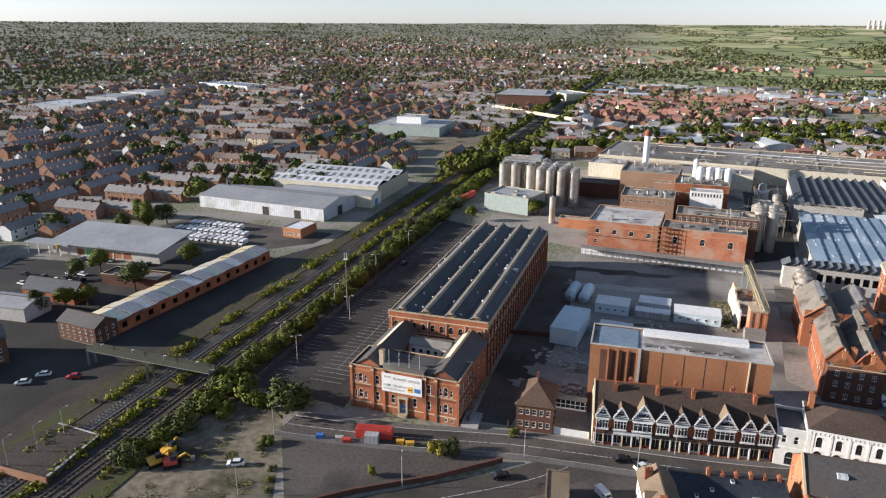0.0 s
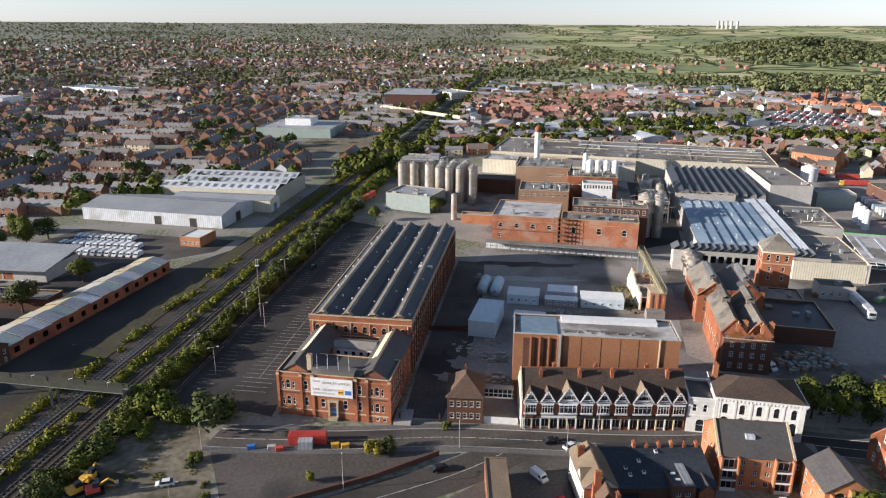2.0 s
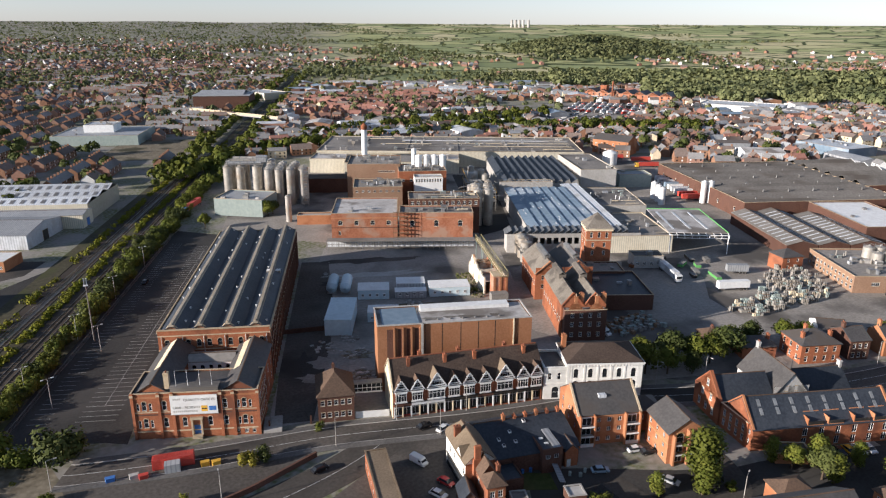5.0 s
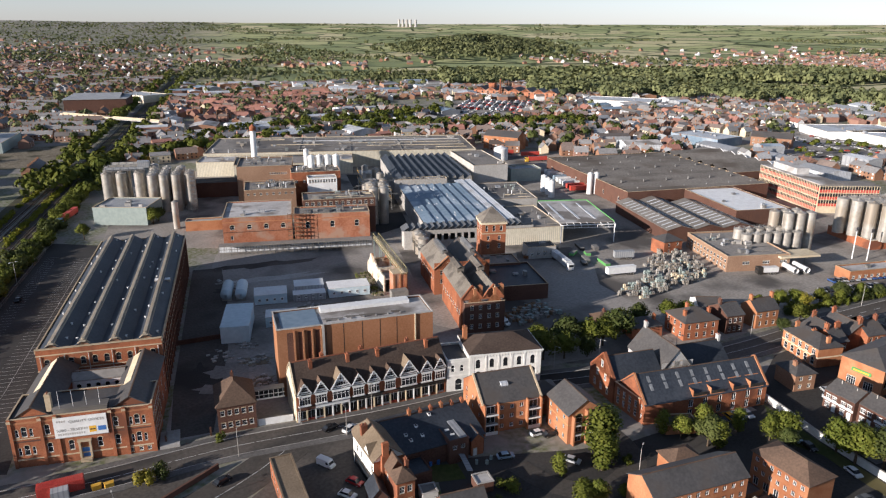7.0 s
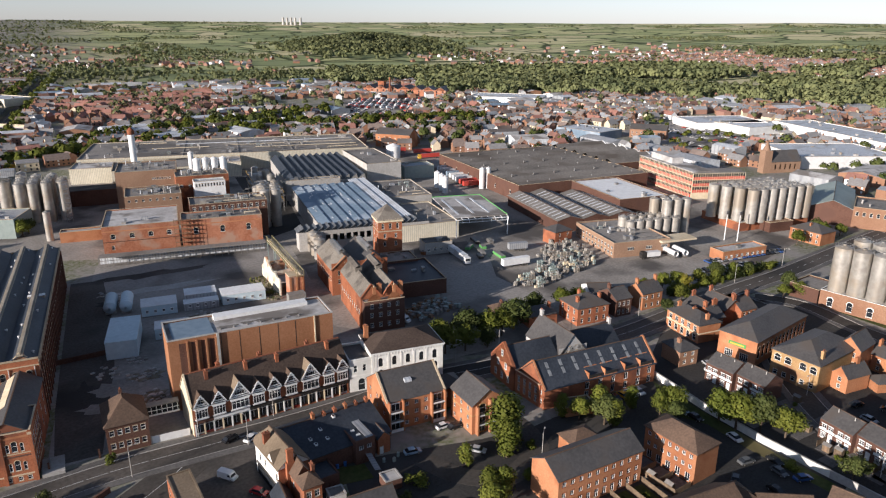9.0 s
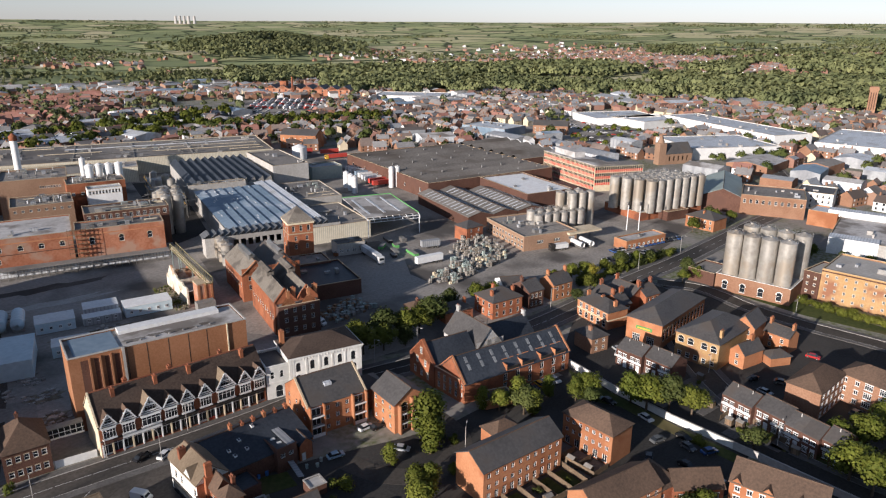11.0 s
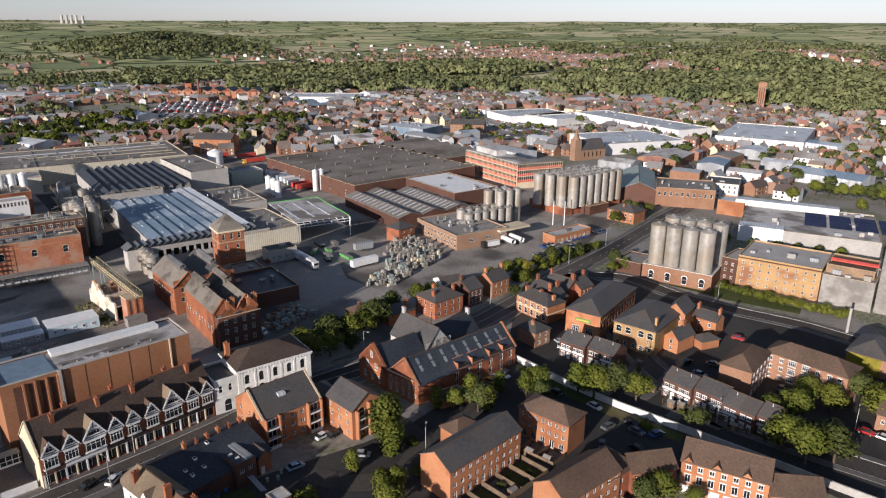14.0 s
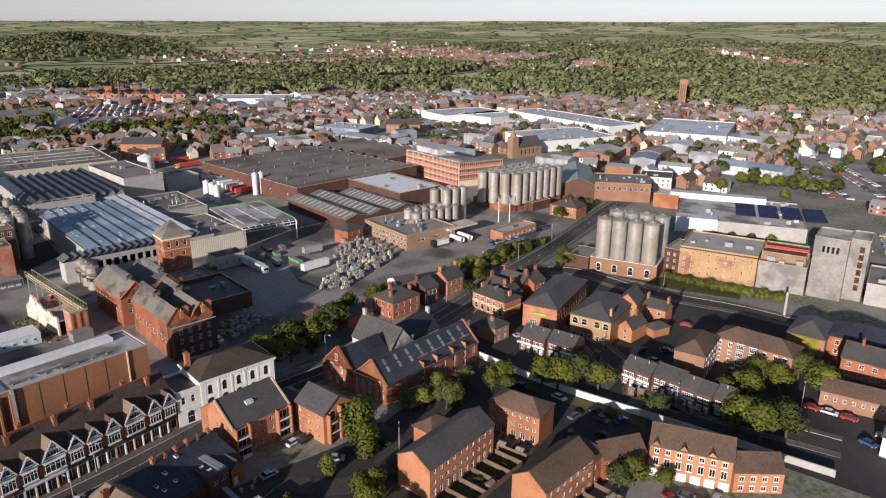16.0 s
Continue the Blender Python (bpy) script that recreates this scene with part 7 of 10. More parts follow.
hall("white_corner_shop", "white corner building with many windows", (408, 91), (410, 72), 22, 9, STUCCO, SLATE, [(0, 6, [1, 4, 6.8], 1.1, 1.5, "sash")], clutter=2, seed=63)
cg = thing("church", "stone church with a spired tower and steep nave", "church", line((480, 198), (494, 190)))
part("tower", Shape().box(-6, 0, 0, 0, 6, 16), BRICK_T, cg)
part("spire", Shape().tube(-3, 3, 16, 23, 2.8, 0.15, 8), BRICK_T, cg)
part("nave", wall_shape(24, 13, 8, [(0, x, x + 1.2, 2.5, 6) for x in (3, 7, 11, 15, 19)], (1, 3), 15), BRICK_T, cg)
part("nave_roof", Shape().roof_gable(0, 0, 24, 13, 8, 15, "x", 0.3), SLATE, cg)
for p, q, D, h in (((550, 236), (512, 190), 76, 8.5), ((698, 290), (620, 160), 42, 9), ((607, 126), (607, 57), 100, 9)):
    hall("retail_shed", "large white retail shed with a pale roof", p, q, D, h, PAINT, SHEET_W, clutter=10, seed=int(p[0]))

# ---- corner pub and its dark roofed rows below the high street ----
pub = house("pub_range", "white rendered pub range with dark shopfront and a rounded corner", (42.4, 128.4), (41.0, 116.0), 7.2, 7.6, 10.6, "x", STUCCO, TILE_T, wins=[(0, [2.2, 5.0, 11.4], [4.4], 1.0, 1.5, "sash")], cat="pub")
W = span((42.4, 128.4), (41.0, 116.0))
part("end_wall", Shape().box(W, 0, 0, W + 0.12, 7.2, 7.4), BRICK, pub, "red brick end wall")
part("shopfront", Shape().box(0.4, -0.12, 0, W - 0.6, 0, 2.9).box(0.2, -0.2, 2.9, W - 0.4, 0, 3.3, 1), [GLASS, PAINT_B], pub, "dark glazed pub front")
part("corner_drum", Shape().tube(0, 3.6, 0, 7.6, 3.55, 3.55, 20), STUCCO, pub)
part("corner_roof", Shape().tube(0, 3.6, 7.55, 10.7, 3.95, 0.1, 20), TILE_T, pub, "conical slate roof on the rounded corner")
g = Shape()
g.face([(6.6, -0.06, 7.5), (10.4, -0.06, 7.5), (8.5, -0.06, 9.8)])
part("gablet", g, STUCCO, pub)
part("gablet_roof", Shape().roof_gable(6.6, 0, 10.4, 3.5, 7.5, 9.8, "y", 0.2, 0.15), TILE_T, pub)
chimney(pub, 2.6, 1.6, 8.6, 2.6, 1.0, 1.5, BRICK, 3)
part("chimney_breast", Shape().box(W + 0.1, 1.6, 0, W + 1.1, 3.6, 9.0).box(W + 0.2, 1.9, 9.0, W + 1.0, 3.3, 12.2).box(W + 0.1, 1.8, 11.6, W + 1.1, 3.4, 11.9), BRICK, pub, "tall brick chimney breast")
pr = thing("pub_row", "long dark slate-roofed pub row with a line of brick chimneys", "pub", line((48.2, 118.4), (71.0, 115.1)))
W = span((48.2, 118.4), (71.0, 115.1))
ends = [(0, 0), (15, 0), (15, 6), (10.5, 8.1), (0, 5)]
w = Shape()
w.face([(0, y, z) for y, z in ends][::-1])
w.face([(W, y, z) for y, z in ends])
w.face([(0, 0, 0), (W, 0, 0), (W, 0, 5), (0, 0, 5)])
w.face([(W, 15, 0), (0, 15, 0), (0, 15, 6), (W, 15, 6)])
part("wall", w, BRICK_D, pr)
part("rear_roof", Shape().slab([(-0.2, -0.4, 5.0), (W + 0.2, -0.4, 5.0), (W + 0.2, 10.5, 8.25), (-0.2, 10.5, 8.25)], 0.2), SLATE_D, pr, "long dark slate catslide")
part("front_roof", Shape().slab([(-0.2, 10.5, 8.25), (W + 0.2, 10.5, 8.25), (W + 0.2, 15.4, 5.95), (-0.2, 15.4, 5.95)], 0.2), SLATE_D, pr)
part("ridge_tiles", Shape().box(-0.2, 10.35, 8.2, W + 0.2, 10.65, 8.38), TILE, pr)
for i in range(6):
    chimney(pr, 7.6 + i * 2.9, 10.6, 7.9, (1.7, 1.1, 1.3, 1.6, 1.2, 1.4)[i], 0.7, 1.0, BRICK_O if i in (0, 3) else BRICK, 2)
for x, y in ((4.0, 4.4), (4.6, 2.6), (7.4, 6.2), (7.8, 3.2), (12.0, 8.6)):
    part("skylight", Shape().box(x, y, 5.0 + 0.31 * y, x + 0.7, y + 0.95, 5.46 + 0.31 * y).box(x + 0.1, y + 0.1, 5.46 + 0.31 * y, x + 0.6, y + 0.85, 5.48 + 0.31 * y, 1), [PAINT, GLASS], pr, "small white-framed skylight")
ex = house("pub_extension", "two-storey dark brick rear extension with a flat roof", (60.6, 114.9), (65.6, 114.2), 8, 6.1, 6.1, "flat", BRICK_D, SLATE_D, wins=[(0, 2, [3.7], 1.1, 1.1, "casement"), (3, 2, [3.7], 1.0, 1.0, "casement")], cat="extension", parapet=0.15, trim=BRICK_D)
for x, y in ((1.2, 4.6), (1.6, 2.4)):
    part("skylight", Shape().box(x, y, 6.0, x + 1.0, y + 0.6, 6.35), PAINT, ex)
part("sheet_roof", Shape().slab([(2.9, 0.2, 6.5), (4.8, 0.2, 6.5), (4.8, 7.6, 6.9), (2.9, 7.6, 6.9)], 0.12), SHEET_G, ex, "pale grey sheet roof")
house("pub_outhouse", "brick outhouse with a small white-edged gable", (67.0, 114.9), (70.2, 114.3), 6, 4.4, 5.9, "y", BRICK, SLATE_D, doors=[(0, 0.3, 0.9, 2.0, PAINT)], cat="outhouse")
house("link_house", "narrow brick house under a brown tiled gable roof", (42.6, 111.6), (46.2, 111.0), 4.6, 7.0, 9.6, "y", BRICK, TILE, wins=[(3, 2, [4.2], 0.8, 1.3, "sash")], cat="house")
tr = house("stair_turret", "small brick turret house with a hipped roof and pale ridges", (41.9, 107.2), (45.9, 106.6), 4.3, 7.2, 9.4, "hip", BRICK, TILE, wins=[(0, [1.1, 2.9], [1.0, 4.3], 1.1, 1.6, "pair")], chims=[(0.9, 0.9)], cat="house")
house("low_annex", "low slate-roofed annex beside the pub", (37.3, 110.4), (40.9, 109.4), 5.6, 3.0, 5.2, "y", BRICK_D, SLATE_D, cat="annex")
house("scullery", "single-storey dark felted scullery in the yard", (48.4, 111.7), (53.2, 111.0), 6.4, 3.5, 3.5, "flat", BRICK_D, SLATE_D, cat="annex", parapet=0.12, trim=BRICK_D)
house("pub_store", "small flat-roofed store behind the pub yard", (47.6, 106.2), (51.0, 105.2), 3.4, 2.5, 2.5, "flat", CONC, FELT_L, cat="store", parapet=0.1, trim=CONC)
house("garden_store", "small grey felt-roofed store at the end of the garden", (59.6, 102.4), (63.4, 101.4), 3.8, 2.5, 2.5, "flat", BRICK_D, FELT_L, cat="store", parapet=0.1, trim=CONC)
house("cottage", "brick cottage with a grey slate roof", (47.2, 96.6), (56.4, 94.4), 6.0, 4.0, 6.4, "x", BRICK_D, SLATE, wins=[(0, 3, [1.2], 1.0, 1.2, "casement")], cat="cottage")
sheet("ground_pub_lawn", [(53.6, 111.4), (60.8, 108.4), (62.4, 114.2), (56.0, 117.4)], 0.07, GRASS, "shaded mown lawn behind the pub")
cw = thing("covered_way", "narrow covered way with a pale corrugated roof", "walkway", line((61.4, 107.6), (63.6, 114.2)))
part("roof", Shape().slab([(0, -0.7, 2.3), (6.9, -0.7, 2.3), (6.9, 0.7, 2.5), (0, 0.7, 2.5)], 0.06), SHEET_G, cw)
for x in (0.1, 3.4, 6.7):
    part("post", Shape().box(x, -0.6, 0, x + 0.1, -0.5, 2.25), TIMBER, cw)
for i, (x, y) in enumerate(((56.6, 117.0), (58.6, 116.6), (66.2, 111.6), (68.2, 110.2), (70.2, 111.2))):
    solo("wheelie_bin", Shape().box(-0.28, -0.3, 0, 0.28, 0.3, 0.95).box(-0.31, -0.34, 0.95, 0.31, 0.34, 1.05), [PAINT_BL if i < 2 else SHEET_GN], "plastic wheelie bin standing in the pub yard", "bin", pose(x, y, 0.06, 0, 0, i * 31), "yard bins")
house("tan_roof_hall", "long brick hall with a flat tan roof beside the road", (23.6, 133.6), (20.1, 114.0), 4.9, 5.0, 5.0, "flat", BRICK, TILE_T, wins=[(0, 6, [1.6], 1.0, 1.5, "sash")], cat="hall", parapet=0.06, trim=TILE_T)

# ---- left of the railway ----
sm = thing("supermarket", "low supermarket with a broad grey roof and glazed front", "supermarket", line((-178, 302.5), (-123.5, 287)))
W, D = span((-178, 302.5), (-123.5, 287)), 22
part("wall", wall_shape(W, D, 5.6, [(0, 13 + i * 5, 17.2 + i * 5, 0.4, 3.4) for i in range(6)]), CONC, sm)
part("roof", Shape().slab([(-1, -2.5, 5.8), (W + 2, -2.5, 5.8), (W + 2, D + 1, 9), (-1, D + 1, 9)], 0.5), SHEET_G, sm)
for i in range(6):
    part("panel", Shape().box(13 + i * 5, 0.1, 0.4, 17.2 + i * 5, 0.2, 3.4), (BRICK, PAINT_GN, BRICK, BRICK, BRICK_O, BRICK)[i], sm)
part("canopy", Shape().box(-12, -4, 5.0, 12, 3, 5.5), SHEET_G, sm)
for x in (-11, -5, 1, 7):
    part("post", Shape().box(x, -3.6, 0, x + 0.3, -3.3, 5), PAINT, sm)
part("sign", Shape().tube(7, -4.2, 4.0, 5.6, 0.8, n=12), PAINT_Y, sm, "round yellow sign")
CREAM_R = surf("cream_roof", (0.42, 0.35, 0.21), (0.55, 0.47, 0.3), 1.0, 0.1, c=(0.45, 0.43, 0.38), cscale=0.08)
lsd = thing("stepped_roof_shed", "long brick shed under a stepped cream and grey sheet roof", "shed", line((-121.4, 219.9), (-109.4, 214.8)))
part("wall", wall_shape(13, 84, 4.8, [(1, 2 + i * 5.9, 4.2 + i * 5.9, 1.4, 3.4) for i in range(14)]), BRICK, lsd)
for i in range(14):
    y0, y1 = i * 6, i * 6 + 5.85
    e = 0.25 * (i % 2)
    part("roof_bay", Shape().slab([(-0.4, y1, 5.0 + e), (-0.4, y0, 5.0 + e), (6.0, y0, 6.3 + e), (6.0, y1, 6.3 + e)], 0.15), CREAM_R, lsd)
    part("roof_bay", Shape().slab([(6.0, y1, 6.3 + e), (6.0, y0, 6.3 + e), (13.4, y0, 4.9 + e), (13.4, y1, 4.9 + e)], 0.15), (SHEET_GN, SHEET_G, SHEET_W, SHEET_G)[i * 7 % 4], lsd)
    part("gutter", Shape().box(-0.4, y1, 4.8, 13.4, y1 + 0.15, 5.0), STEEL_D, lsd)
house("shed_front_house", "dark brick house at the end of the long shed", (-128, 212.5), (-112.5, 205.8), 9, 6, 8.4, "x", BRICK_D, SLATE, wins=[(0, 6, [0.9, 3.5], 0.9, 1.3, "sash"), (1, 3, [0.9, 3.5], 0.9, 1.3, "sash")], cat="house")
sa = house("distribution_shed", "long grey distribution shed with a weathered sheet roof", (-139.5, 388), (-63.5, 357), 34, 6.8, 9.6, "x", SHEET_W, SHEET_G, cat="distribution shed", doors=[(0, 0.55, 4, 4.5, PAINT_B), (0, 0.8, 4, 4.5, PAINT_B), (1, 0.5, 5, 5, PAINT_B)])
sbd = thing("distribution_hall", "cream distribution hall with white roof and rows of rooflights", "distribution shed", line((-106.5, 421), (-38.5, 399)))
W, D = span((-106.5, 421), (-38.5, 399)), 50
part("wall", wall_shape(W, D, 9.6, [], (1, 3), 9.8), SHEET_C, sbd)
for i in range(3):
    y0, y1 = i * D / 3, (i + 1) * D / 3
    r = part("roof_bay", Shape().roof_gable(0, y0, W, y1, 9.6, 11.6, "x", 0.0, 0.2), SHEET_W, sbd)
    s = Shape()
    for j in range(14):
        x = 2.5 + j * (W - 5) / 13
        for (ya, za), (yb, zb) in (((y0 + 1.5, 9.9), (y0 + 5.5, 10.9)),):
            s.slab([(x - 1.0, ya, za + 0.4), (x + 1.0, ya, za + 0.4), (x + 1.0, yb, zb + 0.4), (x - 1.0, yb, zb + 0.4)], 0.05)
    part("roof_light", s, STEEL_D, r, "dark row of rooflights")
house("hall_annexe", "pale sheeted lean-to in front of the cream hall", (-96, 404), (-41, 386.3), 14, 7.0, 8.0, "x", SHEET_C, SHEET_G, cat="distribution shed", doors=[(1, 0.5, 4, 4, PAINT_BL)])
house("yard_office", "small white-roofed brick office in the van yard", (-79.3, 330.2), (-69.6, 326), 14, 4.4, 4.4, "flat", BRICK_O, PAINT, wins=[(0, 4, [1.2], 1.4, 1.3, "wide")], cat="office", parapet=0.2)
house("brick_flats", "three-storey brick flats with white stair bay", (-152, 181), (-134, 194.5), 12, 8.4, 11, "hip", BRICK_D, SLATE, wins=[(0, 6, [0.9, 3.6, 6.2], 1.1, 1.3, "casement"), (1, 3, [0.9, 3.6, 6.2], 1.1, 1.3, "casement")], cat="flats")
house("dark_hall", "low dark hall with a slate roof", (-160, 247), (-137, 240), 9, 4, 7.5, "x", BRICK, SLATE_D, cat="hall")
house("grey_shed", "low workshop with a grey sheet roof", (-166, 229), (-146, 224), 12, 5, 6.8, "x", CONC, SHEET_G, cat="workshop")
house("hedge_hall", "long flat brick hall by the trees", (-137, 262), (-112, 255), 9, 4, 4, "flat", BRICK_D, FELT, cat="hall")
sheet("ground_leftpark", [(-190, 200), (-240, 150), (-160, 110), (-132, 134), (-121, 165), (-108, 192), (-112, 205), (-128, 212), (-110, 216), (-76, 296), (-95, 318), (-130, 284), (-190, 295)], 0.02, ASPH, "asphalt car parks beside the sheds")
sheet("ground_apron", [(-140, 122), (-112, 122), rail_at(20, -30), rail_at(50, -22), rail_at(185, -22), (-74, 298), (-112, 214), (-118, 190), (-128, 160)], 0.009, ASPH, "dark asphalt apron between the sheds and the tracks")
sheet("ground_vanyard", [(-148, 345), (-140, 318), (-90, 305), (-62, 318), (-55, 335), (-95, 350), (-134, 368)], 0.025, ASPH_L, "worn asphalt van yard")
PLAT = surf("platform_surface", (0.05, 0.04, 0.034), (0.095, 0.078, 0.066), 1.0, 0.08, vary=0)
pf = thing("loading_platform", "raised paved platform with a brick parapet", "platform")
part("slab", Shape().prism([(-107, 145), (-103, 138.6), (-90, 134.6), (-86.5, 152.3), (-99.7, 158.5)], -0.2, 1.0), PLAT, pf)
part("edge_strip", Shape().bar((-86.7, 153.0, 1.03), (-90.6, 136.0, 1.03), 0.7, 0.08), CONC, pf, "pale platform edge")
part("edge_strip", Shape().bar((-99.7, 158.2, 1.03), (-87, 153.0, 1.03), 0.5, 0.08), CONC, pf)
for a, b in (((-107, 140), (-102, 138)), ((-102, 138), (-89.5, 133.8))):
    part("parapet", Shape().box(0, -0.2, 0, span(a, b), 0.2, 2.0), BRICK_P, pf, "", line(a, b))
# lot furniture
ct = thing("shipping_container", "faded red shipping container with ribbed sides", "container", line((-22, 153.6), (-12.6, 152.4)))
s = Shape().box(0, 0, 0.1, 9.4, 2.5, 2.7)
for i in range(23):
    s.box(0.2 + i * 0.4, -0.06, 0.2, 0.4 + i * 0.4, 0, 2.6).box(0.2 + i * 0.4, 0, 2.7, 0.4 + i * 0.4, 2.5, 2.76)
part("body", s, PAINT_R, ct)
ct = thing("shipping_container", "small grey container beside the red one", "container", line((-19.5, 151), (-16, 150.6)))
part("body", Shape().box(0, 0, 0.1, 3.5, 2.2, 2.3), SHEET_G, ct)
wl2 = thing("retaining_wall", "dark brick retaining wall along the side road", "wall")
for a, b in (((-36, 125), (-20, 131.5)), ((-20, 131.5), (-2, 136.6)), ((-2, 136.6), (14.5, 143.5))):
    part("wall_length", Shape().box(0, -0.2, 0, span(a, b), 0.2, 1.3), BRICK_D, wl2, "", line(a, b))
    part("coping", Shape().box(0, -0.28, 1.3, span(a, b), 0.28, 1.42), BRICK_D, wl2, "", line(a, b))
# car park bays
bays = Shape()
for o, L, n in ((7.5, 5.0, 62), (19.5, 5.0, 60), (24.6, 5.0, 60), (38.5, 4.8, 44)):
    for i in range(n):
        s0 = 52 + i * 2.6
        a, b = rail_at(s0, o + 10), rail_at(s0, o + 10 + L)
        if not (a[1] > 176 and b[0] < -20 + (b[1] - 198) * 0.36):
            continue
        bays.bar((*a, 0.036), (*b, 0.036), 0.12, 0.012)
    p0, p1 = rail_at(54, o + 10), rail_at(52 + n * 2.6, o + 10)
    if o in (19.5, 38.5):
        bays.bar((*rail_at(60, o + 15), 0.036), (*rail_at(200, o + 15), 0.036), 0.12, 0.012)
BAY_LINE = surf("worn_bay_line", (0.22, 0.215, 0.205), (0.5, 0.49, 0.47), 1.2, 0.15, vary=0)
solo("parking_bays", bays, BAY_LINE, "faded white parking bay lines", "road marking", kind="structure")


import collections

# ---- the town round about ----
def inside(x, y, poly):
    c = False
    for i in range(len(poly)):
        (a, b), (p, q) = poly[i], poly[i - 1]
        if (b > y) != (q > y) and x < (p - a) * (y - b) / (q - b) + a:
            c = not c
    return c


CORE = [(-176, 60), (-200, 300), (-150, 430), (-30, 470), (40, 530), (170, 570), (330, 515), (345, 440), (400, 350), (445, 345), (455, 250), (480, 215), (430, 60), (420, -30), (300, -70), (110, -60), (-60, 40)]


def near_rail(x, y, w=26):
    d = (x + 83) * RN.x + (y - 144) * RN.y
    return -w - 6 < d < w - 8


# grey town roof lightened in its base colour to stand for distance haze
ROOF_G = surf("grey_roof", (0.2, 0.192, 0.188), (0.31, 0.3, 0.294), 0.8, 0.02, vary=0, c=(0.14, 0.122, 0.11), cscale=0.012)
ROOF_B = surf("brown_roof", (0.17, 0.132, 0.112), (0.26, 0.205, 0.175), 0.8, 0.02, vary=0, c=(0.1, 0.08, 0.07), cscale=0.012)
ROOF_R = surf("rose_roof", (0.27, 0.13, 0.1), (0.38, 0.2, 0.155), 0.8, 0.02, vary=0, c=(0.16, 0.095, 0.075), cscale=0.012)
WALL_R = surf("town_brick", (0.25, 0.135, 0.098), (0.36, 0.215, 0.16), 0.8, 0.02, vary=0, c=(0.32, 0.2, 0.14), cscale=0.012)
TOWN_MATS = [WALL_R, BRICK_P, PAINT, ROOF_G, ROOF_B, ROOF_R, GLASS, BRICK_P, CREAM, SHEET_W, SHEET_G, FELT, SHEET_B, BRICK_P, FELT_L]


def add_house(s, x, y, ang, W, D, eave, ridge, wall, roof, chim=1, wins=True, z=0.0):
    ca, sa = math.cos(ang), math.sin(ang)

    def P(u, v, h):
        return (x + u * ca - v * sa, y + u * sa + v * ca, z + h)

    w, d = W / 2, D / 2
    c = [(-w, -d), (w, -d), (w, d), (-w, d)]
    for i in range(4):
        a, b = c[i], c[(i + 1) % 4]
        s.face([P(*a, -0.5), P(*b, -0.5), P(*b, eave), P(*a, eave)], wall)
    for k in (-1, 1):
        f = [P(k * w, -d, eave), P(k * w, d, eave), P(k * w, 0, ridge)]
        s.face(f if k > 0 else f[::-1], wall)
    o = 0.35
    e2 = eave - (ridge - eave) / d * o
    s.face([P(-w - 0.2, -d - o, e2), P(w + 0.2, -d - o, e2), P(w + 0.2, 0, ridge + 0.1), P(-w - 0.2, 0, ridge + 0.1)], roof)
    s.face([P(w + 0.2, d + o, e2), P(-w - 0.2, d + o, e2), P(-w - 0.2, 0, ridge + 0.1), P(w + 0.2, 0, ridge + 0.1)], roof)
    if wins:
        n = max(2, int(W / 3))
        for k in (-1, 1):
            for i in range(n):
                u = -w + W * (i + 0.5) / n
                for zz in ((0.9, 3.5) if eave > 4.4 else (1.0,)):
                    q = [P(u - 0.55, k * (d + 0.04), zz), P(u + 0.55, k * (d + 0.04), zz), P(u + 0.55, k * (d + 0.04), zz + 1.3), P(u - 0.55, k * (d + 0.04), zz + 1.3)]
                    s.face(q if k < 0 else q[::-1], 6 if (i + int(x)) % 3 else 2)
    for i in range(chim):
        u = -w + W * (i + 0.5) / chim if chim > 1 else w * 0.8
        b0 = [P(u - 0.4, -0.6, ridge - 0.6), P(u + 0.4, -0.6, ridge - 0.6), P(u + 0.4, 0.6, ridge - 0.6), P(u - 0.4, 0.6, ridge - 0.6)]
        t0 = [(a, b, cc + 2.0) for a, b, cc in b0]
        for j in range(4):
            s.face([b0[j], b0[(j + 1) % 4], t0[(j + 1) % 4], t0[j]], 1)
        s.face(t0, 5)


def add_block(s, x, y, ang, W, D, h, wall, roof, z=0.0, rib=True):
    ca, sa = math.cos(ang), math.sin(ang)

    def P(u, v, hh):
        return (x + u * ca - v * sa, y + u * sa + v * ca, z + hh)

    w, d = W / 2, D / 2
    c = [(-w, -d), (w, -d), (w, d), (-w, d)]
    for i in range(4):
        a, b = c[i], c[(i + 1) % 4]
        s.face([P(*a, -0.5), P(*b, -0.5), P(*b, h), P(*a, h)], wall)
    n = max(1, int(D / 18)) if rib else 1
    for i in range(n):
        y0, y1 = -d + D * i / n, -d + D * (i + 1) / n
        m = (y0 + y1) / 2
        zt = h + (y1 - y0) * 0.09
        s.face([P(-w, y0, h), P(w, y0, h), P(w, m, zt), P(-w, m, zt)], roof)
        s.face([P(w, y1, h), P(-w, y1, h), P(-w, m, zt), P(w, m, zt)], roof)
        for k in (-1, 1):
            f = [P(k * w, y0, h), P(k * w, y1, h), P(k * w, m, zt)]
            s.face(f if k > 0 else f[::-1], wall)


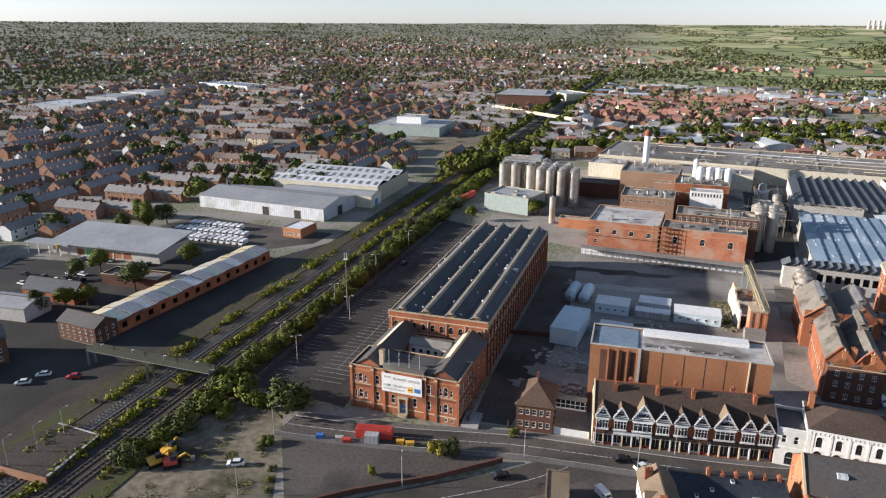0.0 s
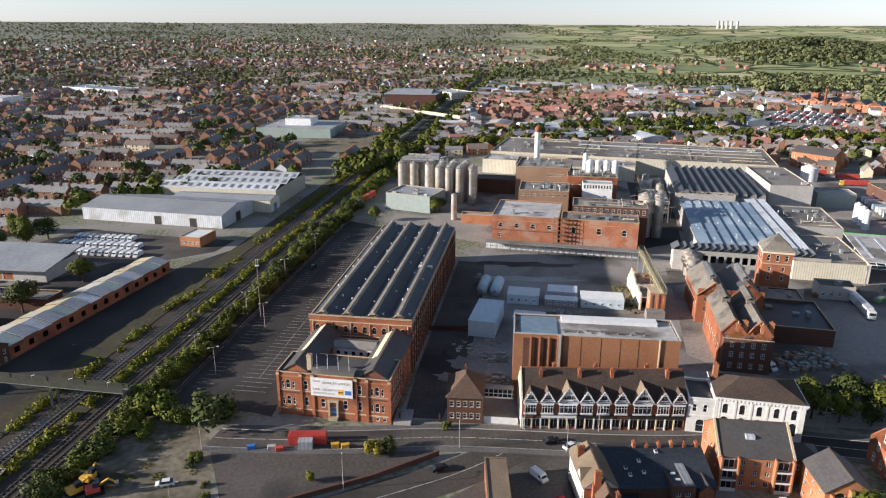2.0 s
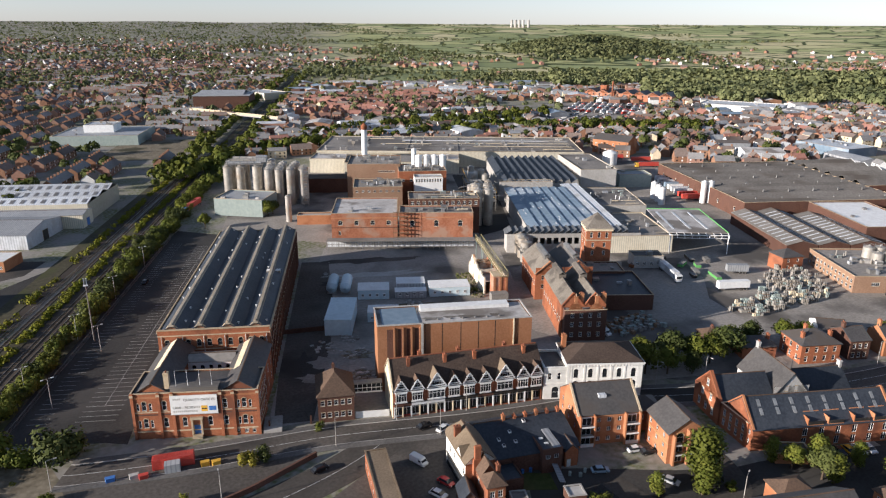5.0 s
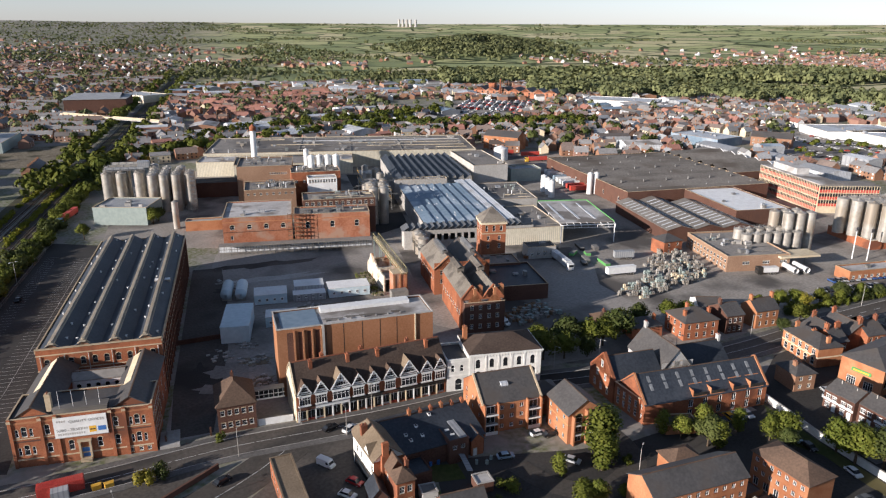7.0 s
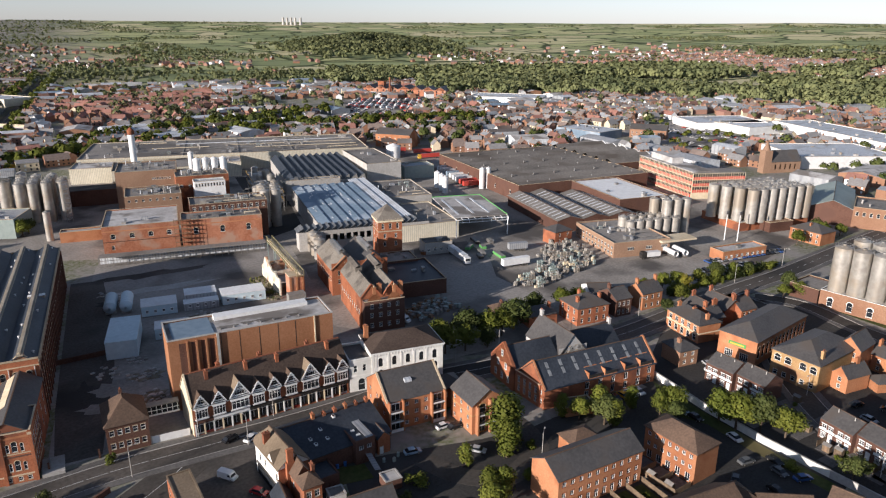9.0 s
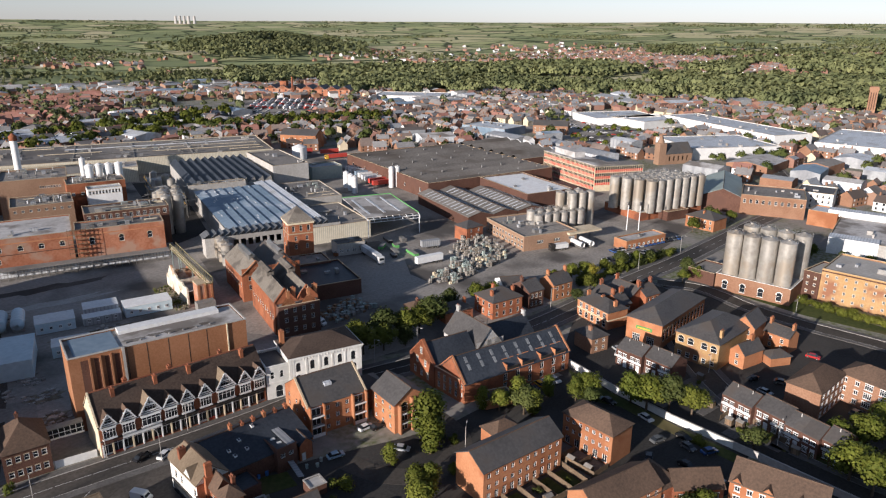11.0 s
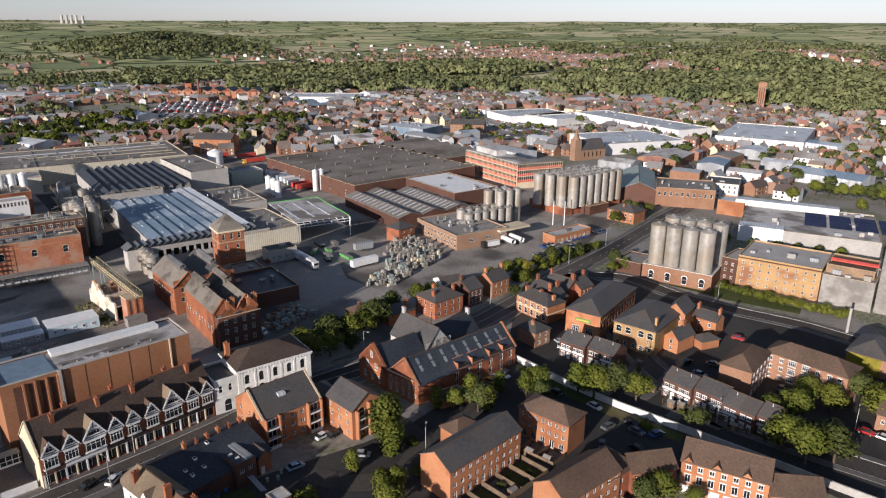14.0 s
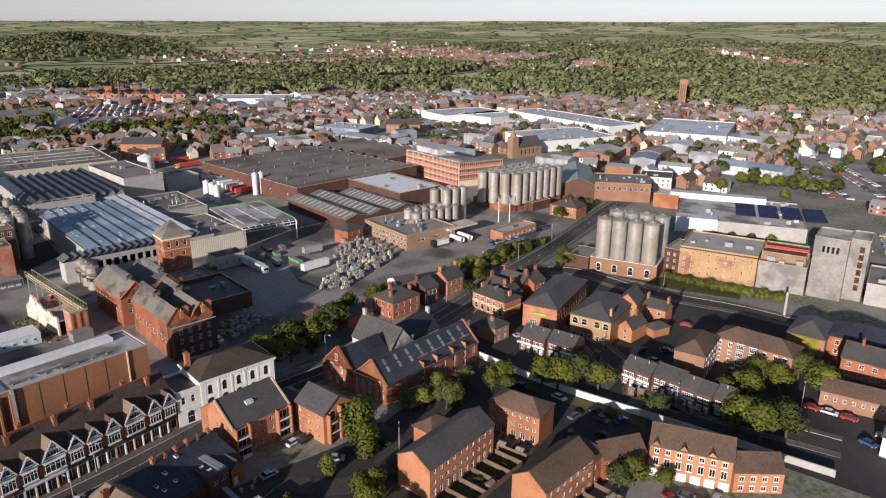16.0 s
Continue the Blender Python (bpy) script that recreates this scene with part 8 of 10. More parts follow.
LORRY_PARK = [(480, 717), (535, 807), (643, 728), (545, 653)]
MILL_GROUND = [(590, 850), (655, 725), (730, 755), (660, 890)]
ESTATE = [(146, 700), (333, 740), (440, 1005), (236, 1005)]
SHED_BELT = [(238, 1008), (445, 1010), (560, 900), (700, 960), (860, 1130), (420, 1330), (300, 1300)]
WORKS_PARK = [(390, 640), (480, 717), (545, 653), (450, 585)]
RETAIL_PARK = [(574, 384), (488, 258), (608, 254), (688, 389)]
TOWN_PARK = [(605, 10), (560, -60), (442, -48), (441, -12)]
VACANT_LOT = [(-40, 583), (21, 571), (51, 664), (-14, 681)]
OPEN_GROUND = [LORRY_PARK, MILL_GROUND, WORKS_PARK, RETAIL_PARK, TOWN_PARK, VACANT_LOT, [(-80, 640), (8, 630), (20, 735), (-60, 760)], [(60, 890), (150, 870), (170, 975), (80, 990)], [(640, 700), (700, 585), (790, 620), (740, 720)], [(495, 425), (495, 350), (575, 318), (560, 425)], [(625, 330), (680, 275), (760, 310), (760, 400), (660, 400)], [(-520, 830), (-430, 810), (-400, 1040), (-480, 1060)], [(330, 480), (360, 435), (385, 445), (355, 490)], [(500, 240), (500, 185), (580, 130), (620, 200), (560, 245)], [(610, 150), (690, 305), (745, 285), (670, 130)], [(598, 48), (598, 136), (716, 136), (716, 48)], [(466, 210), (466, 180), (505, 170), (515, 205)]]
rt = random.Random(77)
far_houses, mid_things = Shape(), 0
far_sheds = Shape()
HOUSE_SPOTS = []


def bearing(x, y):
    return math.degrees(math.atan2(x, y))


def blocked(x, y):
    return inside(x, y, CORE) or near_rail(x, y) or any(inside(x, y, p) for p in OPEN_GROUND)


# nearby terraces as things of their own
def terrace_run(x, y, ang, n, wd, D, wall, roof, label, fine):
    ob = thing("terrace_row", label, "terraced houses", pose(x, y, 0, 0, 0, math.degrees(ang)), "brick terrace rows")
    W = n * wd
    a = Shape()
    add_house(a, 0, 0, 0, W, D, 5.4, 8.4, 0, 0, 0, False)
    walls, roofs = Shape(), Shape()
    for f, m in zip(a.f, range(len(a.f))):
        t = walls if m < 6 else roofs
        t.face([a.v[i] for i in f])
    part("wall", walls, wall, ob)
    part("roof", roofs, roof, ob)
    for i in range(n):
        u = -W / 2 + wd * i
        part("chimney", Shape().box(u - 0.45, -0.7, 7.6, u + 0.45, 0.7, 9.9), BRICK_D, ob)
        for k in (-1, 1) if fine else ():
            for zz in (0.9, 3.5):
                part("window", window_mesh(1.2, 1.4, "sash", PAINT, PAINT), None, ob, "", pose(u + wd * 0.5, k * (D / 2 + 0.12), zz, 0, 0, 0 if k < 0 else 180))
    if not fine:
        w = Shape()
        for i in range(n):
            for k in (-1, 1):
                for zz in (0.9, 3.5):
                    u, y0 = -W / 2 + wd * (i + 0.5), k * (D / 2 + 0.03)
                    w.box(u - 0.6, y0 - 0.03, zz, u + 0.6, y0 + 0.03, zz + 1.4, 0).box(u - 0.5, y0 - 0.05, zz + 0.1, u + 0.5, y0 + 0.05, zz + 1.3, 1)
        part("glazing", w, [PAINT, GLASS], ob)


LABELS = ["brick terrace row with slate roofs and chimneys", "brown brick terrace with clay chimney pots", "rendered terrace row with slate roofs"]
runs = 0
for bx in range(-30, 31):
    for by in range(0, 80):
        # rows run along two directions, in the old street pattern
        ang = radians(74)
        ca, sa = math.cos(ang), math.sin(ang)
        u, v = by * 38.0 + 8 * math.sin(bx * 2.1), bx * 25.0 + (3.5 if bx % 2 else -3.5)
        x, y = -83 + u * ca + v * sa, 144 + u * sa - v * ca
        d, th = math.hypot(x, y), bearing(x, y)
        if d < 120 or d > 2500 or th < -40 or th > 40 or blocked(x, y):
            continue
        side = (x + 83) * RN.x + (y - 144) * RN.y
        if side > -20:
            continue
        if d > 1700 and rt.random() < 0.2 + (d - 1700) / 1400:
            continue
        if rt.random() < 0.12:
            continue
        turn = ang if (int(bx / 4) + int(by / 5)) % 3 else ang + radians(88)
        n = rt.choice((3, 4, 5, 5, 6))
        wall = rt.choice((0, 0, 0, 1, 1, 7, 7, 2)) if rt.random() < 0.95 else 8
        roof = rt.choice((3, 3, 3, 3, 4))
        if d < 480:
            terrace_run(x, y, turn, n, 5.6, 8.5, TOWN_MATS[wall], TOWN_MATS[roof], rt.choice(LABELS), d < 300)
            runs += 1
        else:
            if d > 900 and rt.random() < 0.5:
                for k in range(3):
                    add_house(far_houses, x + rt.uniform(-15, 15), y + rt.uniform(-15, 15), turn + rt.uniform(-0.3, 0.3), rt.uniform(8, 12), rt.uniform(7.5, 9), 5.2, 8.2, rt.choice((0, 7, 1, 2)), rt.choice((4, 3, 4, 3, 5)), 1, d < 1000)
            else:
                add_house(far_houses, x, y, turn, n * 5.6, 8.5, 5.4, 8.6, wall, roof, n if d < 1300 else 3, d < 1000)
def town_edge(th):
    """Distance at which the town gives way to woodland, by bearing."""
    if th < 40:
        return 1260
    return 1050 - max(0, min(1, (th - 66) / 18)) * 130 + 25 * math.sin(th * 1.3)


# the works district beyond the brewery, and the town centre to the right
CELLS = collections.defaultdict(list)
for i in range(15000):
    th, d = rt.uniform(6, 102), math.sqrt(rt.uniform(330 ** 2, 1260 ** 2))
    x, y = d * math.sin(radians(th)), d * math.cos(radians(th))
    side = (x + 83) * RN.x + (y - 144) * RN.y
    if blocked(x, y) or side < 20 or d > town_edge(th):
        continue
    # open ground: parks and car parks
    if inside(x, y, [(330, 820), (430, 700), (560, 720), (520, 860)]) or inside(x, y, [(520, 300), (640, 240), (690, 330), (570, 400)]):
        continue
    if inside(x, y, [(480, 150), (505, 240), (610, 200), (590, 115)]) or inside(x, y, [(600, 150), (690, 305), (745, 285), (660, 130)]) or inside(x, y, [(598, 48), (598, 136), (716, 136), (716, 48)]) or inside(x, y, [(425, 45), (470, 40), (600, -20), (600, -120), (420, -60)]):
        continue
    estate, belt = inside(x, y, ESTATE), inside(x, y, SHED_BELT)
    works = belt or (not estate and noise.noise((x * 0.005, y * 0.005, 8.0)) > (0.05 if th < 52 else 0.22))
    big = i < 3400 and works
    if belt and not big and rt.random() < 0.75:
        continue
    r = rt.uniform(13, 26) if big else rt.uniform(4.6, 7.4)
    cx, cy = int(x // 60), int(y // 60)
    if any((x - p) ** 2 + (y - q) ** 2 < (r + c) ** 2 for u in (-1, 0, 1) for v in (-1, 0, 1) for p, q, c in CELLS[cx + u, cy + v]):
        continue
    CELLS[cx, cy].append((x, y, r * 0.95))
    HOUSE_SPOTS.append((x, y, r))
    ang = radians(rt.choice((-18, 72)) + rt.uniform(-8, 8) + 40 * noise.noise((x * 0.004, y * 0.004, 3.0)))
    if big:
        add_block(far_sheds, x, y, ang, r * rt.uniform(1.3, 1.9), r * rt.uniform(0.9, 1.3), rt.uniform(4.5, 8), rt.choice((9, 9, 10, 13, 10, 0)), rt.choice((9, 9, 10, 10, 14, 11, 12, 3)))
    else:
        add_house(far_houses, x, y, ang, r * rt.uniform(1.7, 2.3), r * rt.uniform(1.1, 1.35), rt.uniform(4.6, 6.4), rt.uniform(7.4, 9.2), rt.choice((0, 0, 0, 7, 13, 13, 2, 8, 1)), rt.choice((5, 5, 5, 5, 4) if estate else (5, 4, 4, 3, 3, 3, 3, 10)), rt.choice((0, 1, 2)), d < 800)
# far villages on the slopes
VILLAGES = ((68, 1900, 5, 240), (74.5, 1620, 2.6, 150), (63, 2150, 6, 200), (86, 2000, 2.5, 70), (57, 2000, 5, 120))


def in_village(th, d):
    return any(((th - a) / c) ** 2 * 3 + ((d - b) / 190) ** 2 < 1 for a, b, c, k in VILLAGES)


for th0, d0, w, n in VILLAGES + ((50, 1750, 7, 60), (64, 1950, 9, 110), (72, 2250, 9, 120), (88, 1750, 6, 70), (20, 1900, 12, 90), (44, 2150, 5, 50), (95, 2100, 6, 60), (60, 2500, 12, 90), (2, 1900, 14, 260), (-14, 2000, 14, 260), (-26, 1900, 12, 200), (8, 2500, 12, 160), (-20, 2500, 14, 220), (-4, 2700, 12, 200), (-12, 3100, 18, 160), (77, 1850, 5, 120), (68, 2150, 8, 110), (84, 2050, 7, 90)):
    for i in range(n):
        th, d = th0 + rt.gauss(0, w * 0.5), d0 + rt.gauss(0, 130)
        x, y = d * math.sin(radians(th)), d * math.cos(radians(th))
        add_house(far_houses, x, y, rt.uniform(0, 3.14), rt.uniform(9, 16), 9, 5.4, 8.8, rt.choice((2, 0, 7, 0, 13)), rt.choice((5, 4, 4, 3)), 1, False, land(x, y) - 0.3)
solo("distant_houses", far_houses, TOWN_MATS, "distant streets of brick houses with slate and clay roofs", "houses", kind="stuff")
solo("distant_sheds", far_sheds, TOWN_MATS, "distant pale sheds and flat-roofed works", "industrial sheds", kind="stuff")

# landmarks
cm = thing("brick_malthouse", "large distant red brick malthouse by the railway", "malthouse", line((70, 918), (134, 898)))
part("wall", Shape().box(0, 0, 0, 67, 60, 15), BRICK_D, cm)
part("roof", Shape().box(-1, -1, 15, 68, 61, 16).roof_gable(6, 6, 60, 54, 16, 20, "x", 0.0), SHEET_G, cm)
wt = thing("water_tower", "tall square red brick water tower among trees", "water tower", pose(942, 140, 0, 0, 0, 10))
part("shaft", Shape().box(-4.4, -4.4, -2, 4.4, 4.4, 28), BRICK_P, wt)
part("head", Shape().box(-5, -5, 28, 5, 5, 31.5).box(-4.4, -4.4, 31.5, 4.4, 4.4, 32.5), BRICK_P, wt)
s = Shape()
for k in (-2.4, 0, 2.4):
    s.box(k - 0.5, -4.5, 6, k + 0.5, -4.4, 26).box(-4.5, k - 0.5, 6, -4.4, k + 0.5, 26)
part("window_slots", s, BRICK_D, wt)
mh = thing("mill_complex", "long red brick mill with repeated gables and a chimney", "mill", line((606, 850), (668, 738)))
ML = span((606, 850), (668, 738))
part("wall", Shape().box(0, 0, 0, ML, 30, 9), BRICK_W, mh)
for i in range(7):
    u0, u1 = i * ML / 7 + 0.4, (i + 1) * ML / 7 - 0.4
    part("gable_wall", Shape().slab([(u0, 0.3, 9), (u1, 0.3, 9), ((u0 + u1) / 2, 0.3, 13.5)], 0.4), BRICK_W, mh)
    part("roof", Shape().roof_gable(u0, 0.4, u1, 30, 9, 14, "y", 0.2), ROOF_G, mh)
    for z in (1.8, 5.4):
        part("window", Shape().box(u0 + 3, -0.08, z, u0 + 5, 0, z + 2.6).box(u1 - 5, -0.08, z, u1 - 3, 0, z + 2.6), GLASS, mh)
part("tower", Shape().box(22, 4, 9, 31, 13, 18).box(21.5, 3.5, 18, 31.5, 13.5, 19), BRICK, mh)
part("chimney", Shape().tube(44, -4, 0, 26, 1.6, 1.1, 12), BRICK, mh)
s = Shape()
s.prism([(480, 717), (545, 653), (643, 728), (535, 807)], -0.3, 0.05)
solo("ground_lorry_park", s, YARD, "wide pale asphalt lorry park", "ground", kind="structure")
VAN_C = [PAINT, PAINT, SHEET_G, SHEET_G, SHEET_W, PAINT_B, FELT, PAINT_R]
s = Shape()
for i in range(13):
    for j in range(17):
        if rt.random() < 0.14:
            continue
        x, y = 484 + i * 6.2 + j * 4.4 + rt.uniform(-0.6, 0.6), 716 - i * 5.6 + j * 4.6
        if not inside(x, y, LORRY_PARK):
            continue
        k, L, h = rt.randrange(8), rt.uniform(2.2, 4.0), rt.uniform(1.8, 3.3)
        s.box(x - L, y - 1.1, 0.4, x + L * 0.5, y + 1.1, h, k).box(x + L * 0.5, y - 1.0, 0.4, x + L * 0.8, y + 1.0, h * 0.75, k).box(x - L, y - 1.0, 0.05, x + L * 0.8, y + 1.0, 0.4, 5)
solo("parked_lorries", s, VAN_C, "rows of parked vans and lorries far off", "lorries", kind="stuff")
sheet("ground_works_park", WORKS_PARK, 0.05, YARD, "worn asphalt staff car park beyond the works")
sheet("ground_retail_park", RETAIL_PARK, 0.05, YARD, "asphalt retail car park with planted islands")
sheet("ground_town_park", TOWN_PARK, 0.05, YARD, "asphalt town car park")
sheet("ground_vacant_lot", VACANT_LOT, 0.05, DIRT, "cleared dusty lot beside the railway")


def far_cars(poly, row, pitch, turn, fill, label):
    """Rows of small parked cars across a far car park."""
    xs, ys = [p[0] for p in poly], [p[1] for p in poly]
    cx, cy = sum(xs) / len(xs), sum(ys) / len(ys)
    ca, sa = math.cos(radians(turn)), math.sin(radians(turn))
    s = Shape()
    for i in range(-40, 41):
        for j in range(-12, 13):
            u, v = i * pitch, j * row + (2.6 if j % 2 else -2.6)
            x, y = cx + u * ca - v * sa, cy + u * sa + v * ca
            if not inside(x, y, poly) or rt.random() > fill:
                continue
            k = rt.randrange(8)
            f = Shape().box(-0.88, -2.1, 0.3, 0.88, 2.1, 0.85, k).box(-0.75, -1.0, 0.85, 0.75, 1.3, 1.42, 5).box(-0.7, -0.8, 1.4, 0.7, 1.1, 1.46, k).box(-0.8, -1.9, 0.05, 0.8, 1.9, 0.3, 5)
            n = len(s.v)
            s.v += [(x + a * ca - b * sa, y + a * sa + b * ca, c) for a, b, c in f.v]
            s.f += [tuple(n + q for q in g) for g in f.f]
            s.m += f.m
            s.s += f.s
    solo("parked_cars", s, VAN_C, label, "cars", kind="stuff")


far_cars(WORKS_PARK, 15, 2.7, 40, 0.6, "rows of parked cars beyond the works")
far_cars(RETAIL_PARK, 15, 2.7, 62, 0.42, "rows of shoppers' cars among planted islands")
far_cars(TOWN_PARK, 15, 2.7, 15, 0.5, "cars parked in the town car park")
SHEDS = [("pale retail shed with a white roof", (660, 681), (713, 599), 55, 6, PAINT, SHEET_W), ("blue-fronted store with a white roof", (508, 412), (507, 362), 34, 7, SHEET_B, SHEET_W), ("long white retail shed with a pale roof", (667, 382), (636, 338), 76, 7, PAINT, SHEET_W), ("white retail shed with a red front", (659, 332), (643, 288), 60, 7, PAINT, SHEET_W),
         ("grey clad factory beside the railway", (-72, 672), (-4, 652), 62, 8, SHEET_GN, SHEET_G), ("white clad processing block", (-46, 690), (-22, 683), 24, 14, PAINT, SHEET_W), ("long pale shed roof among the brick terraces", (-500, 850), (-440, 838), 60, 7, SHEET_W, SHEET_W), ("pale grey shed among terraces", (-470, 930), (-425, 920), 50, 8, SHEET_W, SHEET_G), ("white shed with ridged roof", (-455, 1000), (-415, 990), 40, 8, PAINT, SHEET_W), ("leisure building with a pale blue roof", (-400, 1165), (-300, 1085), 40, 9, SHEET_W, SHEET_B),
         ("white shed across the lorry park", (560, 830), (610, 770), 20, 6, PAINT, SHEET_W), ("pale cream warehouse by the sidings", (170, 985), (205, 1000), 60, 9, SHEET_C, SHEET_W)]
for lab, p, q, D, h, wall, roof in SHEDS:
    hall("far_shed", lab, p, q, D, h, wall, roof, cat="shed", clutter=4, seed=int(abs(p[0])))
house("brick_warehouse", "brown brick warehouse with a slate roof", (547, 357), (560, 327), 15, 8, 12, "x", BRICK_P, SLATE, wins=[(0, 8, [1.2, 4.2], 1.1, 1.5, "sash")], cat="warehouse")
for i in range(5):
    a, b = 30.15 + (i if i < 4 else 3.7) * 0.3 + (0.2 if i == 4 else 0), 4450
    x, y = b * math.sin(radians(a)), b * math.cos(radians(a))
    ob = thing("cooling_tower", "hazy concrete cooling tower on the horizon", "cooling tower", pose(x, y, land(x, y) - 6), "power station")
    sh = Shape()
    for k in range(8):
        z0, z1 = k * 6.0, (k + 1) * 6.0
        r0, r1 = (10.5 - 4 * math.sin(min(1, zz / 40) * 1.5) + max(0, zz - 40) * 0.1 for zz in (z0, z1))
        sh.tube(0, 0, z0, z1, r0, r1, 16, cap=False)
    part("shell", sh, CONC, ob)


# ---- trees ----
def leaf_cards(centres, radii, n, size, rng, squash=1.0, up=0.25):
    """Outward-facing leaf clumps on the shells of blobs, with normals rounded towards the crown."""
    V, N = [], []
    for (cx, cy, cz), r in zip(centres, radii):
        d = rng.normal(size=(n, 3))
        d /= np.linalg.norm(d, axis=1)[:, None]
        p = d * (r * rng.uniform(0.55, 1.15, (n, 1))) * (1, 1, squash) + (cx, cy, cz)
        nrm = d + rng.normal(scale=0.45, size=(n, 3)) + (0, 0, up)
        nrm /= np.linalg.norm(nrm, axis=1)[:, None]
        t = np.cross(nrm, rng.normal(size=(n, 3)))
        t /= np.linalg.norm(t, axis=1)[:, None] + 1e-9
        b = np.cross(nrm, t)
        s1, s2 = size * rng.uniform(0.6, 1.3, (n, 1)), size * rng.uniform(0.5, 1.0, (n, 1))
        q = np.stack([p - t * s1, p - b * s2, p + t * s1, p + b * s2], 1).reshape(-1, 3)
        V.append(q)
        soft = d * 0.75 + nrm * 0.45 + (0, 0, 0.1)
        N.append(np.repeat(soft / np.linalg.norm(soft, axis=1)[:, None], 4, 0))
    V = np.concatenate(V)
    return V, np.arange(len(V)).reshape(-1, 4), np.concatenate(N)


def card_mesh(name, V, F, mat, N=None):
    me = bpy.data.meshes.new(name)
    me.from_pydata(V.tolist(), [], F.tolist())
    me.materials.append(mat)
    me.update()
    if N is not None:
        me.polygons.foreach_set("use_smooth", [True] * len(F))
        me.normals_split_custom_set_from_vertices(N.tolist())
    return me


TREES = {}


def tree_kind(kind, seed):
    """Trunk and crown meshes of a tree one unit high."""
    if (kind, seed) in TREES:
        return TREES[kind, seed]
    rng = np.random.default_rng(seed * 7 + 3)
    s = Shape()
    s.tube(0, 0, 0, 0.32, 0.028, 0.018, 8)
    if kind == "poplar":
        cs = [(rng.normal(0, 0.02), rng.normal(0, 0.02), 0.18 + 0.105 * i) for i in range(8)]
        rs = [0.10 + 0.08 * math.sin(math.pi * (i + 1) / 9) for i in range(8)]
        n, size = 170, 0.027
    elif kind == "bush":
        cs = [(rng.uniform(-0.5, 0.5), rng.uniform(-0.5, 0.5), rng.uniform(0.25, 0.6)) for i in range(7)]
        rs = [rng.uniform(0.28, 0.42) for _ in cs]
        n, size = 130, 0.068
    else:
        cs, rs = [], []
        for i in range(9):
            a, q = 2 * math.pi * i / 6 + rng.uniform(-0.4, 0.4), rng.uniform(0.12, 0.26) if i < 6 else rng.uniform(0, 0.1)
            cs.append((q * math.cos(a), q * math.sin(a), rng.uniform(0.42, 0.68) if i < 6 else rng.uniform(0.66, 0.8)))
            rs.append(rng.uniform(0.16, 0.23))
        n, size = 230, 0.033
    for c in cs[:6]:
        s.bar((0, 0, 0.22), (c[0] * 0.8, c[1] * 0.8, c[2]), 0.014)
    V, F, N = leaf_cards(cs, rs, n, size, rng)
    TREES[kind, seed] = (s, V, F, N)
    return TREES[kind, seed]


TREE_MESH = {}


def tree(x, y, h, kind="broad", leaf=None, label="", seed=0, wide=1.0, z=0.0, group="trees"):
    leaf = leaf or LEAF
    key = (kind, seed % 5, leaf.name)
    if key not in TREE_MESH:
        s, V, F, N = tree_kind(kind, seed % 5)
        TREE_MESH[key] = (s.mesh("trunk", [BARK]), card_mesh("crown", V, F, leaf, N))
    tm, cm_ = TREE_MESH[key]
    names = {"broad": ("tree", "broad leafy green tree with an uneven crown"), "poplar": ("poplar_tree", "slender upright green tree"), "bush": ("bush", "dense rounded green bush")}[kind]
    ob = thing(names[0], label or names[1], "bush" if kind == "bush" else "tree", pose(x, y, z, 0, 0, (seed * 77) % 360), group if kind != "bush" else "bushes")
    ob.scale = (h * wide, h * wide, h)
    part("trunk", tm, None, ob)
    part("crown", cm_, None, ob)
    return ob


NEAR = [(110, 145, 9), (116, 144, 10), (122, 141, 8), (127, 146, 10), (133, 142, 9), (139, 141, 9), (146, 142, 10), (151, 145, 8), (118, 150, 8), (129, 138, 6),
        (76.6, 86.3, 6), (72, 82, 7), (118.7, 86, 7.5), (116, 92, 5.5), (134, 79, 6), (134.5, 74.5, 5), (138, 78, 7), (142, 62, 9), (145, 57, 9.5), (143, 67, 8), (147, 51.5, 8),
        (140.8, 34, 6), (158, 13, 9), (154, 18.5, 7.5), (144.5, 2.6, 9), (140, 8.4, 10), (143, 13.5, 9), (148, 4, 8), (170, 11, 8), (169, 5, 8), (180, 0, 8), (173, -6.5, 8), (178, -5, 7),
        (104, 36, 6.5), (107.5, 33.5, 7), (109, 27, 5), (-120.7, 255, 11), (-144.6, 277, 9), (-109, 285, 9), (-146, 232, 8), (-138, 236, 8), (-132, 240, 7), (-150, 268, 8),
        (15.4, 361, 7), (49.5, 372, 8), (53, 376, 7), (222, 124, 7), (233, 121, 6), (244, 119, 7), (252, 116, 6), (216, 127, 7), (198, 114, 5), (212, 116.5, 6), (171, 141, 8), (160, 145, 8), (178, 139, 7),
        (250, 88, 6), (254, 94, 7), (244, 92, 5), (241, 118, 5), (260, 113, 5), (208, 130, 6), (-190, 330, 10), (-160, 335, 9), (-150, 340, 10), (-155, 350, 11), (-145, 352, 10), (-165, 365, 9),
        (336, 112, 8), (345, 118, 7), (318, 116, 7), (350, 108, 6), (412, 104, 7), (396, 60, 6), (312, 60, 6), (313, 48, 5), (315, 38, 5), (316, 30, 5), (317, 21, 5), (319, 12, 5), (451, 34, 9), (450, 27, 9), (449, 20, 9), (449, 12, 9), (449, 4, 9), (448, -3, 9), (448, -11, 9), (452, -20, 9), (424, 44, 8), (420, 8, 7), (500, -10, 8), (520, -25, 8), (560, -33, 8), (557, -50, 8), (530, -50, 8)]
